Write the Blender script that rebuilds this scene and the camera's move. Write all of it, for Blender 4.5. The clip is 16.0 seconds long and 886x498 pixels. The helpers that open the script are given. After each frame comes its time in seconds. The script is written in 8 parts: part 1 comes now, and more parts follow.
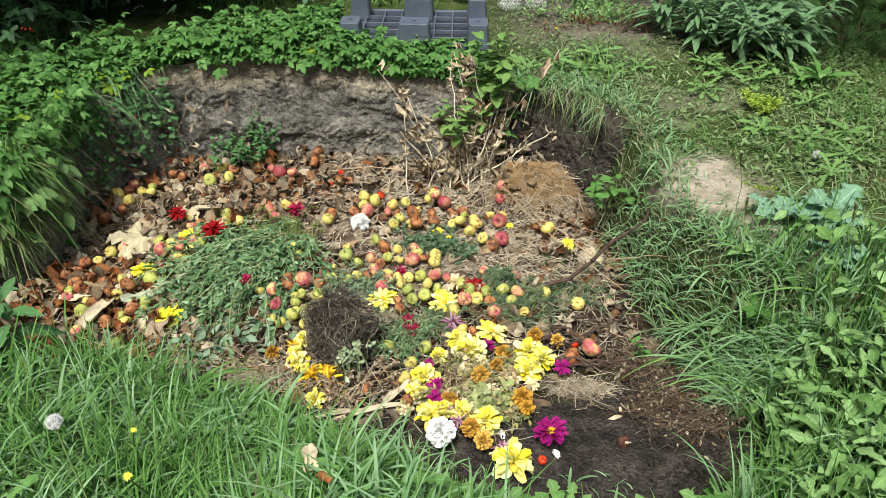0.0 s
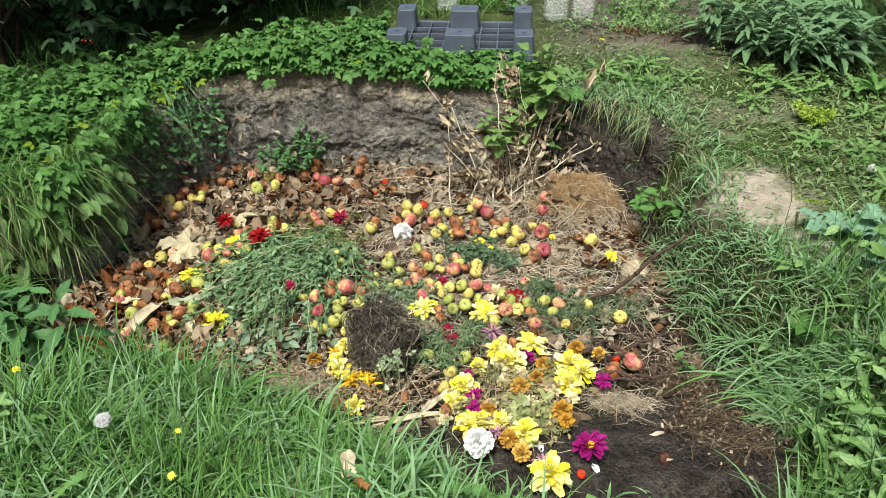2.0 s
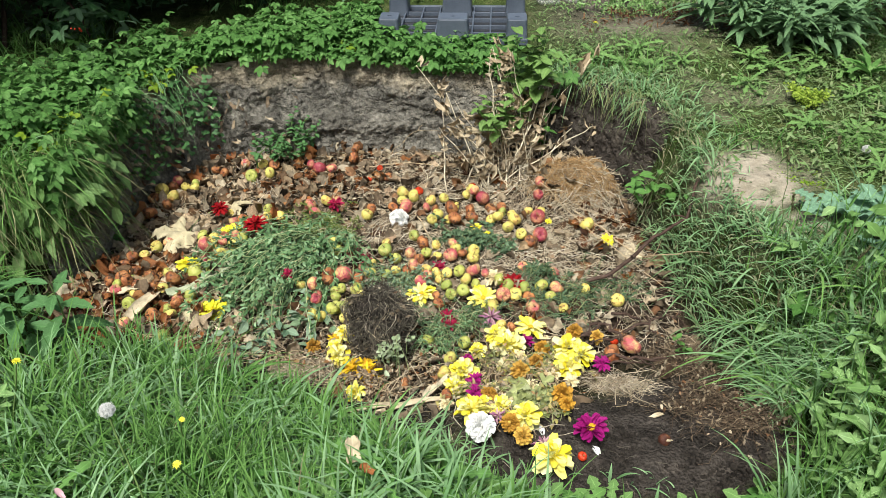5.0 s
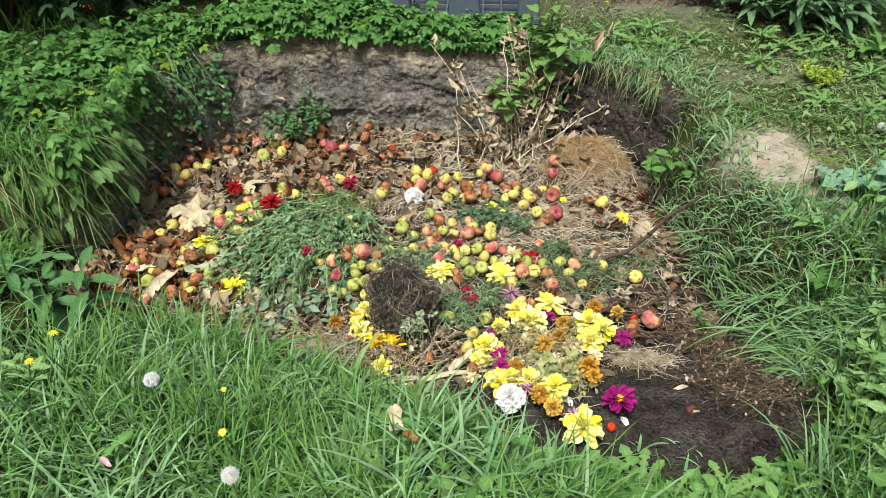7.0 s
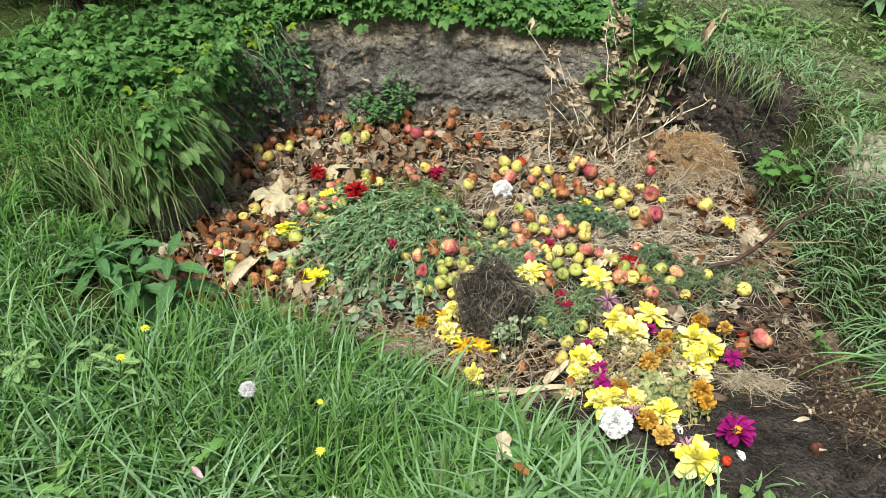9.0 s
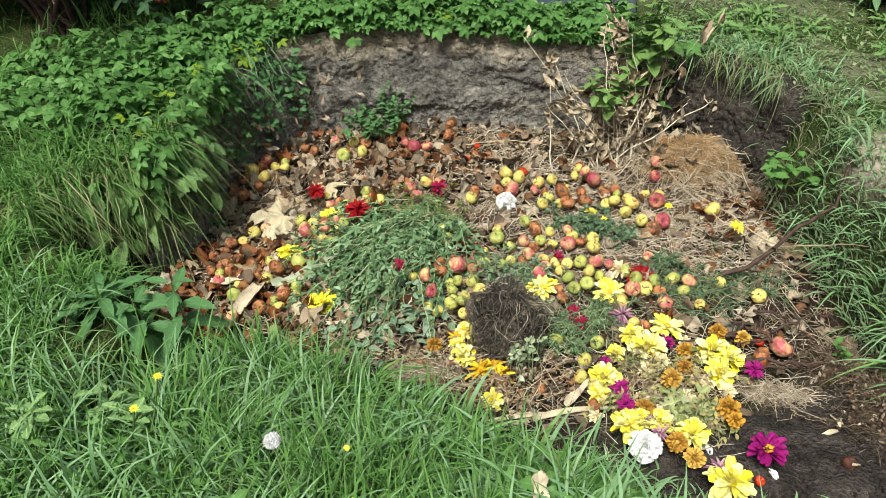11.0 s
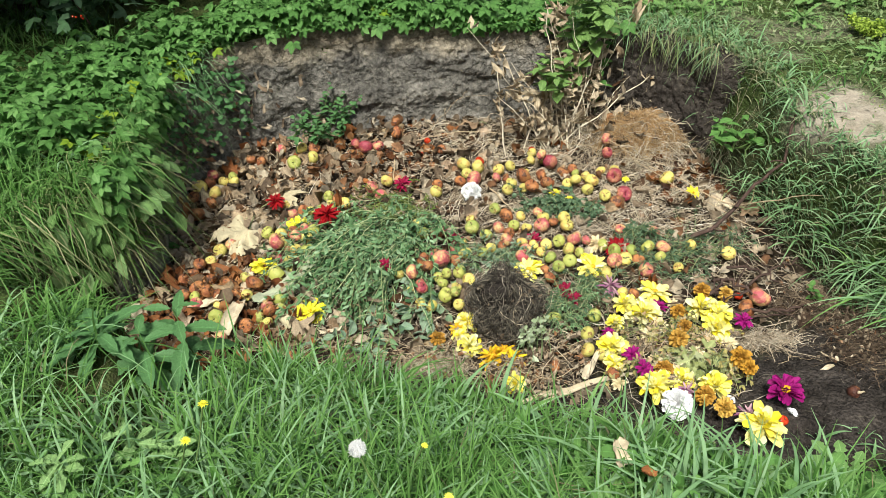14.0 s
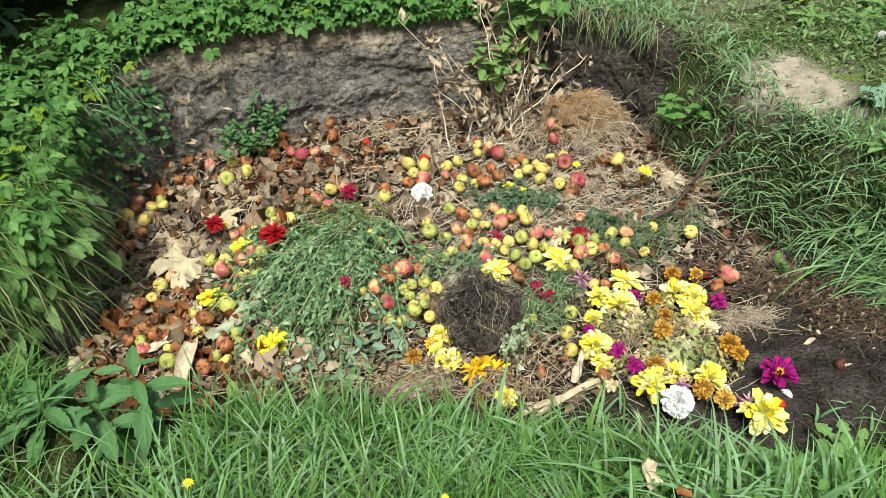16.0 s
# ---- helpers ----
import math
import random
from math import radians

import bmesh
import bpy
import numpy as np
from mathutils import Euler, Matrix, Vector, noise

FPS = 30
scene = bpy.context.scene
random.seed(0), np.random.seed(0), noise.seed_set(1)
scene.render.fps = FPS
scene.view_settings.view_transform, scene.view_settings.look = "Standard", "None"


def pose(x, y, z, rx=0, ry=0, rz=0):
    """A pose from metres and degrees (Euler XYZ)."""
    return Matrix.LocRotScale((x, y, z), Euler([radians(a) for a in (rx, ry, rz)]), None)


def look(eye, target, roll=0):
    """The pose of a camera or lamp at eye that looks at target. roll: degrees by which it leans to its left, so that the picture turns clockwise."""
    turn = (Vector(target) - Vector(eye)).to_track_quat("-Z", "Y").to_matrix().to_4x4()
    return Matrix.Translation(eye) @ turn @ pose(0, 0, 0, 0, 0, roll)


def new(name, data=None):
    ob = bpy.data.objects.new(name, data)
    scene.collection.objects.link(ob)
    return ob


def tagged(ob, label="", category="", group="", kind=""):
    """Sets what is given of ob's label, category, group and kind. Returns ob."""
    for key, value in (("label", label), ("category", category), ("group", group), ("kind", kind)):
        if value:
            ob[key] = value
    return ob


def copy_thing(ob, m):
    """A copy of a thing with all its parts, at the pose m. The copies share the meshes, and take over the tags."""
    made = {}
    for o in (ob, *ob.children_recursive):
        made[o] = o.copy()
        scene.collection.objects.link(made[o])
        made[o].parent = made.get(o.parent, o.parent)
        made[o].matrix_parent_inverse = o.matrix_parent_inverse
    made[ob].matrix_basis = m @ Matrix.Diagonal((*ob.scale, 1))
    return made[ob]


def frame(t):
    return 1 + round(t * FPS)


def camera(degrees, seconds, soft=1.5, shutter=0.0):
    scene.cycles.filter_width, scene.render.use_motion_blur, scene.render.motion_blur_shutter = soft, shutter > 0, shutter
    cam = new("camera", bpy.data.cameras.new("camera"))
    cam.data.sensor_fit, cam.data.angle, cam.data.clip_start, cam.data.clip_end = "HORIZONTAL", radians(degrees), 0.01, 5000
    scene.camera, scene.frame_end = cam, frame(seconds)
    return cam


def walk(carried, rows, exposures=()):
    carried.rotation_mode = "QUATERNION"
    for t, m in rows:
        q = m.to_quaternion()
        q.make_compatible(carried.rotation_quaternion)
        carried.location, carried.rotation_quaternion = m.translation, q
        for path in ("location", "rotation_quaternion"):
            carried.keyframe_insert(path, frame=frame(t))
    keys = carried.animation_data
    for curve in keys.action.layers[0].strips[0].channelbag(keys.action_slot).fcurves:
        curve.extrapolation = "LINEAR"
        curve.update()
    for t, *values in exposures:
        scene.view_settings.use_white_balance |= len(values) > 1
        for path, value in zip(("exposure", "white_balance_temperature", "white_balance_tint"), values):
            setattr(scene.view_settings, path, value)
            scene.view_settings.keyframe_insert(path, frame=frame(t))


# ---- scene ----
cam = camera(64.0, 16.0, soft=0.5)
PATH = [
    (0, (0.0, 0.0, 1.811), (0.009, 1.626, 0.646), 0.6),
    (0.5, (0.001, -0.008, 1.809), (-0.037, 1.612, 0.638), 0.3),
    (1, (0.004, -0.008, 1.812), (-0.072, 1.613, 0.643), -0.4),
    (1.5, (0.004, -0.005, 1.814), (-0.09, 1.619, 0.651), -0.7),
    (2, (0.005, -0.005, 1.814), (-0.107, 1.633, 0.673), -0.9),
    (2.5, (0.002, -0.003, 1.811), (-0.118, 1.638, 0.674), -1.0),
    (3, (0.005, -0.001, 1.81), (-0.12, 1.634, 0.665), -1.0),
    (3.5, (0.001, -0.003, 1.811), (-0.122, 1.632, 0.665), -0.9),
    (4, (0.004, -0.005, 1.814), (-0.109, 1.629, 0.666), -0.7),
    (6.5, (-0.103, -0.027, 1.802), (-0.159, 1.565, 0.593), -1.8),
    (7, (-0.133, -0.043, 1.792), (-0.194, 1.552, 0.587), -0.7),
    (7.5, (-0.149, -0.04, 1.785), (-0.226, 1.539, 0.559), 0.6),
    (8, (-0.169, -0.014, 1.772), (-0.31, 1.556, 0.541), 1.3),
    (8.5, (-0.215, 0.039, 1.768), (-0.408, 1.595, 0.525), 0.1),
    (9, (-0.279, 0.107, 1.762), (-0.496, 1.654, 0.513), -1.5),
    (9.2, (-0.302, 0.133, 1.762), (-0.535, 1.675, 0.51), -2.7),
    (11.5, (-0.408, 0.198, 1.795), (-0.544, 1.748, 0.539), -3.3),
    (12, (-0.487, 0.204, 1.793), (-0.546, 1.757, 0.533), -3.3),
    (12.5, (-0.574, 0.199, 1.788), (-0.581, 1.757, 0.533), -3.8),
    (13, (-0.651, 0.179, 1.794), (-0.624, 1.737, 0.54), -5.5),
    (13.5, (-0.678, 0.168, 1.789), (-0.578, 1.716, 0.527), -3.6),
    (14, (-0.704, 0.182, 1.78), (-0.593, 1.728, 0.516), -3.0),
    (14.5, (-0.751, 0.227, 1.785), (-0.641, 1.783, 0.533), -3.2),
    (15, (-0.805, 0.304, 1.786), (-0.628, 1.861, 0.543), -5.8),
    (15.5, (-0.827, 0.359, 1.776), (-0.575, 1.871, 0.49), -4.4),
    (16, (-0.824, 0.375, 1.78), (-0.505, 1.846, 0.464), -3.8),
]
walk(cam, [(t, look(eye, target, roll)) for t, eye, target, roll in PATH], [(0, 0.71, 6350, 5), (16, 0.71, 6350, 5)])

# ---- light ----
world = bpy.data.worlds.new("sky")
scene.world = world
world.use_nodes = True
wn = world.node_tree
sky = wn.nodes.new("ShaderNodeTexSky")
sky.sky_type = "NISHITA"
sky.sun_disc = False
sky.sun_elevation = radians(63)
sky.sun_rotation = radians(200)
sky.air_density, sky.dust_density, sky.ozone_density = 1.0, 7.0, 1.0
wn.links.new(sky.outputs[0], wn.nodes["Background"].inputs[0])
wn.nodes["Background"].inputs[1].default_value = 0.078

sun_data = bpy.data.lights.new("sun", "SUN")
sun_data.energy = 3.7
sun_data.angle = radians(16)
sun_data.color = (1.0, 0.97, 0.94)
sun = new("sun", sun_data)
sun.matrix_world = look((-0.7, -0.4, 4.2), (0, 1.6, 0))


# ---- tools ----
def smooth(a):
    a = np.clip(a, 0, 1)
    return a * a * (3 - 2 * a)


def lattice(ix, iy, iz, seed):
    n = (ix * 374761393 + iy * 668265263 + iz * 2147483647 + seed * 974711) & 0x7FFFFFFF
    n = ((n ^ (n >> 13)) * 1274126177) & 0x7FFFFFFF
    n = ((n ^ (n >> 16)) * 40503 + n) & 0x7FFFFFFF
    return (n & 0xFFFF) / 32767.5 - 1.0


def value_noise(x, y, z=0.0, seed=0):
    """Smooth noise in -1 to 1 on arrays."""
    x, y, z = np.broadcast_arrays(np.asarray(x, float), np.asarray(y, float), np.asarray(z, float))
    ix, iy, iz = (np.floor(a).astype(np.int64) for a in (x, y, z))
    fx, fy, fz = smooth(x - ix), smooth(y - iy), smooth(z - iz)
    total = 0.0
    for dx in (0, 1):
        for dy in (0, 1):
            for dz in (0, 1):
                weight = (fx if dx else 1 - fx) * (fy if dy else 1 - fy) * (fz if dz else 1 - fz)
                total = total + weight * lattice(ix + dx, iy + dy, iz + dz, seed)
    return total


def fractal(x, y, z=0.0, seed=0, octaves=3):
    total, amp, freq = 0.0, 1.0, 1.0
    for o in range(octaves):
        total = total + amp * value_noise(np.asarray(x) * freq, np.asarray(y) * freq, np.asarray(z) * freq, seed + o)
        amp, freq = amp * 0.5, freq * 2.03
    return total


def build_mesh(name, verts, faces, uv=None, smooth_shade=True):
    """A mesh from arrays: verts (n, 3), faces (m, k) all of one size, uv (n, 2) for each vertex."""
    verts, faces = np.asarray(verts, np.float32), np.asarray(faces, np.int32)
    me = bpy.data.meshes.new(name)
    me.vertices.add(len(verts))
    me.vertices.foreach_set("co", verts.ravel())
    me.loops.add(faces.size)
    me.loops.foreach_set("vertex_index", faces.ravel())
    me.polygons.add(len(faces))
    me.polygons.foreach_set("loop_start", np.arange(len(faces), dtype=np.int32) * faces.shape[1])
    me.polygons.foreach_set("loop_total", np.full(len(faces), faces.shape[1], np.int32))
    me.polygons.foreach_set("use_smooth", np.full(len(faces), smooth_shade))
    if uv is not None:
        layer = me.uv_layers.new(name="UVMap")
        layer.data.foreach_set("uv", np.asarray(uv, np.float32)[faces.ravel()].ravel())
    me.update(calc_edges=True)
    me.validate()
    return me


def from_bm(name, bm, smooth_shade=False):
    me = bpy.data.meshes.new(name)
    for face in bm.faces:
        face.smooth = smooth_shade
    bm.to_mesh(me)
    bm.free()
    return me


def part(name, data, material, parent=None, label="", at=None):
    """Links a mesh or a bmesh as ONE object under a thing or a part."""
    me = from_bm(name, data) if isinstance(data, bmesh.types.BMesh) else data
    if material is not None and not me.materials:
        me.materials.append(material)
    ob = new(name, me)
    if parent is not None:
        ob.parent = parent
    if at is not None:
        ob.matrix_basis = at
    if label:
        ob["label"] = label
    return ob


def holder(name, at, label, category, group=""):
    ob = new(name)
    ob.empty_display_size = 0.02
    ob.matrix_basis = at
    return tagged(ob, label, category, group)


def turns(yaw, pitch, roll):
    """Turn matrices (n, 3, 3): roll about x, then pitch about y, then yaw about z."""
    yaw, pitch, roll = np.broadcast_arrays(yaw, pitch, roll)
    cy, sy, cp, sp, cr, sr = np.cos(yaw), np.sin(yaw), np.cos(pitch), np.sin(pitch), np.cos(roll), np.sin(roll)
    m = np.empty(yaw.shape + (3, 3))
    m[..., 0, 0], m[..., 0, 1], m[..., 0, 2] = cy * cp, cy * sp * sr - sy * cr, cy * sp * cr + sy * sr
    m[..., 1, 0], m[..., 1, 1], m[..., 1, 2] = sy * cp, sy * sp * sr + cy * cr, sy * sp * cr - cy * sr
    m[..., 2, 0], m[..., 2, 1], m[..., 2, 2] = -sp, cp * sr, cp * cr
    return m


def spread(template, spots, turn, size):
    """Many copies of a template (verts, faces, uv) as one set of arrays."""
    v, f, uv = template
    n = len(spots)
    size = np.broadcast_to(np.asarray(size, float).reshape(-1, 1, 1), (n, 1, 1)) if np.ndim(size) < 2 else np.asarray(size)[:, None, :]
    verts = np.einsum("nij,nvj->nvi", turn, v[None] * size) + np.asarray(spots)[:, None, :]
    faces = f[None] + (np.arange(n) * len(v))[:, None, None]
    return verts.reshape(-1, 3), faces.reshape(-1, f.shape[1]), np.tile(uv, (n, 1))


def joined(sets):
    verts, faces, uvs, at = [], [], [], 0
    for v, f, uv in sets:
        verts.append(v), faces.append(f + at), uvs.append(uv)
        at += len(v)
    return np.concatenate(verts), np.concatenate(faces), np.concatenate(uvs)


def strips(base, ahead, length, width, rise, droop, segments=4, face=None, taper=1.0, wave=0.0, reach=1.0):
    """Blades: each springs from base, goes up by rise and out along ahead, and droops to its tip."""
    n = len(base)
    s = np.linspace(0, 1, segments + 1)
    length, width = np.broadcast_to(length, n), np.broadcast_to(width, n)
    rise, droop = np.broadcast_to(rise, n), np.broadcast_to(droop, n)
    out = np.stack([np.cos(ahead), np.sin(ahead), 0 * ahead], -1)
    face = ahead + np.pi / 2 if face is None else face
    side = np.stack([np.cos(face), np.sin(face), 0 * ahead], -1)
    up = rise[:, None] * s - droop[:, None] * s**2.4
    off = reach * (np.sqrt(np.maximum(1 - rise**2, 0.02))[:, None] * s + 0.45 * droop[:, None] * s**2)
    mid = base[:, None] + length[:, None, None] * (up[..., None] * np.array([0, 0, 1.0]) + off[..., None] * out[:, None])
    if wave:
        mid = mid + (wave * length)[:, None, None] * side[:, None] * np.sin(s * 5 + ahead[:, None] * 7)[..., None] * s[:, None]
    half = 0.5 * width[:, None] * np.maximum(1 - s**2.2, 0.03) ** taper * np.minimum(1, 0.55 + 2 * s)
    left, right = mid - half[..., None] * side[:, None], mid + half[..., None] * side[:, None]
    verts = np.stack([left, right], 2).reshape(n, -1, 3)
    k = np.arange(segments)
    f = np.stack([2 * k, 2 * k + 1, 2 * k + 3, 2 * k + 2], -1)
    faces = f[None] + (np.arange(n) * 2 * (segments + 1))[:, None, None]
    uv = np.stack([np.tile([0.0, 1.0], segments + 1), np.repeat(s, 2)], -1)
    return verts.reshape(-1, 3), faces.reshape(-1, 4), np.tile(uv, (n, 1))


def rods(points, radius, sides=5, taper=0.5):
    """Round rods along many lines: points (n, k, 3), radius (n,)."""
    points = np.asarray(points, float)
    n, k = points.shape[:2]
    along = np.gradient(points, axis=1)
    along /= np.linalg.norm(along, axis=-1, keepdims=True) + 1e-9
    ref = np.where(np.abs(along[..., 2:3]) > 0.9, [1.0, 0, 0], [0, 0, 1.0])
    a = np.cross(along, ref)
    a /= np.linalg.norm(a, axis=-1, keepdims=True) + 1e-9
    b = np.cross(along, a)
    t = np.arange(sides) / sides * 2 * np.pi
    thick = np.broadcast_to(np.asarray(radius, float).reshape(-1, 1), (n, 1)) * np.linspace(1, taper, k)
    ring = a[:, :, None] * np.cos(t)[:, None] + b[:, :, None] * np.sin(t)[:, None]
    verts = points[:, :, None] + ring * thick[:, :, None, None]
    i, j = np.meshgrid(np.arange(k - 1), np.arange(sides), indexing="ij")
    i, j, j2 = i.ravel(), j.ravel(), (j.ravel() + 1) % sides
    f = np.stack([i * sides + j, i * sides + j2, (i + 1) * sides + j2, (i + 1) * sides + j], -1)
    faces = f[None] + (np.arange(n) * k * sides)[:, None, None]
    uv = np.stack([np.tile(np.arange(sides) / sides, k), np.repeat(np.linspace(0, 1, k), sides)], -1)
    return verts.reshape(-1, 3), faces.reshape(-1, 4), np.tile(uv, (n, 1))


def wires(starts, ends, sag, jitter, k=6, seed=3):
    """Slightly crooked lines (n, k, 3) from starts to ends, bowed up by sag."""
    g = np.random.default_rng(seed)
    starts, ends = np.asarray(starts, float), np.asarray(ends, float)
    s = np.linspace(0, 1, k)[None, :, None]
    line = starts[:, None] * (1 - s) + ends[:, None] * s
    line[..., 2] += np.broadcast_to(sag, len(starts))[:, None] * (4 * s * (1 - s))[..., 0]
    bump = g.normal(0, 1, line.shape) * np.asarray(jitter).reshape(-1, 1, 1)
    bump[:, 0] = 0
    return line + bump


def leaf_grid(outline, rows=7, cols=4, fold=0.25, curl=0.3, ripple=0.05, seed=0):
    """A leaf of unit length along y, of half width outline(s), folded along its rib and curled at its tip."""
    g = np.random.default_rng(seed)
    s = np.linspace(0, 1, rows)
    c = np.linspace(-1, 1, cols + 1)
    half = np.array([outline(a) for a in s])
    x = c[None, :] * half[:, None]
    y = s[:, None] + 0 * x
    z = fold * np.abs(x) - curl * s[:, None] ** 2 + ripple * g.normal(0, 1, x.shape) * (np.abs(c)[None] > 0.3) * np.sin(np.pi * s)[:, None]
    v = np.stack([x, y, z], -1).reshape(-1, 3)
    i, j = np.meshgrid(np.arange(rows - 1), np.arange(cols), indexing="ij")
    i, j = i.ravel(), j.ravel()
    f = np.stack([i * (cols + 1) + j, i * (cols + 1) + j + 1, (i + 1) * (cols + 1) + j + 1, (i + 1) * (cols + 1) + j], -1)
    uv = np.stack([np.tile((c + 1) / 2, rows), np.repeat(s, cols + 1)], -1)
    return v, f, uv


def lobed_leaf(lobes, teeth=0.12, points=36, droop=0.25, crumple=0.0, seed=0, rings=2, core=0.40):
    """A lobed leaf about one unit across, its stalk at the origin and its tip along y. lobes: (angle, length, breadth)."""
    g = np.random.default_rng(seed)
    t = np.linspace(-np.pi * 0.93, np.pi * 0.93, points)
    r = np.zeros_like(t) + core * (0.65 + 0.35 * np.cos(t))
    for angle, length, breadth in lobes:
        d = np.abs(t - radians(angle))
        r = np.maximum(r, length * np.maximum(0, 1 - (d / radians(breadth)) ** 1.3))
    r = r * (1 + teeth * (np.arange(points) % 2 * 2 - 1))
    rim = np.stack([np.sin(t) * r, np.cos(t) * r], -1)
    fr = np.linspace(1, 0.4, rings + 1)[:-1] if rings > 1 else np.array([1.0])
    xy = np.concatenate([rim * q for q in fr] + [np.zeros((1, 2))])
    dist = np.linalg.norm(xy, axis=1)
    z = -droop * dist**2 + 0.05 * np.abs(np.sin(3 * np.arctan2(xy[:, 0], xy[:, 1] + 1e-9))) * dist
    if crumple:
        z = z + crumple * (fractal(xy[:, 0] * 3 + seed, xy[:, 1] * 3, seed=seed)) + crumple * 0.8 * np.abs(np.sin(4 * xy[:, 0] + seed)) 
        xy = xy * (1 - 0.25 * crumple) + 0.06 * crumple * g.normal(0, 1, xy.shape)
    v = np.concatenate([xy, z[:, None]], 1)
    faces = []
    for q in range(len(fr) - 1):
        for k in range(points - 1):
            a, b = q * points + k, (q + 1) * points + k
            faces += [(a, a + 1, b + 1), (a, b + 1, b)]
    last = (len(fr) - 1) * points
    faces += [(last + k, last + k + 1, len(v) - 1) for k in range(points - 1)]
    uv = np.stack([xy[:, 0] * 0.5 + 0.5, np.clip(dist, 0, 1)], -1)
    return v, np.array(faces), uv


def as_tris(t):
    v, f, uv = t
    if f.shape[1] == 4:
        f = np.concatenate([f[:, :3], f[:, [0, 2, 3]]])
    return v, f, uv


def merged(*parts_of):
    """Templates laid together: (template, size, turn (yaw, pitch, roll), place)."""
    out = []
    for t, size, turn, place in parts_of:
        v, f, uv = as_tris(t)
        out.append(((turns(*[np.array([a]) for a in turn])[0] @ (v * size).T).T + np.array(place), f, uv))
    return joined(out)


def stuff(name, data, material, label, category):
    return tagged(part(name, build_mesh(name, *data), material), label, category, kind="stuff")


# ---- materials ----
DEEP = 0.80


def deep(tone):
    """A tone list entry brought to the level of a real surface."""
    light = 0.3 * tone[0] + 0.6 * tone[1] + 0.1 * tone[2]
    k = DEEP * min(1.25, max(0.55, (light / 0.2) ** 0.35))
    return tuple(c * min(k, 0.86 / max(tone)) for c in tone)


def ramp_node(nt, stops, source=None):
    node = nt.nodes.new("ShaderNodeValToRGB")
    el = node.color_ramp.elements
    while len(el) < len(stops):
        el.new(0.5)
    for e, (p, c) in zip(el, stops):
        e.position, e.color = p, (*c, 1)
    if source is not None:
        nt.links.new(source, node.inputs[0])
    return node


def noise_node(nt, scale, detail=4.0, rough=0.6, vector=None):
    node = nt.nodes.new("ShaderNodeTexNoise")
    node.inputs["Scale"].default_value, node.inputs["Detail"].default_value, node.inputs["Roughness"].default_value = scale, detail, rough
    if vector is not None:
        nt.links.new(vector, node.inputs["Vector"])
    return node


def mix_node(nt, kind, factor, a, b):
    node = nt.nodes.new("ShaderNodeMix")
    node.data_type, node.blend_type = "RGBA", kind
    for socket, value in ((node.inputs[0], factor), (node.inputs[6], a), (node.inputs[7], b)):
        if isinstance(value, bpy.types.NodeSocket):
            nt.links.new(value, socket)
        elif isinstance(value, tuple):
            socket.default_value = (*value, 1)
        else:
            socket.default_value = value
    return node.outputs[2]


def bump_node(nt, height, strength, distance):
    node = nt.nodes.new("ShaderNodeBump")
    node.inputs["Strength"].default_value, node.inputs["Distance"].default_value = strength, distance
    nt.links.new(height, node.inputs["Height"])
    return node.outputs[0]


def material(name, rough=0.6, specular=0.4):
    m = bpy.data.materials.new(name)
    m.use_nodes = True
    b = m.node_tree.nodes["Principled BSDF"]
    b.inputs["Roughness"].default_value = rough
    b.inputs["Specular IOR Level"].default_value = specular
    return m, m.node_tree, b


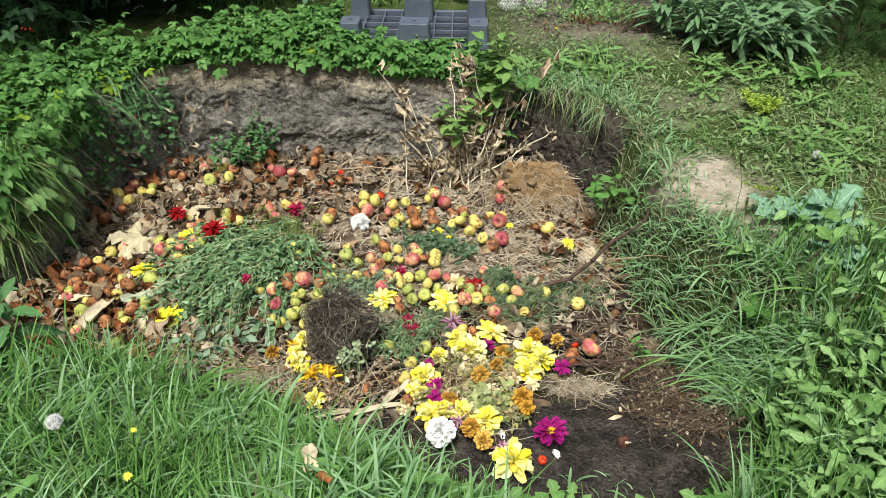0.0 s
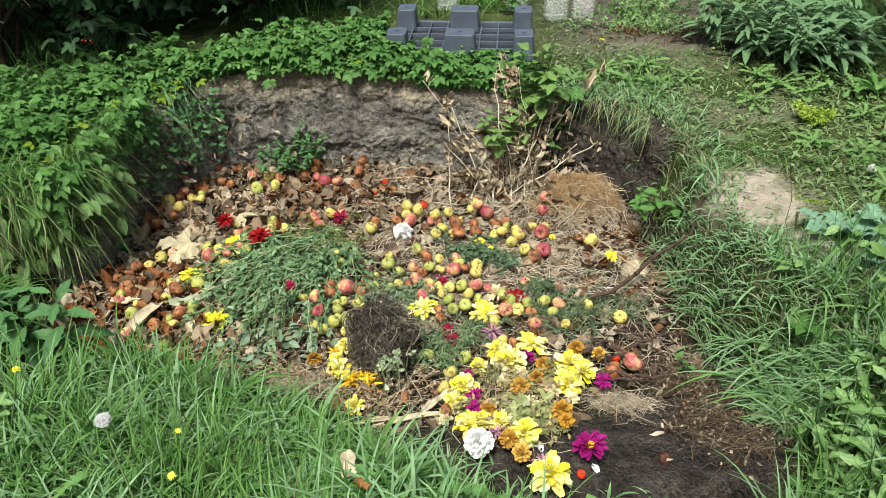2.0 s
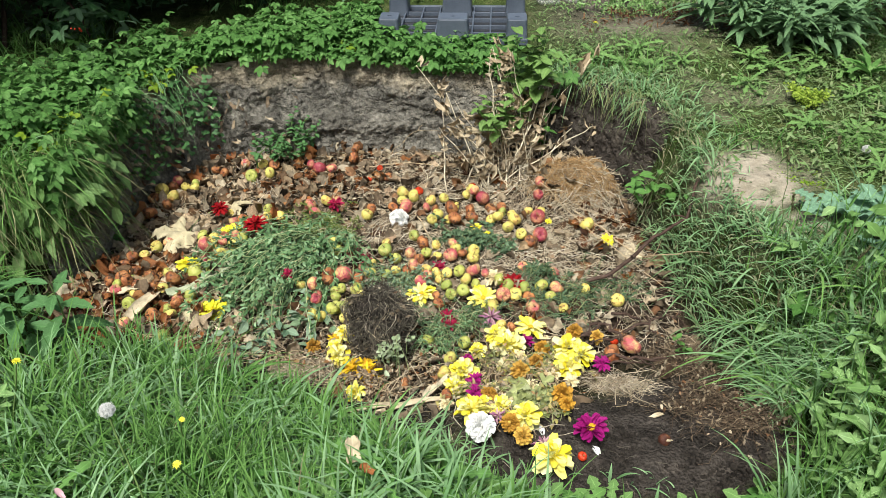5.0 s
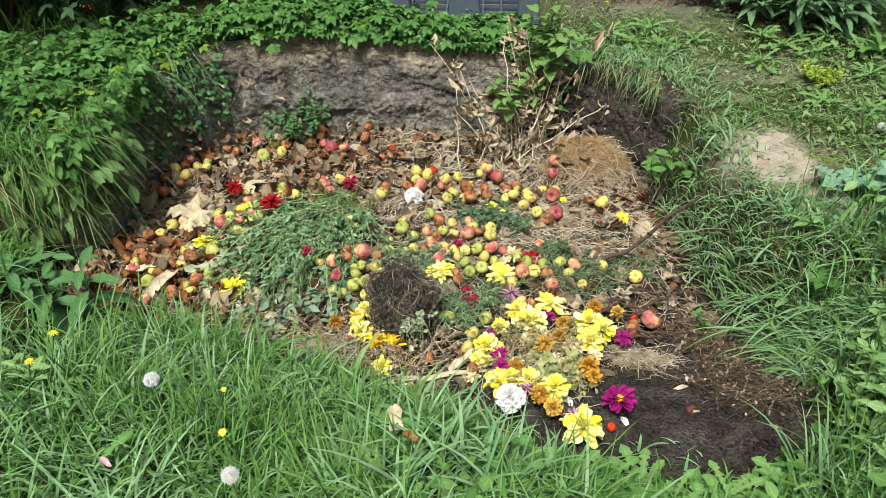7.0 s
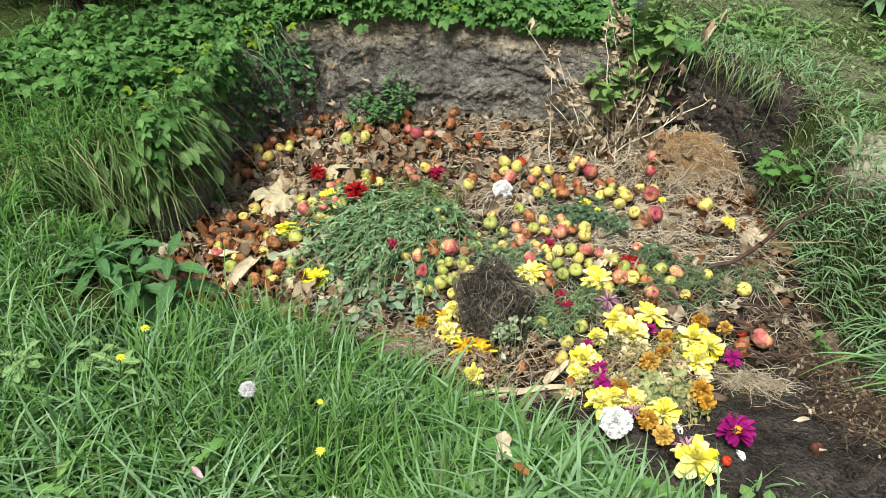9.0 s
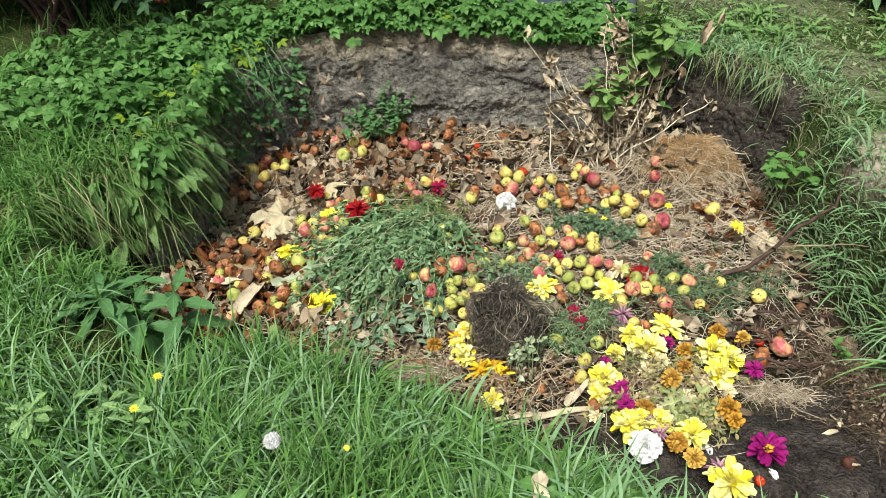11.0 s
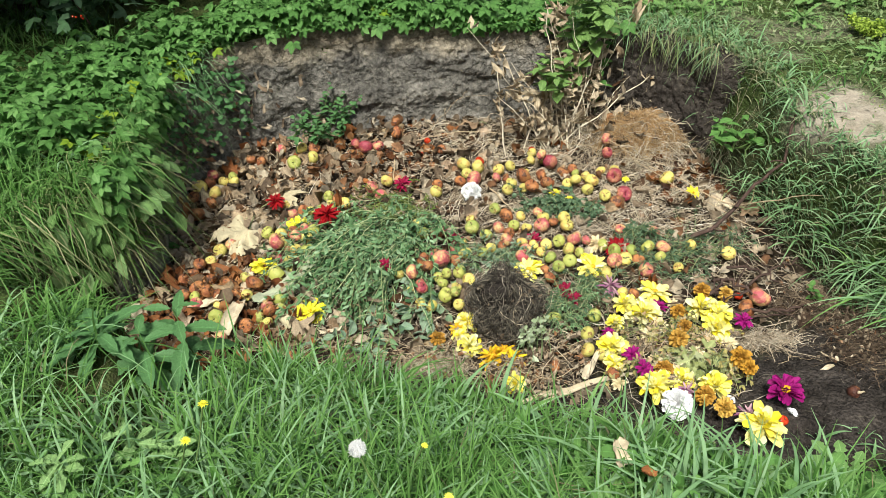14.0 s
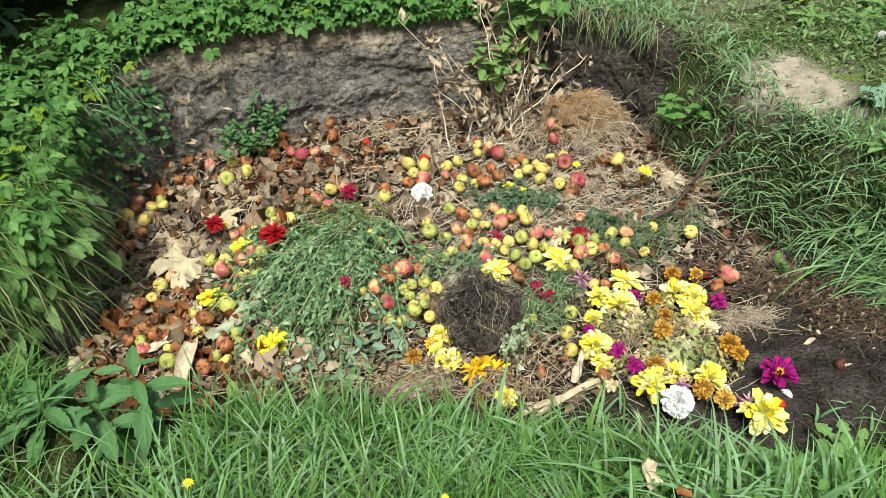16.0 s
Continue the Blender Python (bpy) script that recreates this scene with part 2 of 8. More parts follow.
def thin_material(name, tones, rough=0.5, through_light=0.3, rib=0.25, blotch=0.35, spot=(0.2, 0.13, 0.05), spots=0.0, per_object=False, specular=0.10, tip=None):
    """Leaves, blades and petals: a tone for each piece, a paler rib, blotches, and light shining through."""
    m, nt, b = material(name, rough, specular)
    if per_object:
        rand = nt.nodes.new("ShaderNodeObjectInfo").outputs["Random"]
    else:
        rand = nt.nodes.new("ShaderNodeNewGeometry").outputs["Random Per Island"]
    base = ramp_node(nt, [(i / max(1, len(tones) - 1), deep(c)) for i, c in enumerate(tones)], rand).outputs[0]
    coords = nt.nodes.new("ShaderNodeTexCoord")
    coarse = noise_node(nt, 28, 3, 0.6, coords.outputs["Object"])
    fine = noise_node(nt, 240, 3, 0.6, coords.outputs["Object"])
    shade = ramp_node(nt, [(0.3, (1 - blotch,) * 3), (0.7, (1 + blotch * 0.5,) * 3)], coarse.outputs[0]).outputs[0]
    base = mix_node(nt, "MULTIPLY", 1.0, base, shade)
    if tip is not None:
        sep = nt.nodes.new("ShaderNodeSeparateXYZ")
        nt.links.new(coords.outputs["UV"], sep.inputs[0])
        f = ramp_node(nt, [(0.35, (0, 0, 0)), (1.0, (1, 1, 1))], sep.outputs[1]).outputs[0]
        base = mix_node(nt, "MIX", f, base, deep(tip))
    if rib:
        sep = nt.nodes.new("ShaderNodeSeparateXYZ")
        nt.links.new(coords.outputs["UV"], sep.inputs[0])
        line = ramp_node(nt, [(0.44, (0, 0, 0)), (0.5, (rib,) * 3), (0.56, (0, 0, 0))], sep.outputs[0]).outputs[0]
        base = mix_node(nt, "ADD", line, base, base)
    if spots:
        mask = ramp_node(nt, [(0.58, (0, 0, 0)), (0.68, (spots,) * 3)], noise_node(nt, 60, 4, 0.7, coords.outputs["Object"]).outputs[0]).outputs[0]
        base = mix_node(nt, "MIX", mask, base, deep(spot))
    nt.links.new(base, b.inputs["Base Color"])
    nt.links.new(bump_node(nt, fine.outputs[0], 0.25, 0.002), b.inputs["Normal"])
    if through_light:
        tr = nt.nodes.new("ShaderNodeBsdfTranslucent")
        nt.links.new(base, tr.inputs[0])
        mx = nt.nodes.new("ShaderNodeMixShader")
        mx.inputs[0].default_value = through_light
        nt.links.new(b.outputs[0], mx.inputs[1])
        nt.links.new(tr.outputs[0], mx.inputs[2])
        nt.links.new(mx.outputs[0], nt.nodes["Material Output"].inputs[0])
    return m


def solid_material(name, tones, scale=20, rough=0.8, specular=0.08, bump=0.4, fine=150, depth=0.004, per_object=False):
    """A rough solid surface in a few tones, at two scales."""
    m, nt, b = material(name, rough, specular)
    coords = nt.nodes.new("ShaderNodeTexCoord")
    big = noise_node(nt, scale, 5, 0.62, coords.outputs["Object"])
    small = noise_node(nt, fine, 4, 0.65, coords.outputs["Object"])
    base = ramp_node(nt, [(0.3 + 0.4 * i / max(1, len(tones) - 1), deep(c)) for i, c in enumerate(tones)], big.outputs[0]).outputs[0]
    grain = ramp_node(nt, [(0.3, (0.68,) * 3), (0.7, (1.25,) * 3)], small.outputs[0]).outputs[0]
    base = mix_node(nt, "MULTIPLY", 1.0, base, grain)
    if per_object:
        rand = nt.nodes.new("ShaderNodeObjectInfo").outputs["Random"]
        base = mix_node(nt, "MULTIPLY", 1.0, base, ramp_node(nt, [(0, (0.7, 0.68, 0.62)), (1, (1.2, 1.2, 1.2))], rand).outputs[0])
    nt.links.new(base, b.inputs["Base Color"])
    nt.links.new(bump_node(nt, small.outputs[0], bump, depth), b.inputs["Normal"])
    return m


def fruit_material(name, ground_tone, blush, blush_amount, bruise=0.3, rough=0.42, bruise_tone=(0.16, 0.07, 0.025)):
    """Skin of a fruit: ground tone with a blush on one side, streaks, dots and brown bruises."""
    m, nt, b = material(name, rough, 0.3)
    coords = nt.nodes.new("ShaderNodeTexCoord")
    info = nt.nodes.new("ShaderNodeObjectInfo")
    shift = nt.nodes.new("ShaderNodeVectorMath")
    shift.operation = "MULTIPLY_ADD"
    nt.links.new(info.outputs["Random"], shift.inputs[0])
    shift.inputs[1].default_value = (37, 91, 53)
    nt.links.new(coords.outputs["Object"], shift.inputs[2])
    patch = noise_node(nt, 0.85, 3, 0.55, shift.outputs[0])
    stretch = nt.nodes.new("ShaderNodeMapping")
    stretch.inputs["Scale"].default_value = (4.5, 4.5, 0.7)
    nt.links.new(shift.outputs[0], stretch.inputs[0])
    streak = noise_node(nt, 1.6, 3, 0.6, stretch.outputs[0])
    lo, hi = 0.62 - blush_amount * 0.4, 0.78 - blush_amount * 0.4
    both = mix_node(nt, "MIX", 0.3, patch.outputs[0], streak.outputs[0])
    mask = ramp_node(nt, [(lo, (0, 0, 0)), (hi, (1, 1, 1))], both).outputs[0]
    tone = mix_node(nt, "MULTIPLY", 1.0, deep(ground_tone), ramp_node(nt, [(0, (0.75, 0.8, 0.75)), (1, (1.15, 1.08, 1.0))], info.outputs["Random"]).outputs[0])
    base = mix_node(nt, "MIX", mask, tone, deep(blush))
    spots = noise_node(nt, 14, 2, 0.5, shift.outputs[0])
    base = mix_node(nt, "MIX", ramp_node(nt, [(0.66, (0, 0, 0)), (0.74, (0.45,) * 3)], spots.outputs[0]).outputs[0], base, (0.22, 0.13, 0.05))
    rot = noise_node(nt, 1.5, 5, 0.6, shift.outputs[0])
    base = mix_node(nt, "MIX", ramp_node(nt, [(0.72 - bruise * 0.4, (0, 0, 0)), (0.78 - bruise * 0.4, (0.85,) * 3)], rot.outputs[0]).outputs[0], base, bruise_tone)
    nt.links.new(base, b.inputs["Base Color"])
    nt.links.new(bump_node(nt, rot.outputs[0], 0.35, 0.05), b.inputs["Normal"])
    b.inputs["Subsurface Weight"].default_value = 0.0
    return m

# ---- the lie of the land ----
PIT = [(-1.86, 2.27), (-1.70, 2.45), (-1.73, 2.80), (-1.70, 3.15), (-1.50, 3.47), (-1.20, 3.54), (-0.60, 3.57), (0.0, 3.50), (0.32, 3.42), (0.58, 3.28), (0.72, 3.06),
       (0.77, 2.78), (0.81, 2.45), (0.83, 2.10), (0.88, 1.85), (0.88, 1.55), (0.84, 1.32), (0.62, 1.20), (0.22, 1.20), (-0.10, 1.32), (-0.35, 1.50), (-0.75, 1.76), (-1.20, 1.95), (-1.55, 1.90), (-1.86, 1.92), (-2.02, 2.08)]


def closed_curve(points, steps=6):
    p = np.array(points)
    out = []
    for i in range(len(p)):
        a, b, c, d = p[i - 1], p[i], p[(i + 1) % len(p)], p[(i + 2) % len(p)]
        for s in np.arange(steps) / steps:
            out.append(0.5 * (2 * b + (c - a) * s + (2 * a - 5 * b + 4 * c - d) * s**2 + (3 * b - a - 3 * c + d) * s**3))
    return np.array(out)


RIM = closed_curve(PIT)


def off_rim(x, y):
    """Signed distance to the pit's rim: above zero outside it."""
    x, y = np.broadcast_arrays(np.asarray(x, float), np.asarray(y, float))
    flat = np.stack([x.ravel(), y.ravel()], -1)
    best, inside = np.full(len(flat), 1e9), np.zeros(len(flat), bool)
    for a, b in zip(RIM, np.roll(RIM, -1, 0)):
        e, w = b - a, flat - a
        s = np.clip((w @ e) / (e @ e), 0, 1)
        best = np.minimum(best, ((w - s[:, None] * e) ** 2).sum(1))
        cross = (a[1] > flat[:, 1]) != (b[1] > flat[:, 1])
        inside ^= cross & (flat[:, 0] < (b[0] - a[0]) * (flat[:, 1] - a[1]) / (b[1] - a[1] + 1e-12) + a[0])
    return (np.sqrt(best) * np.where(inside, -1, 1)).reshape(x.shape)


def heap(x, y):
    """Top of the compost in the pit, rising to the bare soil at its front."""
    z = -0.085 + 0.185 * smooth((1.95 - np.asarray(y)) / 0.65) - 0.05 * np.exp(-(((x + 1.55) / 0.35) ** 2 + ((y - 3.05) / 0.4) ** 2))
    z = z + 0.125 * np.exp(-(((x - 0.49) / 0.22) ** 4 + ((y - 3.11) / 0.15) ** 4))
    z = z + 0.03 * np.exp(-(((x - 0.15) / 0.25) ** 2 + ((y - 1.62) / 0.25) ** 2))
    z = z + 0.04 * np.exp(-(((x + 0.80) / 0.3) ** 2 + ((y - 2.45) / 0.25) ** 2))
    return z + 0.022 * fractal(np.asarray(x) * 4.2, np.asarray(y) * 4.2, seed=5) * smooth((np.asarray(y) - 1.3) / 0.5)


def bank(x, y):
    """The ground round the pit."""
    x, y = np.asarray(x, float), np.asarray(y, float)
    z = 0.39 + 0.03 * smooth((y - 3.2) / 1.0)
    z = z - 0.15 * smooth((2.0 - y) / 0.9) * smooth((x + 0.15) / 0.7) * (1 - 0.4 * smooth((x - 0.9) / 0.8))
    z = z - 0.07 * smooth((2.2 - y) / 0.8) * smooth((-x - 0.2) / 0.5)
    near = np.exp(-(((x - 0.0) / 6.0) ** 2 + ((y - 2.5) / 6.0) ** 2))
    return z + 0.022 * fractal(x * 1.6, y * 1.6, seed=21) * (0.4 + near) + 0.008 * fractal(x * 9, y * 9, seed=25) * near


def land(x, y, d=None):
    x, y = np.asarray(x, float), np.asarray(y, float)
    d = off_rim(x, y) if d is None else d
    side = 0.055 + 0.105 * smooth((x - 0.66) / 0.15) + 0.30 * smooth((2.05 - y) / 0.35) * smooth((x + 1.68) / 0.25) + 0.60 * smooth((2.15 - y) / 0.2) * smooth((-x - 0.15) / 0.4) * smooth((x + 1.62) / 0.25)
    return heap(x, y) + (bank(x, y) - heap(x, y)) * smooth((d + 0.02 - 0.045 * smooth((y - 2.3) / 0.2) * smooth((0.74 - x) / 0.06)) / side)


def sow(n, x0, x1, y0, y1, keep=None, seed=1):
    """n random spots in a rectangle, thinned by keep(x, y, d), each between 0 and 1, with their ground height."""
    g = np.random.default_rng(seed)
    x, y = g.uniform(x0, x1, n), g.uniform(y0, y1, n)
    d = off_rim(x, y)
    if keep is not None:
        ok = g.uniform(0, 1, n) < keep(x, y, d)
        x, y, d = x[ok], y[ok], d[ok]
    return np.stack([x, y, land(x, y, d)], -1), g


def axis(lo, hi, step, far, steps):
    k = np.arange(1, steps + 1) / steps
    out = step * steps * 0.9 * k + (far - step * steps * 0.9) * k**4
    return np.concatenate([lo - out[::-1], np.arange(lo, hi, step), hi + out])


# ---- ground ----
def ground_material():
    m, nt, b = material("earth_and_turf", 0.95, 0.03)
    coords = nt.nodes.new("ShaderNodeTexCoord")
    zone = nt.nodes.new("ShaderNodeVertexColor")
    zone.layer_name = "zone"
    sep = nt.nodes.new("ShaderNodeSeparateColor")
    nt.links.new(zone.outputs[0], sep.inputs[0])
    mid = noise_node(nt, 9, 6, 0.65, coords.outputs["Object"])
    fine = noise_node(nt, 120, 5, 0.7, coords.outputs["Object"])
    crumb = nt.nodes.new("ShaderNodeTexVoronoi")
    crumb.inputs["Scale"].default_value = 85
    nt.links.new(coords.outputs["Object"], crumb.inputs["Vector"])
    turf = ramp_node(nt, [(0.3, (0.0280, 0.0440, 0.0128)), (0.55, (0.0600, 0.0840, 0.0256)), (0.78, (0.1360, 0.1280, 0.0640))], mid.outputs[0]).outputs[0]
    soil = ramp_node(nt, [(0.3, (0.0230, 0.0198, 0.0168)), (0.55, (0.0560, 0.0480, 0.0410)), (0.75, (0.1150, 0.0970, 0.0810))], mid.outputs[0]).outputs[0]
    sand = ramp_node(nt, [(0.3, (0.2000, 0.1680, 0.1240)), (0.52, (0.2960, 0.2600, 0.2000)), (0.75, (0.3680, 0.3320, 0.2640))], mid.outputs[0]).outputs[0]
    litter = ramp_node(nt, [(0.3, (0.0224, 0.0160, 0.0120)), (0.55, (0.0480, 0.0352, 0.0248)), (0.8, (0.0960, 0.0736, 0.0512))], mid.outputs[0]).outputs[0]
    base = mix_node(nt, "MIX", sep.outputs[0], turf, soil)
    base = mix_node(nt, "MIX", sep.outputs[2], base, litter)
    base = mix_node(nt, "MIX", sep.outputs[1], base, sand)
    grain = ramp_node(nt, [(0.3, (0.45,) * 3), (0.7, (1.6,) * 3)], fine.outputs[0]).outputs[0]
    softer = ramp_node(nt, [(0.0, (1, 1, 1)), (1.0, (0.3,) * 3)], sep.outputs[1]).outputs[0]
    base = mix_node(nt, "MULTIPLY", softer, base, grain)
    nt.links.new(base, b.inputs["Base Color"])
    both = mix_node(nt, "MIX", 0.5, fine.outputs[0], crumb.outputs["Distance"])
    relief = nt.nodes.new("ShaderNodeBump")
    relief.inputs["Distance"].default_value = 0.022
    nt.links.new(softer, relief.inputs["Strength"])
    nt.links.new(both, relief.inputs["Height"])
    nt.links.new(relief.outputs[0], b.inputs["Normal"])
    return m


def build_ground():
    xs, ys = axis(-2.2, 1.9, 0.02, 120, 34), axis(0.7, 4.9, 0.02, 120, 34)
    gx, gy = np.meshgrid(xs, ys)
    d = off_rim(gx, gy)
    z = land(gx, gy, d)
    inside = smooth((0.06 - d) / 0.08)
    bed = np.exp(-(((gx - 1.0) / 0.62) ** 4 + ((gy - 4.72) / 0.72) ** 4))
    soil_spot = inside * smooth((1.80 + 0.2 * smooth((gx - 0.4) / 0.2) - gy) / 0.25) * smooth((gx + 0.25) / 0.35)
    z = z + 0.010 * fractal(gx * 16, gy * 16, seed=41) * np.maximum(soil_spot, bed)
    z = z + 0.014 * np.abs(fractal(gx * 30, gy * 30, seed=44)) * np.maximum(soil_spot, bed)
    sand = 1.1 * np.exp(-(((gx - 1.09) / 0.20) ** 2 + ((gy - 2.47) / 0.20) ** 2) ** 1.5)
    sand = np.maximum(sand, 0.85 * np.exp(-(((gx - 1.17) / 0.13) ** 2 + ((gy - 2.09) / 0.08) ** 2)))
    sand = np.maximum(sand, 0.6 * np.exp(-(((gx - 1.9) / 0.25) ** 2 + ((gy - 1.75) / 0.15) ** 2)))
    sand = np.clip(sand * (1.6 + 1.3 * fractal(gx * 8, gy * 8, seed=61)), 0, 1) * smooth((d - 0.06) / 0.06)
    track = np.exp(-(((gx - 1.18 - 0.10 * np.sin(gy * 2.2)) / 0.30) ** 4)) * smooth((gy - 2.55) / 0.3) * smooth((4.15 - gy) / 0.3)
    sand = np.maximum(sand, 0.34 * track * smooth(0.5 + 1.3 * fractal(gx * 4, gy * 4, seed=63)))
    sand = np.maximum(sand, 0.45 * bed * smooth((4.35 - gy) / 0.3) + 0.18 * bed)
    v = np.stack([gx, gy, z], -1).reshape(-1, 3)
    h, w = gx.shape
    i, j = np.meshgrid(np.arange(h - 1), np.arange(w - 1), indexing="ij")
    a = (i * w + j).ravel()
    me = build_mesh("ground", v, np.stack([a, a + 1, a + w + 1, a + w], -1))
    layer = me.color_attributes.new("zone", "FLOAT_COLOR", "POINT")
    rgba = np.stack([np.maximum(soil_spot, np.maximum(bed, 0.8 * smooth((0.07 - d) / 0.08) * (1 - inside))), sand, inside * (1 - soil_spot), 1 + 0 * sand], -1)
    layer.data.foreach_set("color", rgba.astype(np.float32).ravel())
    return tagged(part("ground", me, ground_material()), "garden ground with turf, bare soil and a sandy patch round a pit", "ground", kind="structure")


def wall_material():
    m, nt, b = material("dug_earth", 0.95, 0.03)
    coords = nt.nodes.new("ShaderNodeTexCoord")
    flat = nt.nodes.new("ShaderNodeMapping")
    flat.inputs["Scale"].default_value = (1, 1, 1.25)
    nt.links.new(coords.outputs["Object"], flat.inputs[0])
    layers = noise_node(nt, 5.5, 6, 0.62, flat.outputs[0])
    fine = noise_node(nt, 48, 8, 0.75, coords.outputs["Object"])
    chips = nt.nodes.new("ShaderNodeTexVoronoi")
    chips.inputs["Scale"].default_value = 26
    nt.links.new(flat.outputs[0], chips.inputs["Vector"])
    tone = ramp_node(nt, [(0.30, (0.0900, 0.0850, 0.0730)), (0.46, (0.1750, 0.1640, 0.1390)), (0.60, (0.2450, 0.2290, 0.1920)), (0.78, (0.3500, 0.3240, 0.2640))], layers.outputs[0]).outputs[0]
    tan = ramp_node(nt, [(0.30, (0.1760, 0.1480, 0.1040)), (0.50, (0.2880, 0.2480, 0.1800)), (0.75, (0.4000, 0.3480, 0.2560))], layers.outputs[0]).outputs[0]
    sep = nt.nodes.new("ShaderNodeSeparateXYZ")
    nt.links.new(coords.outputs["Object"], sep.inputs[0])
    upper = ramp_node(nt, [(0.27, (0, 0, 0)), (0.34, (1, 1, 1))], mix_node(nt, "LINEAR_LIGHT", 0.16, sep.outputs[2], layers.outputs[0])).outputs[0]
    tone = mix_node(nt, "MIX", upper, tone, tan)
    # right end: moist soil and the recess's shade, both painted in as dark colour
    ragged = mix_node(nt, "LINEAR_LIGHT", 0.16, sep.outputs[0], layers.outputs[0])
    moist_shade = ramp_node(nt, [(0.30, (0, 0, 0)), (0.42, (1, 1, 1))], ragged).outputs[0]
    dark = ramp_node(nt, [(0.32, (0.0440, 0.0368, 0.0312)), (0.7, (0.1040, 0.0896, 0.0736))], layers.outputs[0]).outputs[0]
    tone = mix_node(nt, "MIX", moist_shade, tone, dark)
    grain = ramp_node(nt, [(0.32, (0.42,) * 3), (0.68, (1.5,) * 3)], fine.outputs[0]).outputs[0]
    wander = mix_node(nt, "LINEAR_LIGHT", 0.22, flat.outputs[0], noise_node(nt, 7, 4, 0.6, coords.outputs["Object"]).outputs[1])
    clods = nt.nodes.new("ShaderNodeTexVoronoi")
    clods.feature = "DISTANCE_TO_EDGE"
    clods.inputs["Scale"].default_value = 6.5
    nt.links.new(wander, clods.inputs["Vector"])
    crack = ramp_node(nt, [(0.0, (0.25,) * 3), (0.035, (0.8,) * 3), (0.10, (1, 1, 1))], clods.outputs["Distance"]).outputs[0]
    tone = mix_node(nt, "MULTIPLY", 0.28, tone, crack)
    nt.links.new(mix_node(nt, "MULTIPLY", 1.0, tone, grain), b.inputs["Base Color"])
    rough_face = mix_node(nt, "MIX", 0.45, fine.outputs[0], chips.outputs["Distance"])
    rough_face = mix_node(nt, "MULTIPLY", 0.6, rough_face, crack)
    nt.links.new(bump_node(nt, rough_face, 1.0, 0.05), b.inputs["Normal"])
    return m


def build_wall():
    """The dug face along the pit's left, back and right sides."""
    count = 10 * 6 + 8
    rim = RIM[1:count]
    s = np.concatenate([[0], np.cumsum(np.linalg.norm(np.diff(rim, axis=0), axis=1))])
    t = np.arange(0, s[-1], 0.009)
    px, py = np.interp(t, s, rim[:, 0]), np.interp(t, s, rim[:, 1])
    k = np.ones(13) / 13
    px, py = (np.convolve(np.pad(a, 6, mode="edge"), k, "valid") for a in (px, py))
    tx, ty = np.gradient(px), np.gradient(py)
    n = np.hypot(tx, ty)
    nx, ny = -ty / n, tx / n
    u = np.linspace(0, 1, 60)
    top = bank(px + 0.05 * nx, py + 0.05 * ny) - 0.006
    low = heap(px, py) - 0.10
    gz = low[:, None] + (top - low)[:, None] * u[None]
    x3, y3 = px[:, None] + 0 * gz, py[:, None] + 0 * gz
    lumps = 0.020 * fractal(x3 * 5, y3 * 5, gz * 7, seed=71, octaves=4) + 0.011 * np.abs(fractal(x3 * 17, y3 * 17, gz * 21, seed=75, octaves=3)) + 0.008 * (1 - np.abs(fractal(x3 * 26, y3 * 26, gz * 34, seed=83, octaves=2))) ** 2 + 0.013 * np.abs(fractal(x3 * 48, y3 * 55, gz * 70, seed=77, octaves=2))
    ledge = 0.011 * np.clip(value_noise(x3 * 5, y3 * 5, gz * 11, seed=79) * 4, -1, 1) + 0.012 * smooth((u - 0.62 - 0.10 * value_noise(px * 5, py * 5, seed=80)[:, None]) / 0.05)
    slant = 0.10 * (u[None] - 0.55) + 0.05 * smooth((0.25 - u) / 0.25)[None] * -1
    soft = 0.18 * smooth((px - 0.72) / 0.15)[:, None] * (u[None] - 0.4)
    out = lumps + ledge + slant - 0.02 + soft
    edge = smooth((u - 0.86) / 0.14)[None]
    out = out * (1 - edge) + (0.05 + slant * 0.4 + soft) * edge
    out = out + 0.30 * smooth((t - t[-1] + 0.26) / 0.26)[:, None]
    x3, y3, gz = (np.concatenate([a, a[:, -1:] + more], 1) for a, more in ((x3, 0), (y3, 0), (gz, 0.004)))
    out = np.concatenate([out, out[:, -1:] + 0.10], 1)
    v = np.stack([x3 + out * nx[:, None], y3 + out * ny[:, None], gz], -1)
    h, w = gz.shape
    i, j = np.meshgrid(np.arange(h - 1), np.arange(w - 1), indexing="ij")
    a = (i * w + j).ravel()
    me = build_mesh("earth_wall", v.reshape(-1, 3), np.stack([a, a + 1, a + w + 1, a + w], -1))
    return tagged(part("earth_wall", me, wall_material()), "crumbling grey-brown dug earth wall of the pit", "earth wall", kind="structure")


build_ground()
build_wall()

# ---- tones ----
straw_mat = thin_material("dry_straw", [(0.38, 0.30, 0.195), (0.61, 0.525, 0.375), (0.23, 0.17, 0.11), (0.74, 0.67, 0.53)], 0.7, 0.1, 0.0, 0.3)
gold_mat = thin_material("golden_straw", [(0.36, 0.21, 0.085), (0.52, 0.335, 0.155), (0.23, 0.125, 0.05), (0.60, 0.44, 0.24)], 0.7, 0.1, 0.0, 0.3)
dead_mat = thin_material("dead_leaf_bits", [(0.047, 0.032, 0.022), (0.263, 0.200, 0.130), (0.122, 0.080, 0.048), (0.432, 0.370, 0.260), (0.085, 0.050, 0.030), (0.338, 0.270, 0.180), (0.080, 0.048, 0.028), (0.300, 0.150, 0.070), (0.451, 0.400, 0.290)], 0.75, 0.12, 0.25, 0.5)
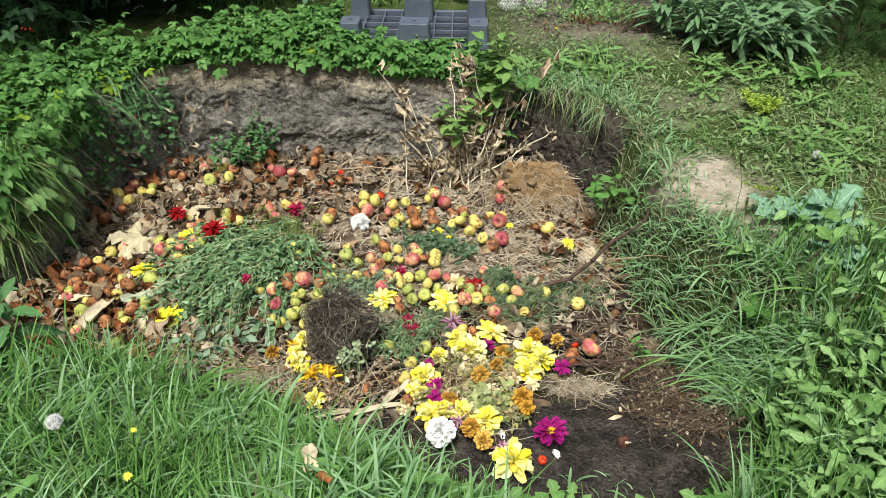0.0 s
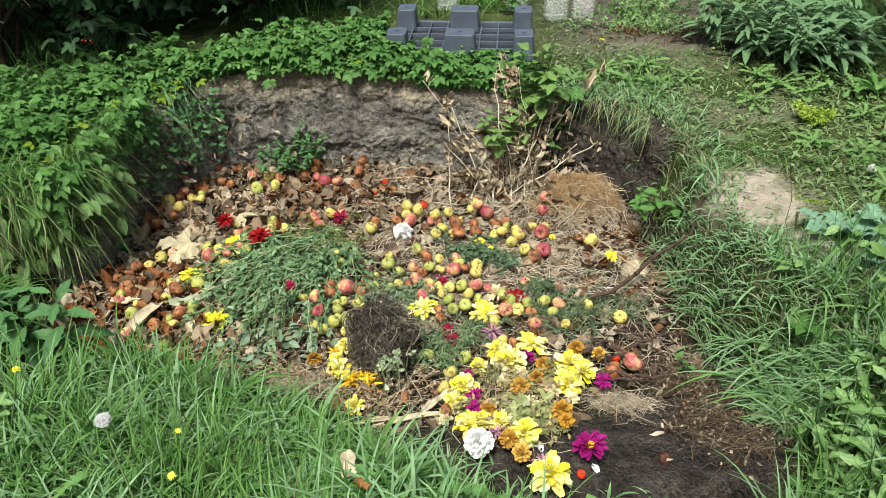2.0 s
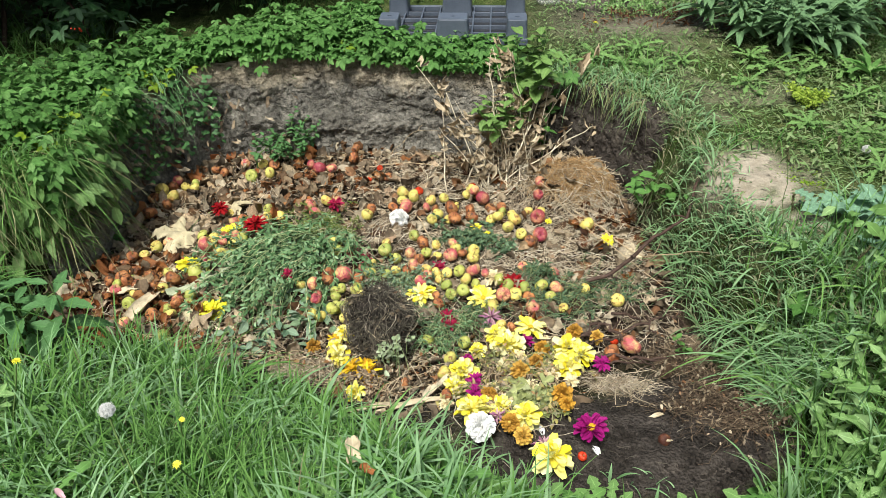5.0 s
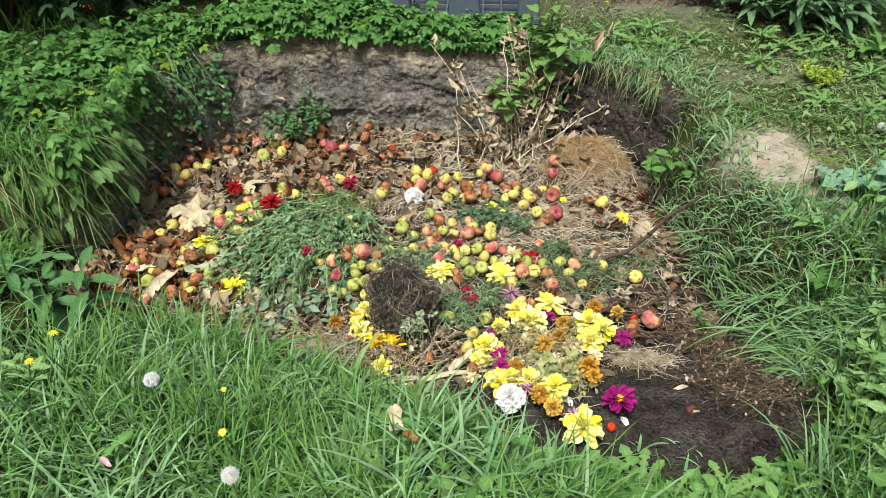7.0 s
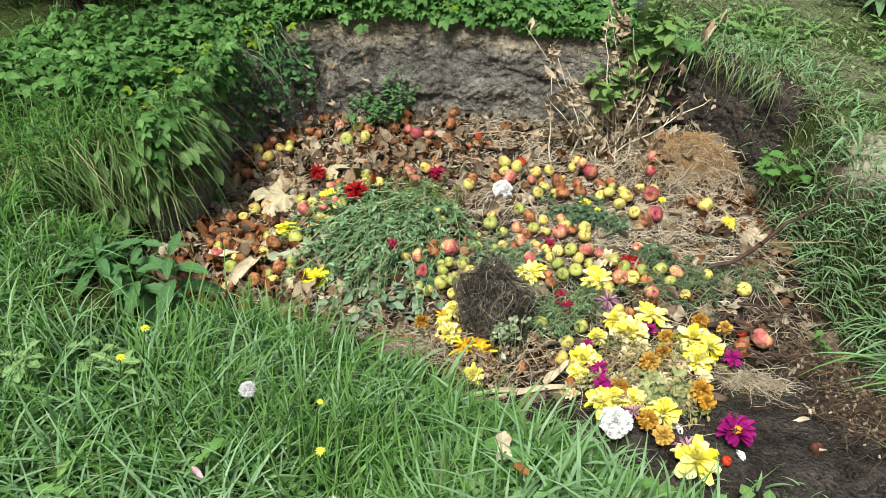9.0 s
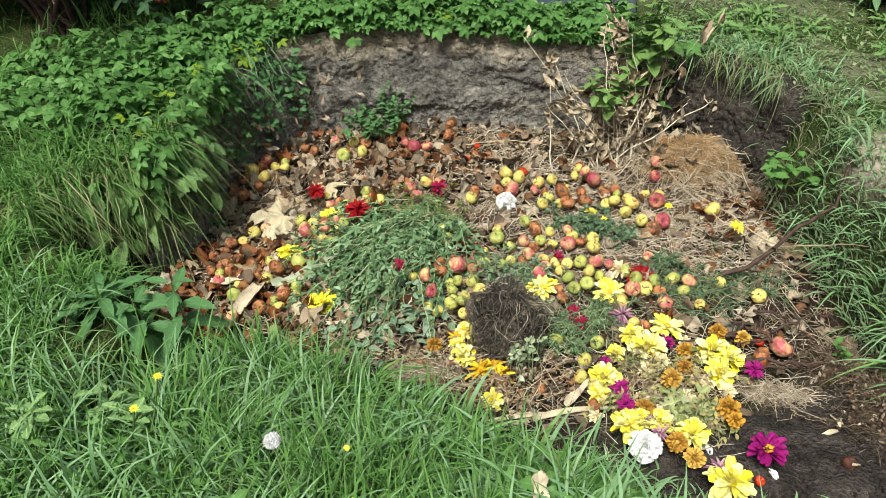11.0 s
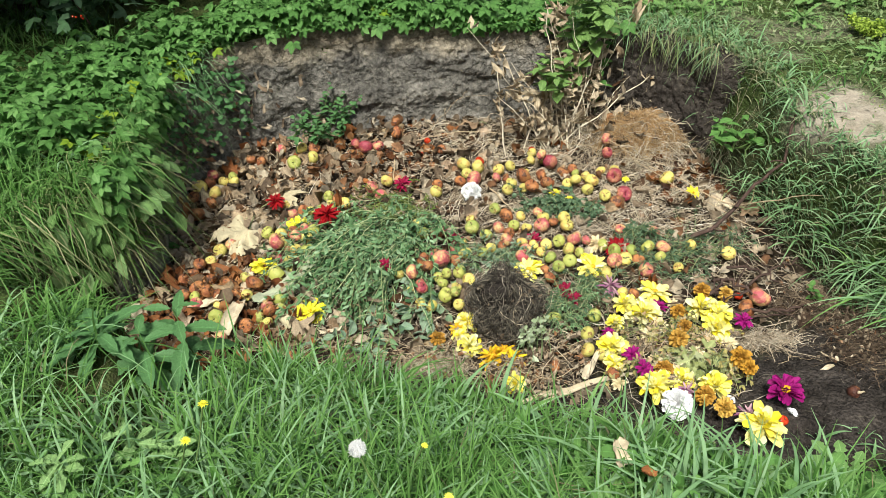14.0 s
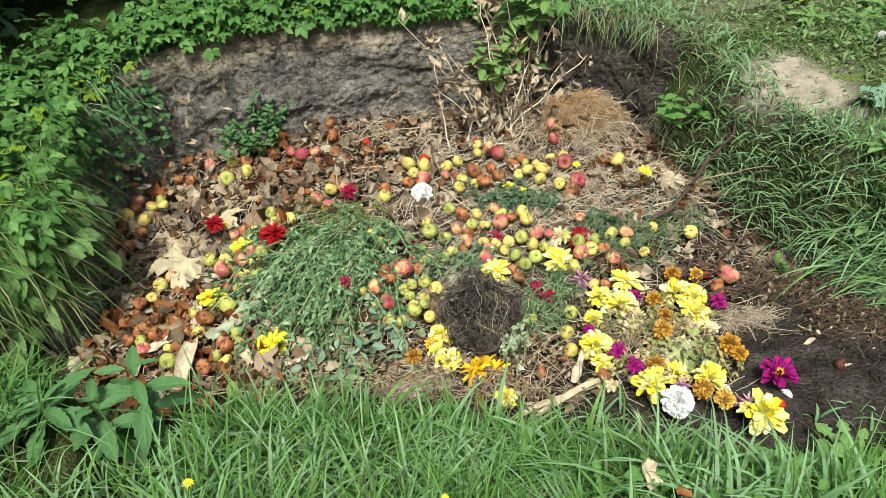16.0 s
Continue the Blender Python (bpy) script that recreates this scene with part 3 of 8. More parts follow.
tan_mat = thin_material("tan_leaf", [(0.200, 0.110, 0.055), (0.380, 0.290, 0.170), (0.270, 0.165, 0.085), (0.460, 0.380, 0.250), (0.100, 0.060, 0.034), (0.320, 0.225, 0.130)], 0.7, 0.15, 0.35, 0.5, spots=0.55, spot=(0.09, 0.05, 0.03))
dry_leaf_mat = thin_material("dry_leaf", [(0.150, 0.085, 0.045), (0.376, 0.290, 0.180), (0.254, 0.160, 0.090), (0.451, 0.370, 0.250), (0.197, 0.115, 0.060)], 0.65, 0.12, 0.4, 0.5, spots=0.6, spot=(0.1, 0.05, 0.025), per_object=True)
rust_leaf_mat = thin_material("rusty_leaf", [(0.26, 0.09, 0.03), (0.34, 0.14, 0.05), (0.20, 0.07, 0.025)], 0.6, 0.12, 0.2, 0.4, spots=0.5, spot=(0.08, 0.03, 0.015), per_object=True)
pale_leaf_mat = thin_material("bleached_leaf", [(0.46, 0.39, 0.23), (0.52, 0.46, 0.30)], 0.65, 0.2, 0.35, 0.25, spots=0.55, spot=(0.25, 0.15, 0.06), per_object=True)
husk_mat = thin_material("dry_husk", [(0.50, 0.41, 0.27), (0.58, 0.50, 0.35)], 0.7, 0.15, 0.2, 0.35, spots=0.4, spot=(0.2, 0.13, 0.08), per_object=True)
wilt_mat = thin_material("wilted_herb", [(0.07, 0.13, 0.06), (0.14, 0.22, 0.12), (0.10, 0.18, 0.09), (0.20, 0.29, 0.17)], 0.6, 0.25, 0.1, 0.3)
wilt_stem_mat = thin_material("wilted_stem", [(0.13, 0.20, 0.08), (0.24, 0.29, 0.13), (0.32, 0.33, 0.16)], 0.55, 0.1, 0.0, 0.25)
grey_leaf_mat = thin_material("grey_green_leaf", [(0.10, 0.17, 0.08), (0.16, 0.23, 0.13), (0.20, 0.26, 0.15)], 0.6, 0.25, 0.3, 0.25)
twig_mat = solid_material("brown_twig", [(0.07, 0.045, 0.035), (0.15, 0.10, 0.078)], 40, 0.75, 0.06, 0.5, 180)
root_mat = thin_material("dry_roots", [(0.030, 0.026, 0.021), (0.10, 0.087, 0.068), (0.19, 0.168, 0.128), (0.055, 0.047, 0.037), (0.30, 0.27, 0.21)], 0.8, 0.0, 0.0, 0.3)
clod_mat = solid_material("root_soil", [(0.025, 0.021, 0.018), (0.085, 0.072, 0.06)], 30, 0.95, 0.06, 0.9, 90, 0.01)

ovate = leaf_grid(lambda s: 0.30 * np.sin(np.pi * min(1, s * 1.02 + 0.02)) ** 0.8, 6, 4, 0.35, 0.25, 0.02, 1)
slim = leaf_grid(lambda s: 0.11 * np.sin(np.pi * min(1, s + 0.02)) ** 0.7, 5, 2, 0.3, 0.35, 0.01, 2)


def torn_leaf(seed, breadth=0.4, crumple=0.16):
    """A scrap of dead leaf with a ragged outline, creased and curled."""
    g = np.random.default_rng(seed)
    rows, cols = 7, 6
    s, c = np.linspace(0, 1, rows), np.linspace(-1, 1, cols + 1)
    left, right = (breadth * np.sin(np.pi * (0.06 + 0.90 * s)) ** 0.7 * g.uniform(0.5, 1.2, rows) for _ in range(2))
    x = np.where(c[None] < 0, c[None] * left[:, None], c[None] * right[:, None]) + 0.12 * np.sin(3 * s + seed)[:, None]
    y = s[:, None] + 0.05 * g.normal(0, 1, x.shape)
    roll, nod = g.uniform(-2.2, 2.2), g.uniform(-0.7, 0.7)
    z = roll * x**2 + nod * (s[:, None] - 0.4) ** 2 + crumple * 1.5 * fractal(x * 3.2 + seed, y * 3.2, seed=seed % 97, octaves=2) + 0.10 * np.abs(np.sin(9 * y + seed)) * np.abs(x)
    i, j = np.meshgrid(np.arange(rows - 1), np.arange(cols), indexing="ij")
    a = (i * (cols + 1) + j).ravel()
    uv = np.stack([np.tile((c + 1) / 2, rows), np.repeat(s, cols + 1)], -1)
    return np.stack([x, y, z], -1).reshape(-1, 3), np.stack([a, a + 1, a + cols + 2, a + cols + 1], -1), uv


SCRAPS = [torn_leaf(500 + k) for k in range(7)]
scrap = torn_leaf(510)
scrap2 = torn_leaf(511, 0.22, 0.12)
withered = torn_leaf(512, 0.34, 0.42)
FIVE = [(0, 1.0, 52), (62, 0.90, 48), (-62, 0.90, 48), (120, 0.70, 46), (-120, 0.70, 46)]
THREE = [(0, 1.0, 42), (75, 0.8, 40), (-75, 0.8, 40)]

rot_mat = thin_material("wet_rot", [(0.24, 0.085, 0.03), (0.06, 0.028, 0.016), (0.34, 0.13, 0.042), (0.10, 0.042, 0.02), (0.42, 0.20, 0.075), (0.035, 0.02, 0.014)], 0.4, 0.1, 0.1, 0.5)

# ---- litter on the heap ----
def lay_litter():
    zone = lambda x, y, d: (d < -0.01) * np.clip(0.25 + smooth((y - 1.55) / 0.35) * 0.75 - 0.75 * smooth((x - 0.25) / 0.2) * smooth((1.75 - y) / 0.2), 0, 1)
    spots, g = sow(8600, -1.8, 1.0, 1.4, 3.6, lambda x, y, d: zone(x, y, d) * (0.45 + 0.55 * smooth((-x - 0.1) / 0.8)) * (1 - 0.6 * smooth((2.0 - y) / 0.2) * smooth((x + 1.0) / 0.2)), 101)
    n = len(spots)
    spots[:, 2] += g.uniform(-0.004, 0.024, n)
    t = lambda k: turns(g.uniform(0, 6.3, k), g.normal(0, 0.5, k), g.normal(0, 0.5, k))
    size = g.uniform(0.022, 0.085, n)
    stuff("leaf_litter", joined([spread(SCRAPS[k], spots[k::7], t(len(spots[k::7])), size[k::7]) for k in range(7)]), dead_mat,
          "torn brown dead leaves lying on the compost heap", "leaf litter")
    spots, g = sow(17000, -1.7, 0.95, 1.35, 3.6, lambda x, y, d: (d < -0.02) * (1 - 0.96 * smooth((x - 0.1) / 0.2) * smooth((1.85 - y) / 0.2)) * (1 - 0.65 * smooth((x + 0.4) / 0.3) * smooth((2.45 - y) / 0.2)) * np.clip(0.24 + 0.9 * smooth((x + 0.75) / 0.7) * smooth((y - 1.7) / 0.4), 0, 1), 103)
    n = len(spots)
    yaw, length = g.normal(0.4, 1.1, n), g.uniform(0.05, 0.20, n)
    ends = spots + np.stack([np.cos(yaw) * length, np.sin(yaw) * length, g.uniform(-0.005, 0.03, n)], -1)
    ok = off_rim(ends[:, 0], ends[:, 1]) < 0.0
    spots, ends, length, n = spots[ok], ends[ok], length[ok], int(ok.sum())
    ends[:, 2] = np.maximum(ends[:, 2], land(ends[:, 0], ends[:, 1]) + 0.005)
    spots[:, 2] += g.uniform(0.002, 0.018, n)
    stuff("straw_litter", rods(wires(spots, ends, g.uniform(0, 0.02, n), length * 0.05, 4, 104), g.uniform(0.0006, 0.0021, n), 3, 0.6), straw_mat,
          "bleached straw and dry stems strewn over the heap", "straw")
    spots, g = sow(6500, -1.1, 0.95, 1.1, 2.1, lambda x, y, d: (d < 0.12) * np.clip(0.10 + 0.9 * np.maximum(smooth((x - 0.42) / 0.2) * smooth((y - 1.5) / 0.1), smooth((0.1 - x) / 0.2) * smooth((2.0 - y) / 0.2)), 0, 1), 106)
    n = len(spots)
    yaw, length = g.uniform(0, 6.3, n), g.uniform(0.02, 0.07, n)
    ends = spots + np.stack([np.cos(yaw) * length, np.sin(yaw) * length, 0 * yaw], -1)
    ends[:, 2] = land(ends[:, 0], ends[:, 1]) + 0.006
    spots[:, 2] += 0.004
    stuff("trodden_stems", rods(wires(spots, ends, g.uniform(0, 0.012, n), length * 0.06, 4, 107), g.uniform(0.0006, 0.0016, n), 3, 0.6), root_mat,
          "fine brown stems trodden into the bare soil", "dry stems")
    # crumbs of soil on the bare patch
    spots, g = sow(9500, -0.3, 0.95, 1.0, 1.75, lambda x, y, d: 0.9 * (d < 0.1) * smooth((1.7 - y) / 0.15), 109)
    n = len(spots)
    bm = bmesh.new()
    bmesh.ops.create_icosphere(bm, subdivisions=1, radius=1)
    v = np.array([q.co[:] for q in bm.verts])
    f = np.array([[q.index for q in face.verts] for face in bm.faces])
    bm.free()
    v = v * (1 + 0.25 * value_noise(v[:, 0] * 3, v[:, 1] * 3, v[:, 2] * 3, 7))[:, None]
    size = g.uniform(0.0015, 0.007, n) * np.where(g.uniform(0, 1, n) > 0.96, 2.0, 1.0)
    stuff("soil_crumbs", spread((v, f, v[:, :2]), spots, turns(g.uniform(0, 6, n), g.uniform(0, 6, n), g.uniform(0, 6, n)), size), clod_mat,
          "dark crumbs of soil on the bare patch", "soil")

    spots, g = sow(1300, -1.72, 0.2, 1.9, 3.5, lambda x, y, d: (d < -0.03) * np.clip(0.12 + 0.8 * smooth((-x - 0.6) / 0.4), 0, 1), 111)
    n = len(spots)
    spots[:, 2] += g.uniform(0.004, 0.022, n)
    size = g.uniform(0.035, 0.085, n)
    stuff("leaf_litter", joined([spread(SCRAPS[k], spots[k::7], t(len(spots[k::7])), size[k::7]) for k in range(7)]), tan_mat,
          "larger crumpled tan leaves among the leaf litter", "leaf litter")

    # wet rotting scraps in the pit's corner, and a patch under the straw mound
    rot = lambda x, y, d: (d < -0.02) * np.clip(np.exp(-(((x + 1.42) / 0.28) ** 4 + ((y - 2.22) / 0.26) ** 4)) + 0.7 * np.exp(-(((x - 0.62) / 0.16) ** 2 + ((y - 2.78) / 0.14) ** 2)) + 0.5 * np.exp(-(((x + 0.85) / 0.25) ** 2 + ((y - 3.2) / 0.15) ** 2)), 0, 1)
    spots, g = sow(9000, -1.75, 0.9, 1.9, 3.4, rot, 113)
    n = len(spots)
    spots[:, 2] += g.uniform(0.0, 0.050, n)
    size = g.uniform(0.018, 0.058, n)
    stuff("rotting_scraps", joined([spread(SCRAPS[k], spots[k::7], t(len(spots[k::7])), size[k::7]) for k in range(7)]), rot_mat,
          "wet rust-brown rotting leaf and fruit scraps", "leaf litter")


lay_litter()


def thickened(me_name, template, size, mat):
    """A mesh from a leaf template with a little thickness."""
    v, f, uv = as_tris(template)
    v = v * size
    n = len(v)
    low = v - np.array([0, 0, 0.0012])
    return build_mesh(me_name, np.concatenate([v, low]), np.concatenate([f, f[:, ::-1] + n]), np.concatenate([uv, uv]))


def scatter_dry_leaves():
    shapes = [thickened("dry_leaf", lobed_leaf(FIVE, 0.1, 31, 0.1, 0.42, seed=k, core=0.6), 1.0, None) for k in range(3)]
    shapes += [thickened("dry_leaf", torn_leaf(520 + k, 0.42, 0.15), 1.0, None) for k in range(4)]
    for k, me in enumerate(shapes):
        me.materials.append(dry_leaf_mat)
    rusty = [me.copy() for me in shapes]
    for me in rusty:
        me.materials[0] = rust_leaf_mat
    spots, g = sow(1500, -1.72, 0.95, 1.75, 3.55, lambda x, y, d: (d < -0.03) * np.clip(0.03 + 0.6 * smooth((-x - 0.65) / 0.4) + 0.4 * smooth((y - 2.7) / 0.5) + 0.35 * smooth((x - 0.55) / 0.15) * smooth((y - 2.0) / 0.2), 0, 1), 121)
    more, g2 = sow(400, -1.72, -1.1, 1.95, 2.5, lambda x, y, d: (d < -0.02) * 1.0, 122)
    for p in [*spots[:190], *more[:45], *sow(500, -1.7, -0.8, 2.2, 3.5, lambda x, y, d: (d < -0.04) * 1.0, 123)[0][:60]]:
        rust = g.uniform() < (0.45 if (p[1] > 3.0 and -1.1 < p[0] < -0.6) or (p[1] < 2.4 and p[0] < -1.2) else 0.14)
        me = (rusty if rust else shapes)[g.integers(0, 7) if g.uniform() < 0.35 else g.integers(3, 7)]
        size = g.uniform(0.045, 0.115)
        ob = new("dry_leaf", me)
        ob.matrix_basis = pose(p[0], p[1], p[2] + 0.014, g.normal(0, 28), g.normal(0, 28), g.uniform(0, 360)) @ Matrix.Diagonal((size, size, size, 1))
        tagged(ob, "rusty brown rotting leaf on the heap" if rust else "curled dry brown leaf on the heap", "dry leaf", "dry leaves on the heap")


scatter_dry_leaves()


def big_leaf(x, y, size, turn, mat, label, seed, lift=0.03, tilt=(6, -8)):
    """A large bleached leaf with its stalk."""
    top = holder("dead_leaf", pose(x, y, float(land(x, y)) + lift, tilt[0], tilt[1], turn), label, "dry leaf", "large dead leaves")
    blade = thickened("blade", lobed_leaf(FIVE, 0.08, 43, 0.12, 0.20, seed=seed, rings=3, core=0.62), size, None)
    part("blade", blade, mat, top)
    line = wires([(0, 0, 0)], [(0.02, -size * 0.75, 0.02)], [0.01], [0.002], 6, seed)
    part("leaf_stalk", build_mesh("leaf_stalk", *rods(line, [0.0025], 6, 0.8)), wilt_stem_mat, top, "thin yellowish leaf stalk")
    return top


big_leaf(-1.36, 2.66, 0.185, 168, pale_leaf_mat, "large bleached maple-like leaf spread on the heap", 31)
big_leaf(-1.24, 2.92, 0.13, -70, pale_leaf_mat, "large cream dead leaf beside yellow apples", 32)
big_leaf(-1.40, 2.84, 0.085, 60, dry_leaf_mat, "pale brown crumpled leaf on the heap", 33)
big_leaf(0.71, 2.84, 0.075, 20, dry_leaf_mat, "crumpled tan leaf against the pit edge", 34, 0.03, (40, 10))
big_leaf(0.76, 2.47, 0.085, 250, dry_leaf_mat, "flat grey-brown leaf beside a branch", 35)
big_leaf(0.70, 2.58, 0.075, 130, husk_mat, "tan dry leaf beside a branch", 36)
big_leaf(0.02, 3.34, 0.09, 200, dry_leaf_mat, "dry brown leaf hanging among dead stalks", 37, 0.30, (70, 20))
big_leaf(-0.28, 3.36, 0.085, 100, dry_leaf_mat, "curled brown leaf below the earth wall", 38, 0.04, (20, 10))
big_leaf(-1.30, 3.36, 0.06, 190, husk_mat, "pale dry leaf leaning on the earth wall", 39, 0.06, (60, 0))
big_leaf(-1.20, 3.18, 0.07, 30, dry_leaf_mat, "brown curled leaf beside green apples", 40)

# ---- apples ----
APPLE_SKIN = {
    "yellow": fruit_material("yellow_apple_skin", (0.54, 0.48, 0.13), (0.50, 0.28, 0.09), 0.30, 0.36),
    "green": fruit_material("green_apple_skin", (0.33, 0.37, 0.09), (0.46, 0.40, 0.14), 0.25, 0.34),
    "red": fruit_material("red_apple_skin", (0.46, 0.22, 0.12), (0.34, 0.05, 0.075), 0.62, 0.33),
    "pink": fruit_material("pink_apple_skin", (0.56, 0.40, 0.17), (0.46, 0.10, 0.11), 0.55, 0.30),
    "brown": fruit_material("brown_apple_skin", (0.42, 0.19, 0.07), (0.30, 0.095, 0.038), 0.5, 0.48, 0.55, (0.06, 0.028, 0.018)),
}


def apple_mesh(k, lumps=0.03, squash=1.0):
    """Skin of an apple of unit radius, dimpled at stalk and blossom end, slightly lopsided."""
    g = np.random.default_rng(300 + k)
    rows, cols = 13, 18
    a = np.linspace(0.02, np.pi - 0.02, rows)
    t = np.arange(cols) / cols * 2 * np.pi
    r = np.sin(a) * (1 + 0.10 * np.cos(a))
    z = 0.90 * np.cos(a) - 0.34 * np.exp(-((a / 0.36) ** 2)) + 0.20 * np.exp(-(((np.pi - a) / 0.34) ** 2))
    ribs = 1 + 0.025 * np.cos(5 * t[None] + g.uniform(0, 6)) * (a / np.pi)[:, None]
    x = r[:, None] * np.cos(t)[None] * ribs * (1 + g.normal(0, 0.02))
    y = r[:, None] * np.sin(t)[None] * ribs
    zz = z[:, None] + g.normal(0, 0.05) * x
    v = np.stack([x, y, zz], -1).reshape(-1, 3)
    v = v * (1 + lumps * fractal(v[:, 0] * 1.6, v[:, 1] * 1.6, v[:, 2] * 1.6, 40 + k, 2))[:, None] * np.array([1, 1, squash])
    i, j = np.meshgrid(np.arange(rows - 1), np.arange(cols), indexing="ij")
    i, j, j2 = i.ravel(), j.ravel(), (j.ravel() + 1) % cols
    f = np.stack([i * cols + j, (i + 1) * cols + j, (i + 1) * cols + j2, i * cols + j2], -1)
    return build_mesh("apple", v, f)


APPLES = {}
for tone, skin in APPLE_SKIN.items():
    APPLES[tone] = [apple_mesh(k, 0.10 if tone == "brown" else 0.035, 0.88 if tone == "brown" else 1.0) for k in range(4)]
    for me in APPLES[tone]:
        me.materials.append(skin)
stalk_mesh = build_mesh("stalk", *rods(wires([(0, 0, 0.56)], [(0.10, 0.05, 1.12)], [0.03], [0.01], 5, 1), [0.055], 5, 0.8))
stalk_mesh.materials.append(twig_mat)
blossom_mesh = build_mesh("blossom_end", *spread(slim, np.array([(0, 0, -0.70)] * 6), turns(np.arange(6) * 1.05, np.full(6, 0.0), np.full(6, -0.5)), 0.22))
blossom_mesh.materials.append(dead_mat)
APPLE_WORDS = {"yellow": "yellow windfall apple", "green": "green windfall apple", "red": "red windfall apple", "pink": "blushed pink windfall apple", "brown": "brown rotting apple"}
placed = []


def apples(tone, spots, seed):
    g = np.random.default_rng(seed)
    for x, y, r in spots:
        r = max(0.021, r)
        z = float(heap(x, y)) + r * 0.72 + 0.032
        for ox, oy, oz, orad in placed:
            gap = math.hypot(x - ox, y - oy)
            if gap < (r + orad) * 0.93 and abs(z - oz) < (r + orad) * 0.93:
                z = max(z, oz + math.sqrt(max(0.0, ((r + orad) * 0.93) ** 2 - gap**2)))
        z = min(z, float(heap(x, y)) + 0.10)
        placed.append((x, y, z, r))
        ob = new("apple", APPLES[tone][g.integers(0, 4)])
        ob.matrix_basis = pose(x, y, z, g.uniform(-75, 75), g.uniform(-75, 75), g.uniform(0, 360)) @ Matrix.Diagonal((r, r, r * g.uniform(0.92, 1.04), 1))
        where = "in the heap beside cut flowers" if y < 2.1 and x > -0.7 else "among dead leaves on the heap" if x < -0.9 else "on the straw-strewn heap"
        tagged(ob, f"{APPLE_WORDS[tone]} {where}", "apple", "windfall apples on the heap")
        part("stalk", stalk_mesh, None, ob)
        part("blossom_end", blossom_mesh, None, ob)


apples("yellow", [(-1.63, 3.07, 0.038), (-1.55, 3.01, 0.032), (-1.53, 3.13, 0.027), (-1.48, 3.12, 0.027), (-1.16, 3.32, 0.030), (-1.10, 3.22, 0.032), (-1.00, 2.77, 0.024), (-0.94, 2.77, 0.029), (-1.09, 2.75, 0.024), (-1.21, 2.87, 0.022), (-0.75, 2.94, 0.030), (-0.38, 3.04, 0.034), (-0.32, 2.98, 0.033), (-0.23, 2.92, 0.028), (-0.17, 2.96, 0.026), (-0.11, 2.90, 0.023), (-0.19, 2.81, 0.027), (-0.14, 2.78, 0.022), (-0.04, 3.08, 0.024), (-0.06, 3.01, 0.024), (0.24, 2.87, 0.023), (0.17, 2.78, 0.033), (0.06, 2.78, 0.025), (0.09, 2.76, 0.027), (0.50, 2.73, 0.034), (-0.19, 2.59, 0.023), (-0.10, 2.55, 0.026), (-0.18, 2.51, 0.023), (-1.46, 2.55, 0.030), (-1.10, 2.55, 0.027), (-1.20, 2.55, 0.023), (-0.12, 1.76, 0.026), (-0.10, 1.84, 0.025)], 1)
apples("yellow", [(-0.22, 2.40, 0.024), (-0.13, 2.36, 0.024), (-0.16, 2.32, 0.022), (-0.52, 2.15, 0.022), (-0.47, 2.18, 0.025), (-0.52, 2.06, 0.022), (-0.69, 2.18, 0.020), (-0.66, 2.11, 0.022), (-0.46, 2.44, 0.020), (-0.05, 2.31, 0.026), (0.15, 2.22, 0.029), (0.56, 2.20, 0.028), (0.44, 2.28, 0.023), (0.34, 2.15, 0.020), (0.09, 2.05, 0.021), (-0.09, 1.72, 0.019), (-0.41, 2.56, 0.021)], 2)
apples("green", [(-1.19, 3.19, 0.035), (-0.23, 2.53, 0.025), (-0.41, 2.51, 0.032), (-0.36, 2.46, 0.027), (-0.13, 2.28, 0.026), (-0.58, 2.21, 0.023), (-0.55, 2.20, 0.021), (-0.56, 2.12, 0.028), (-0.57, 2.08, 0.026), (-0.06, 2.25, 0.028), (-0.01, 2.29, 0.020), (-0.19, 1.95, 0.024), (-0.05, 1.93, 0.026), (-1.21, 2.35, 0.037), (-1.26, 2.13, 0.022), (-1.18, 2.16, 0.018), (-1.20, 1.94, 0.029), (-0.57, 2.16, 0.022), (-0.53, 2.10, 0.020)], 3)
apples("red", [(-0.89, 3.28, 0.027), (-0.84, 3.25, 0.035), (0.02, 2.96, 0.036), (0.28, 2.80, 0.036), (0.29, 2.96, 0.027), (0.28, 2.65, 0.035), (-0.58, 2.35, 0.026), (-0.65, 2.19, 0.025), (-0.65, 2.15, 0.024), (-1.12, 2.43, 0.020), (-1.21, 2.46, 0.016)], 4)
apples("pink", [(0.57, 1.95, 0.040), (-0.78, 3.27, 0.030), (-0.82, 2.89, 0.032), (-0.78, 2.81, 0.029), (-0.35, 2.88, 0.037), (-0.25, 2.87, 0.023), (-0.02, 2.97, 0.026), (0.19, 2.41, 0.023), (0.32, 2.37, 0.023), (-0.30, 2.51, 0.027), (-0.12, 2.49, 0.032), (-0.28, 2.43, 0.027), (0.03, 2.35, 0.020), (-0.02, 2.35, 0.031), (0.10, 2.20, 0.031), (0.32, 2.27, 0.030), (-1.14, 2.54, 0.023), (-1.22, 2.52, 0.034), (-1.38, 2.01, 0.026), (-1.18, 2.79, 0.027), (-1.27, 3.35, 0.028), (-0.56, 2.30, 0.036), (-0.68, 2.25, 0.029)], 5)
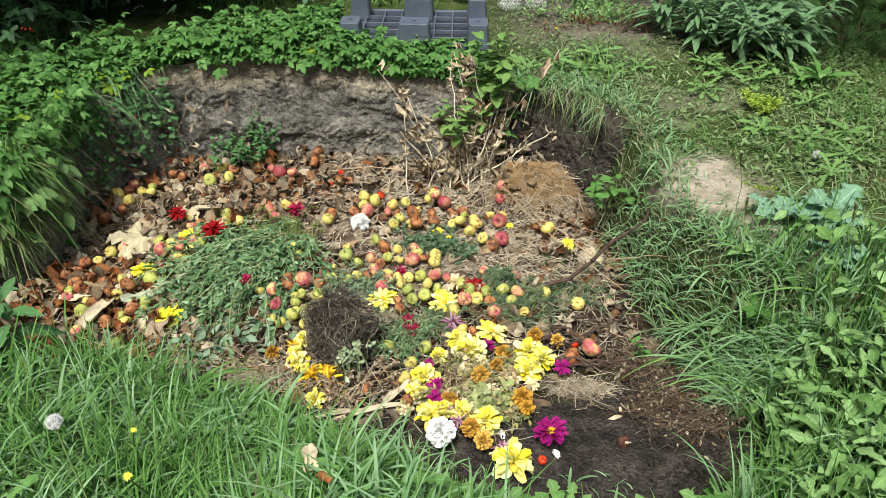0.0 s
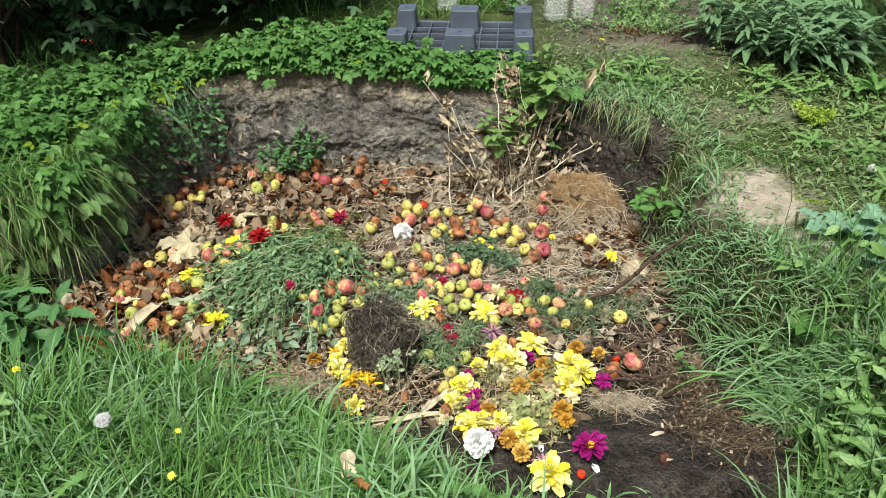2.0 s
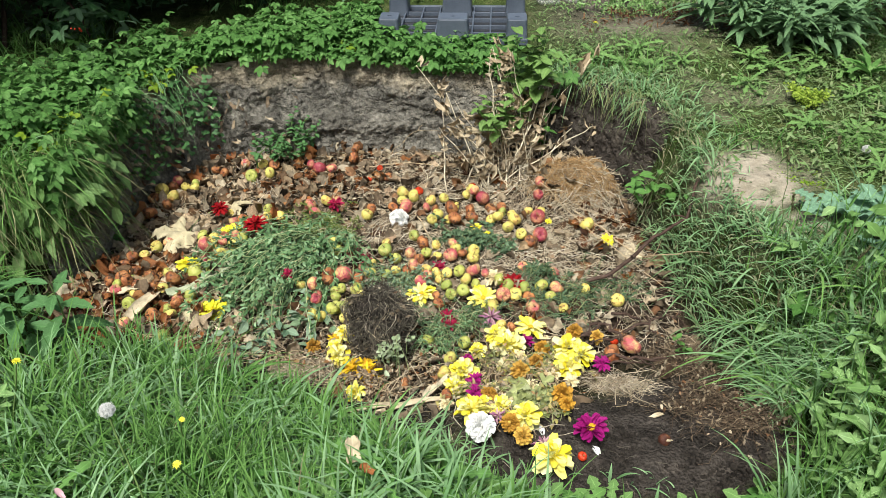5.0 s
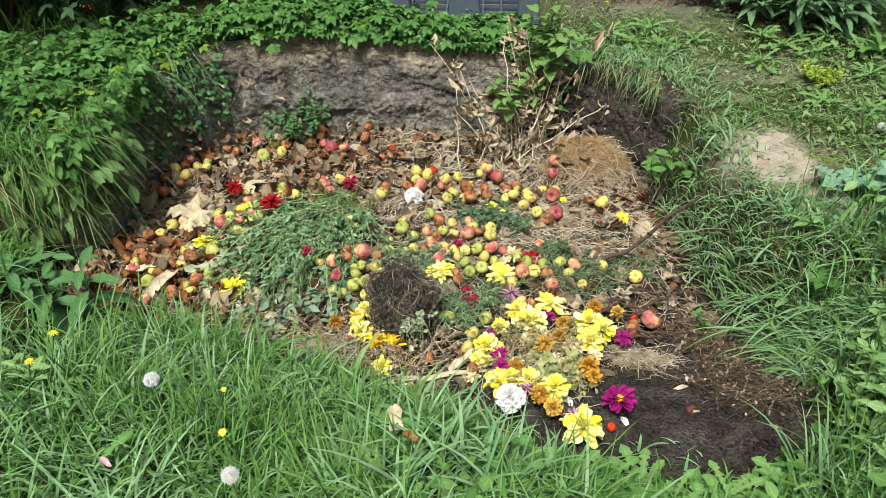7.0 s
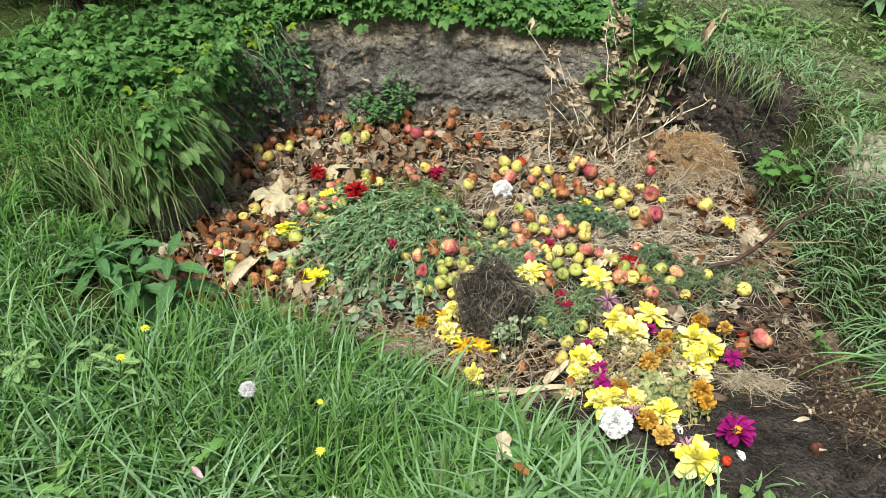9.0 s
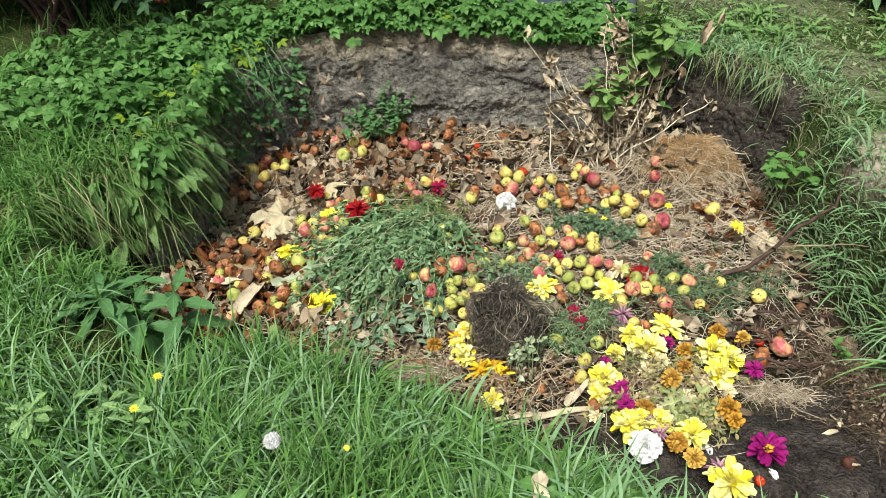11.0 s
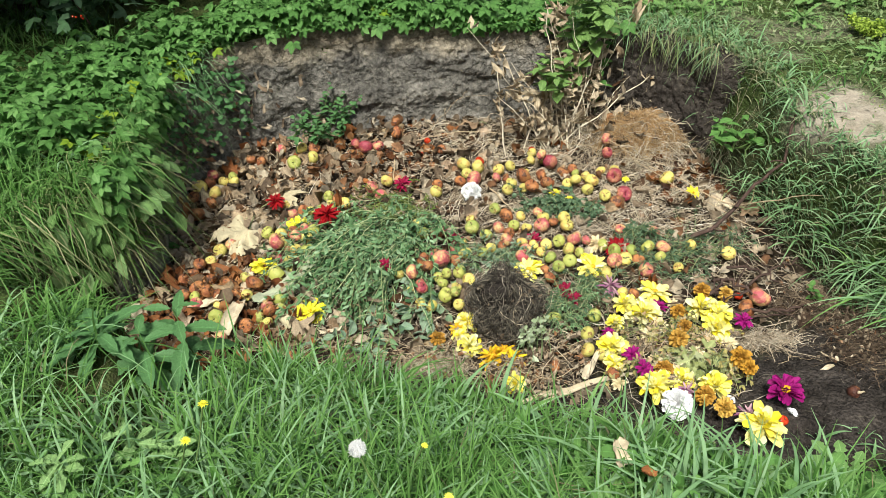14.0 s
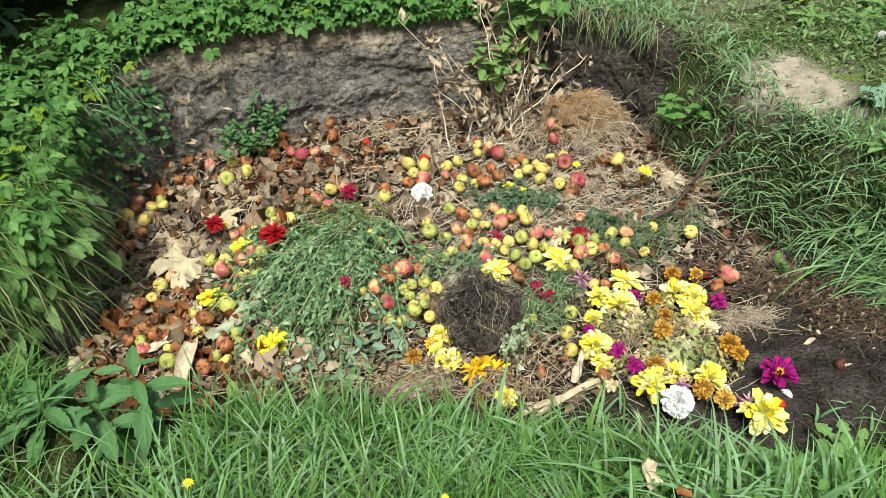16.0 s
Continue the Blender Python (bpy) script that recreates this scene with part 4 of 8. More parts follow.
apples("brown", [(-1.65, 3.00, 0.029), (-1.61, 2.85, 0.036), (-1.56, 2.94, 0.026), (-1.13, 2.79, 0.027), (-1.41, 3.28, 0.028), (-1.36, 3.26, 0.028), (-1.10, 3.31, 0.030), (-0.68, 3.49, 0.032), (-0.68, 3.39, 0.034), (-0.52, 2.88, 0.030), (-0.13, 2.85, 0.038), (-0.04, 2.87, 0.028), (-0.03, 2.79, 0.032), (-0.11, 2.75, 0.032), (0.06, 2.87, 0.031), (-0.25, 2.60, 0.033), (-0.07, 2.50, 0.023), (-0.56, 2.49, 0.029), (-0.63, 2.32, 0.028), (-0.62, 2.27, 0.027), (-0.17, 2.21, 0.019), (0.13, 2.04, 0.021), (0.49, 1.89, 0.037), (-1.16, 2.60, 0.032), (-1.29, 2.30, 0.036), (-1.22, 2.14, 0.027), (-1.30, 2.08, 0.030), (-1.12, 1.89, 0.023), (-1.51, 2.30, 0.030), (-1.47, 2.34, 0.026), (-1.39, 2.31, 0.026), (-1.54, 2.40, 0.025)], 6)
apples("brown", [(-0.10, 1.57, 0.023), (-0.25, 1.69, 0.016), (-0.47, 3.19, 0.024), (-1.52, 2.44, 0.025), (-1.57, 2.36, 0.024), (-1.42, 2.24, 0.026), (-1.36, 2.25, 0.021), (-1.45, 2.23, 0.026)], 7)


def fill_in(count, seed):
    """More windfalls in the gaps of the clusters."""
    g = np.random.default_rng(seed)
    tones, made = ["yellow", "green", "brown", "pink", "yellow"], 0
    for _ in range(4000):
        x, y, z, r = placed[g.integers(0, len(placed))]
        a, q = g.uniform(0, 6.3), g.uniform(0.022, 0.029)
        nx, ny = x + math.cos(a) * (r + q) * 1.02, y + math.sin(a) * (r + q) * 1.02
        if not (-0.75 < nx < 0.3 and 2.05 < ny < 3.05 or -1.65 < nx < -0.95 and 2.05 < ny < 3.2) or min(math.hypot(nx - o[0], ny - o[1]) - o[3] - q for o in placed) < -0.004:
            continue
        apples(tones[g.integers(0, 5)], [(nx, ny, q)], seed + made)
        made += 1
        if made == count:
            break


fill_in(72, 900)

# ---- cut flowers ----
FLOWERS = {}
FLOWERS["yellow_dahlia"] = [(-1.07, 2.13, 0.055), (-1.27, 2.42, 0.053), (-1.14, 2.66, 0.052)]
FLOWERS["pale_dahlia"] = [(-0.23, 2.22, 0.055), (0.02, 2.21, 0.058), (0.20, 2.02, 0.057), (0.11, 1.89, 0.061), (0.07, 1.96, 0.043), (0.33, 1.90, 0.057), (0.37, 1.86, 0.048), (0.31, 1.75, 0.048), (-0.05, 1.73, 0.049), (-0.08, 1.62, 0.032), (-0.02, 1.45, 0.049), (0.01, 1.48, 0.034), (0.14, 1.42, 0.043), (0.21, 1.27, 0.059), (-0.40, 1.59, 0.032), (0.07, 1.47, 0.033), (0.07, 2.32, 0.045), (-0.50, 1.97, 0.042), (-0.51, 1.85, 0.042), (-0.53, 1.91, 0.032), (0.00, 1.86, 0.030)]
FLOWERS["red_dahlia"] = [(-1.01, 2.62, 0.060), (-1.25, 2.84, 0.044), (0.14, 2.29, 0.054), (-0.17, 2.41, 0.045), (-0.68, 2.83, 0.046), (-0.49, 2.46, 0.042), (-0.46, 2.37, 0.030), (-0.12, 2.07, 0.039), (-0.10, 2.02, 0.033), (-0.78, 2.25, 0.033), (-0.54, 2.50, 0.031)]
FLOWERS["magenta_dahlia"] = [(0.33, 1.38, 0.057), (0.17, 1.93, 0.047), (-0.01, 1.66, 0.033), (-0.01, 1.56, 0.032), (0.05, 2.08, 0.046), (0.44, 1.81, 0.038), (-0.04, 1.81, 0.025), (0.19, 1.31, 0.039), (0.06, 1.42, 0.027)]
FLOWERS["marigold"] = [(0.37, 1.99, 0.034), (0.44, 1.97, 0.030), (0.14, 1.67, 0.036), (0.24, 1.88, 0.033), (0.20, 1.76, 0.028), (0.26, 1.52, 0.038), (0.27, 1.48, 0.027), (0.09, 1.38, 0.032), (0.13, 1.34, 0.032), (-0.62, 1.91, 0.034), (0.03, 1.52, 0.032), (-0.54, 1.95, 0.021), (-0.44, 1.76, 0.038), (-0.38, 1.73, 0.034), (-0.40, 1.79, 0.028)]
FLOWERS["white_pompon"] = [(-0.38, 2.79, 0.046), (0.01, 1.367, 0.045)]
FLOWERS["small_yellow"] = [(0.58, 2.62, 0.033), (0.33, 2.78, 0.018), (-0.01, 2.72, 0.027), (0.04, 2.67, 0.019)]
FLOWERS["tomato"] = [(-0.30, 3.06, 0.024), (-0.57, 3.22, 0.016), (-0.03, 3.13, 0.019), (0.52, 2.00, 0.016), (0.30, 1.31, 0.014), (-0.53, 3.32, 0.017), (-0.13, 2.16, 0.013)]


def petal(length, width, cup, curl, blunt=0.55, seed=0, notch=0.0):
    """A petal along y with some thickness to its curve."""
    shape = lambda s: 0.5 * width / length * max(0.06, np.sin(np.pi * (0.10 + 0.86 * s)) ** blunt) * (0.45 + 0.9 * s if s < 0.6 else 1.0)
    v, f, uv = leaf_grid(shape, 6, 4, 0.0, 0.0, 0.012, seed)
    s = v[:, 1].copy()
    v = v * length
    v[:, 2] += cup * (v[:, 0] ** 2) / max(width, 1e-4) * 2 + length * (curl * s**2)
    if notch:
        v[:, 1] -= notch * length * (s > 0.95) * (np.abs(uv[:, 0] - 0.5) < 0.1)
    return build_mesh("petal", v, f, uv)


PETAL = {
    "yellow": thin_material("yellow_petal", [(0.80, 0.74, 0.03), (0.85, 0.81, 0.10)], 0.55, 0.25, 0.12, 0.12, per_object=True),
    "pale": thin_material("pale_yellow_petal", [(0.80, 0.72, 0.06), (0.84, 0.82, 0.40), (0.82, 0.75, 0.11), (0.80, 0.69, 0.03), (0.85, 0.84, 0.56)], 0.55, 0.25, 0.10, 0.12, per_object=True),
    "cream": thin_material("cream_petal", [(0.80, 0.74, 0.45), (0.72, 0.58, 0.36)], 0.6, 0.25, 0.1, 0.25, per_object=True, spots=0.5, spot=(0.4, 0.26, 0.1)),
    "red": thin_material("red_petal", [(0.34, 0.008, 0.012), (0.44, 0.012, 0.016), (0.26, 0.006, 0.014)], 0.5, 0.2, 0.0, 0.25, per_object=True),
    "crimson": thin_material("crimson_petal", [(0.36, 0.012, 0.05), (0.44, 0.02, 0.09), (0.28, 0.01, 0.035)], 0.5, 0.2, 0.0, 0.3, per_object=True),
    "magenta": thin_material("magenta_petal", [(0.36, 0.012, 0.17), (0.44, 0.02, 0.24), (0.30, 0.01, 0.14)], 0.5, 0.2, 0.2, 0.25, per_object=True),
    "tawny": thin_material("wilting_yellow_petal", [(0.72, 0.44, 0.02), (0.80, 0.60, 0.03), (0.55, 0.28, 0.02)], 0.6, 0.25, 0.1, 0.3, per_object=True),
    "mauve": thin_material("faded_mauve_petal", [(0.34, 0.12, 0.26), (0.52, 0.34, 0.36), (0.24, 0.04, 0.16)], 0.65, 0.2, 0.1, 0.3, per_object=True),
    "orange": thin_material("orange_petal", [(0.64, 0.37, 0.05), (0.46, 0.25, 0.05), (0.74, 0.50, 0.11)], 0.6, 0.2, 0.1, 0.35, per_object=True),
    "white": thin_material("white_petal", [(0.86, 0.86, 0.83), (0.90, 0.90, 0.88)], 0.55, 0.3, 0.0, 0.06, per_object=True),
}
disc_mat = solid_material("flower_disc", [(0.50, 0.22, 0.015), (0.70, 0.45, 0.03)], 300, 0.7, 0.06, 0.6, 700, 0.002)
sepal_mat = thin_material("sepals", [(0.12, 0.20, 0.05), (0.18, 0.26, 0.08)], 0.6, 0.2, 0.1, 0.2)


def disc_mesh(radius):
    bm = bmesh.new()
    bmesh.ops.create_icosphere(bm, subdivisions=2, radius=radius)
    for v in bm.verts:
        v.co.z *= 0.5
        v.co *= 1 + 0.16 * noise.noise(v.co * 9 / radius)
    return from_bm("flower_disc", bm, True)


def flower(name, petal_mat, whorls, disc, label, category, seed, narrow=0.34, cup=0.8, curl=-0.15, blunt=0.55, limp=0.0, ball=0.0, small=False):
    """A flower head of unit radius. whorls: (petals, length, lift in degrees, height)."""
    g = np.random.default_rng(seed)
    top = holder(name, pose(0, 0, 0), label, category, "cut flowers on the heap")
    laid = []
    for w, (count, length, lift, height) in enumerate(whorls):
        shapes = [petal(length, length * narrow * g.uniform(0.9, 1.1), cup, curl + g.normal(0, 0.08), blunt, seed * 10 + w * 3 + k) for k in range(2)]
        for me in shapes:
            me.materials.append(petal_mat)
        for k in range(count):
            a = 360 / count * (k + 0.5 * (w % 2)) + g.normal(0, 7 + 25 * limp)
            at = pose(0, 0, height, 0, 0, a) @ pose(0, 0.03, 0, lift + g.normal(0, 7 + 30 * limp), g.normal(0, 10 + 25 * limp), 0)
            q = g.uniform(0.86, 1.08) * (1 - 0.25 * limp * g.uniform())
            at = at @ Matrix.Diagonal((q, q, q, 1))
            if small:
                laid.append((shapes[k % 2], at))
            else:
                part("petal", shapes[k % 2], None, top, at=at)
    if small:
        bm = bmesh.new()
        for me, at in laid:
            me = me.copy()
            me.transform(at)
            bm.from_mesh(me)
        part("petal_ruff", from_bm("petal_ruff", bm, True), petal_mat, top)["kind"] = "stuff"
    if ball:
        part("core", disc_mesh(ball), petal_mat, top, "", pose(0, 0, ball * 0.8) @ Matrix.Diagonal((1, 1, 1.7, 1)))
    if disc:
        part("flower_disc", disc_mesh(disc), disc_mat, top, "golden centre", pose(0, 0, whorls[-1][3] + 0.10))
    part("calyx", disc_mesh(0.24), sepal_mat, top, "", pose(0, 0, -0.06))
    return top


def lay_flowers():
    g = np.random.default_rng(77)
    layers = lambda *rows: list(rows)
    dahlia = layers((12, 1.0, -6, 0.0), (12, 0.95, 10, 0.08), (11, 0.84, 28, 0.15), (8, 0.68, 48, 0.22), (6, 0.50, 70, 0.27))
    full_dahlia = layers((17, 1.0, -12, 0.0), (16, 0.94, 0, 0.06), (14, 0.80, 14, 0.12), (11, 0.62, 30, 0.17), (8, 0.42, 50, 0.20))
    open_dahlia = layers((15, 1.0, 0, 0.0), (13, 0.92, 14, 0.06), (10, 0.70, 32, 0.10))
    spiky = layers((14, 1.0, 4, 0.0), (12, 0.86, 24, 0.06), (10, 0.66, 46, 0.12), (6, 0.42, 66, 0.16))
    crumple = layers((12, 0.95, 10, 0.0), (12, 0.8, 30, 0.05), (10, 0.6, 50, 0.1))
    pompon = layers(*((int(26 * math.cos(radians(e)) + 3), 0.72, e, 0.42 + 0.0016 * e) for e in range(-60, 86, 12)))
    kinds = {
        "yellow_dahlia": [flower("dahlia", PETAL["yellow"], full_dahlia, 0.12, "bright yellow dahlia head lying on the heap", "flower", 1, 0.48, 0.6, 0.05, blunt=0.34, limp=0.15)],
        "pale_dahlia": [flower("dahlia", PETAL["pale"], open_dahlia, 0.16, "pale yellow dahlia head with an open centre", "flower", 2, 0.36, 0.7, 0.04, blunt=0.40, limp=0.15),
                        flower("dahlia", PETAL["pale"], dahlia, 0.0, "lemon yellow double dahlia head among cut flowers", "flower", 3, 0.50, 1.0, 0.12, blunt=0.30, limp=0.5)],
        "cream_dahlia": [flower("dahlia", PETAL["cream"], dahlia, 0.0, "faded cream dahlia head", "flower", 4, 0.38, limp=0.8)],
        "red_dahlia": [flower("dahlia", PETAL["red"], spiky, 0.0, "deep red cactus dahlia head", "flower", 5, 0.30, 0.5, -0.1, 0.7),
                       flower("dahlia", PETAL["crimson"], crumple, 0.0, "wilting crimson dahlia head", "flower", 6, 0.34, 0.5, -0.2, 0.7, limp=0.5)],
        "magenta_dahlia": [flower("dahlia", PETAL["magenta"], layers((14, 1.0, 8, 0.0), (13, 0.90, 24, 0.05), (10, 0.60, 36, 0.08)), 0.30, "magenta dahlia head with a golden centre on bare soil", "flower", 7, 0.44, 1.2, 0.05, blunt=0.45, limp=0.25),
                           flower("dahlia", PETAL["magenta"], crumple, 0.0, "wilting magenta dahlia head", "flower", 8, 0.38, limp=0.5),
                           flower("dahlia", PETAL["mauve"], crumple, 0.0, "faded mauve dahlia head", "flower", 9, 0.22, limp=0.6)],
        "marigold": [flower("marigold", PETAL["orange"], layers((22, 0.50, -45, 0.16), (26, 0.56, -18, 0.24), (24, 0.54, 6, 0.32), (20, 0.48, 30, 0.38), (15, 0.42, 55, 0.43), (9, 0.36, 78, 0.46)), 0.0, "withered orange marigold head", "flower", 10, 0.46, 1.2, 0.20, 0.30, limp=0.7, small=True, ball=0.34),
                     flower("dahlia", PETAL["tawny"], layers((16, 1.0, -30, 0.1), (15, 0.85, 0, 0.15), (12, 0.65, 30, 0.2)), 0.3, "wilting golden yellow flower head under the root clump", "flower", 13, 0.26, 0.8, -0.2, 0.4, limp=0.6)],
        "white_pompon": [flower("chrysanthemum", PETAL["white"], pompon, 0.0, "white pompon flower head", "flower", 11, 0.36, 1.4, 0.22, 0.3, limp=0.12, ball=0.62, small=True)],
        "small_yellow": [flower("marigold", PETAL["yellow"], layers((9, 0.95, 10, 0.0), (8, 0.7, 34, 0.08)), 0.18, "small yellow flower head on straw", "flower", 12, 0.46)],
    }
    used = set()

    def put(proto, x, y, r, lift, lean=22, squash=1.0, label=""):
        tilt = (g.normal(14, lean * 0.6), g.normal(-4, lean * 0.6))
        m = pose(x, y, float(land(x, y)) + lift, tilt[0], tilt[1], 0) @ pose(0, 0, 0, 0, 0, g.uniform(0, 360))
        ob = copy_thing(proto, m)
        ob.scale = (r, r, r * squash)
        if label:
            ob["label"] = label
        used.add(proto)
        return ob

    for n, rows in FLOWERS.items():
        if n == "tomato":
            continue
        for k, (x, y, r) in enumerate(rows):
            lift = 0.045 + (0.02 if y < 2.1 and x > -0.2 else 0.0) + (0.05 if n == "red_dahlia" and x < -0.6 else 0.0)
            if n == "pale_dahlia":
                proto = kinds["cream_dahlia"][0] if k in (16,) else kinds[n][0 if k in (0, 1, 2) else 1]
            elif n == "red_dahlia":
                proto = kinds[n][0 if k in (0, 1, 2) else 1]
            elif n == "magenta_dahlia":
                proto = kinds[n][0 if k == 0 else 2 if k in (4, 7, 8) else 1]
            elif n == "marigold":
                proto = kinds[n][1 if k in (12, 13, 14, 11) else 0]
            else:
                proto = kinds[n][0]
            if n == "white_pompon" and k == 0:
                m = pose(x, y, float(land(x, y)) + 0.035, 8, 10, 0)
                ob = copy_thing(proto, m)
                ob.scale = (r * 1.3, r * 1.3, r * 1.1)
                ob["label"] = "white chrysanthemum head on the straw-strewn heap"
                line = wires([(0, -0.2, 0.45)], [(0.02, 0.05, 0.95)], [0.0], [0.02], 5, 2)
                part("stem", build_mesh("stem", *rods(line, [0.08], 6, 0.9)), wilt_stem_mat, ob, "short green stem")
            else:
                put(proto, x, y, r * (1.65 if n == "marigold" else 1.25 if n == "white_pompon" else 0.95 if n == "magenta_dahlia" and k == 0 else 1.14 if n == "pale_dahlia" else 1.04), lift, squash=1.0 if n == "marigold" else 0.85)
    for k, (x, y, r) in enumerate([(0.15, 1.84, 0.036), (0.24, 1.80, 0.030), (0.09, 1.77, 0.034), (0.25, 1.68, 0.032), (0.17, 1.60, 0.034), (0.05, 1.62, 0.030), (0.31, 1.66, 0.030), (0.09, 1.53, 0.030), (0.26, 1.97, 0.030), (-0.10, 1.52, 0.028)]):
        put(kinds["cream_dahlia"][0], x, y, r, 0.042, 40, 0.8)
    for rows in kinds.values():
        for proto in rows:
            for o in (*proto.children_recursive, proto):
                bpy.data.objects.remove(o)


lay_flowers()

# ---- small fruits, husks, sticks ----
tomato_mat = fruit_material("tomato_skin", (0.58, 0.05, 0.015), (0.50, 0.03, 0.012), 0.4, 0.05, 0.22)
tomato_mesh = apple_mesh(9)
tomato_mesh.name = "tomato"
tomato_mesh.materials.append(tomato_mat)
tomato_calyx = build_mesh("calyx", *spread(slim, np.array([(0, 0, 0.62)] * 5), turns(np.arange(5) * 1.26, np.zeros(5), np.full(5, 0.1)), 0.7))
tomato_calyx.materials.append(sepal_mat)
for k, (x, y, r) in enumerate(FLOWERS["tomato"]):
    ob = new("tomato", tomato_mesh)
    ob.matrix_basis = pose(x, y, float(land(x, y)) + r * 0.9 + 0.008, 40 * math.sin(k * 3), 40 * math.cos(k * 5), k * 70) @ Matrix.Diagonal((r, r, r, 1))
    tagged(ob, "small ripe red tomato on the heap" if k != 4 else "small orange-red tomato on bare soil", "tomato", "tomatoes on the heap")
    part("calyx", tomato_calyx, None, ob)


def husk(x, y, length, width, turn, label, seed, lift=0.03, tilt=0, mat=None):
    """A long dry leaf, rolled along its length and frayed at its end, with fibres along it."""
    g = np.random.default_rng(seed)
    rows, cols = 12, 8
    s, c = np.linspace(0, 1, rows), np.linspace(-1, 1, cols + 1)
    half = 0.5 * width * (0.35 + 0.65 * np.sin(np.pi * np.minimum(1, 0.12 + 0.85 * s)) ** 0.8)
    roll = 1.6 * c[None] * (0.7 + 0.3 * np.sin(6 * s + seed))[:, None]
    xx = half[:, None] * np.sin(roll) * 0.9
    zz = half[:, None] * (1 - np.cos(roll)) * 0.55 + 0.03 * length * np.sin(5 * s + seed)[:, None] + 0.05 * width * g.normal(0, 1, xx.shape)
    yy = length * (s[:, None] - 0.5) + 0.04 * length * g.normal(0, 1, xx.shape) * (s > 0.9)[:, None]
    v = np.stack([xx, yy, zz], -1).reshape(-1, 3)
    i, j = np.meshgrid(np.arange(rows - 1), np.arange(cols), indexing="ij")
    a = (i * (cols + 1) + j).ravel()
    f = np.stack([a, a + 1, a + cols + 2, a + cols + 1], -1)
    uv = np.stack([np.tile((c + 1) / 2, rows), np.repeat(s, cols + 1)], -1)
    low = v - np.array([0, 0, 0.0015])
    me = build_mesh("husk", np.concatenate([v, low]), np.concatenate([f, f[:, ::-1] + len(v)]), np.concatenate([uv, uv]))
    ob = part("husk", me, mat or husk_mat, at=pose(x, y, float(land(x, y)) + lift, tilt, 0, turn))
    return tagged(ob, label, "husk", "dry husks")


faded_mat = thin_material("faded_grey_leaf", [(0.30, 0.35, 0.22), (0.40, 0.43, 0.29)], 0.6, 0.2, 0.5, 0.3, spots=0.4, spot=(0.2, 0.17, 0.09), per_object=True)
husk(-1.34, 2.20, 0.36, 0.075, -8, "long bleached dry husk among rotting apples", 1, 0.05)
husk(-1.20, 2.26, 0.20, 0.09, -50, "grey-green withered leaf beside a yellow dahlia", 2, 0.05, 0, faded_mat)
husk(-1.10, 2.36, 0.18, 0.10, -60, "pale withered leaf beside green foliage", 3, 0.05, 0, faded_mat)
husk(-1.17, 2.12, 0.14, 0.05, 20, "yellowed withered leaf beside an apple", 4, 0.05, 0, pale_leaf_mat)
husk(-0.20, 1.545, 0.34, 0.024, -76, "long pale dry leaf lying before the flowers", 5, 0.03)
husk(-0.27, 1.54, 0.30, 0.022, -80, "narrow straw-coloured dry leaf before the flowers", 6, 0.025)
husk(-0.14, 1.66, 0.13, 0.035, -35, "torn tan husk beside a yellow apple", 7, 0.05)
husk(-1.02, 2.04, 0.17, 0.03, -85, "split dry stalk lying on the heap", 8, 0.03)
husk(-1.46, 2.20, 0.13, 0.06, -80, "thick tan rind among rotting apples", 9, 0.06)
husk(0.62, 1.60, 0.05, 0.012, 30, "thin dry bark chip on bare soil", 13, 0.01)
husk(0.70, 1.48, 0.045, 0.012, 70, "brown leaf scrap on bare soil", 14, 0.01, 0, dry_leaf_mat)
husk(0.56, 1.52, 0.055, 0.018, -75, "small pale chip of bark on bare soil", 10, 0.012)
husk(0.345, 1.34, 0.035, 0.022, 30, "single white fallen petal on bare soil", 11, 0.012, 0, PETAL["white"])
husk(0.19, 1.405, 0.035, 0.02, 10, "single white fallen petal beside marigolds", 12, 0.02, 0, PETAL["white"])


def stick(name, points, radius, label, seed, mat=None, forks=0, jitter=0.006):
    """A crooked stick through the given points (x, y, height over the ground), with side twigs."""
    g = np.random.default_rng(seed)
    p = np.array([(x, y, float(heap(x, y) if y > 3.25 else land(x, y)) + h) for x, y, h in points])
    s = np.linspace(0, len(p) - 1, 14)
    line = np.stack([np.interp(s, np.arange(len(p)), p[:, k]) for k in range(3)], -1) + g.normal(0, jitter, (14, 3))
    ob = part(name, build_mesh(name, *rods(line[None], [radius], 7, 0.55)), mat or twig_mat)
    for k in range(forks):
        a = line[g.integers(3, 12)]
        b = a + np.array([g.normal(0, 0.07), g.normal(0, 0.07), g.uniform(0.0, 0.03)])
        part("side_twig", build_mesh("side_twig", *rods(wires([a], [b], [0.005], [0.003], 5, seed + k), [radius * 0.5], 5, 0.4)), mat or twig_mat, ob)
    return tagged(ob, label, "stick", "sticks on the heap")


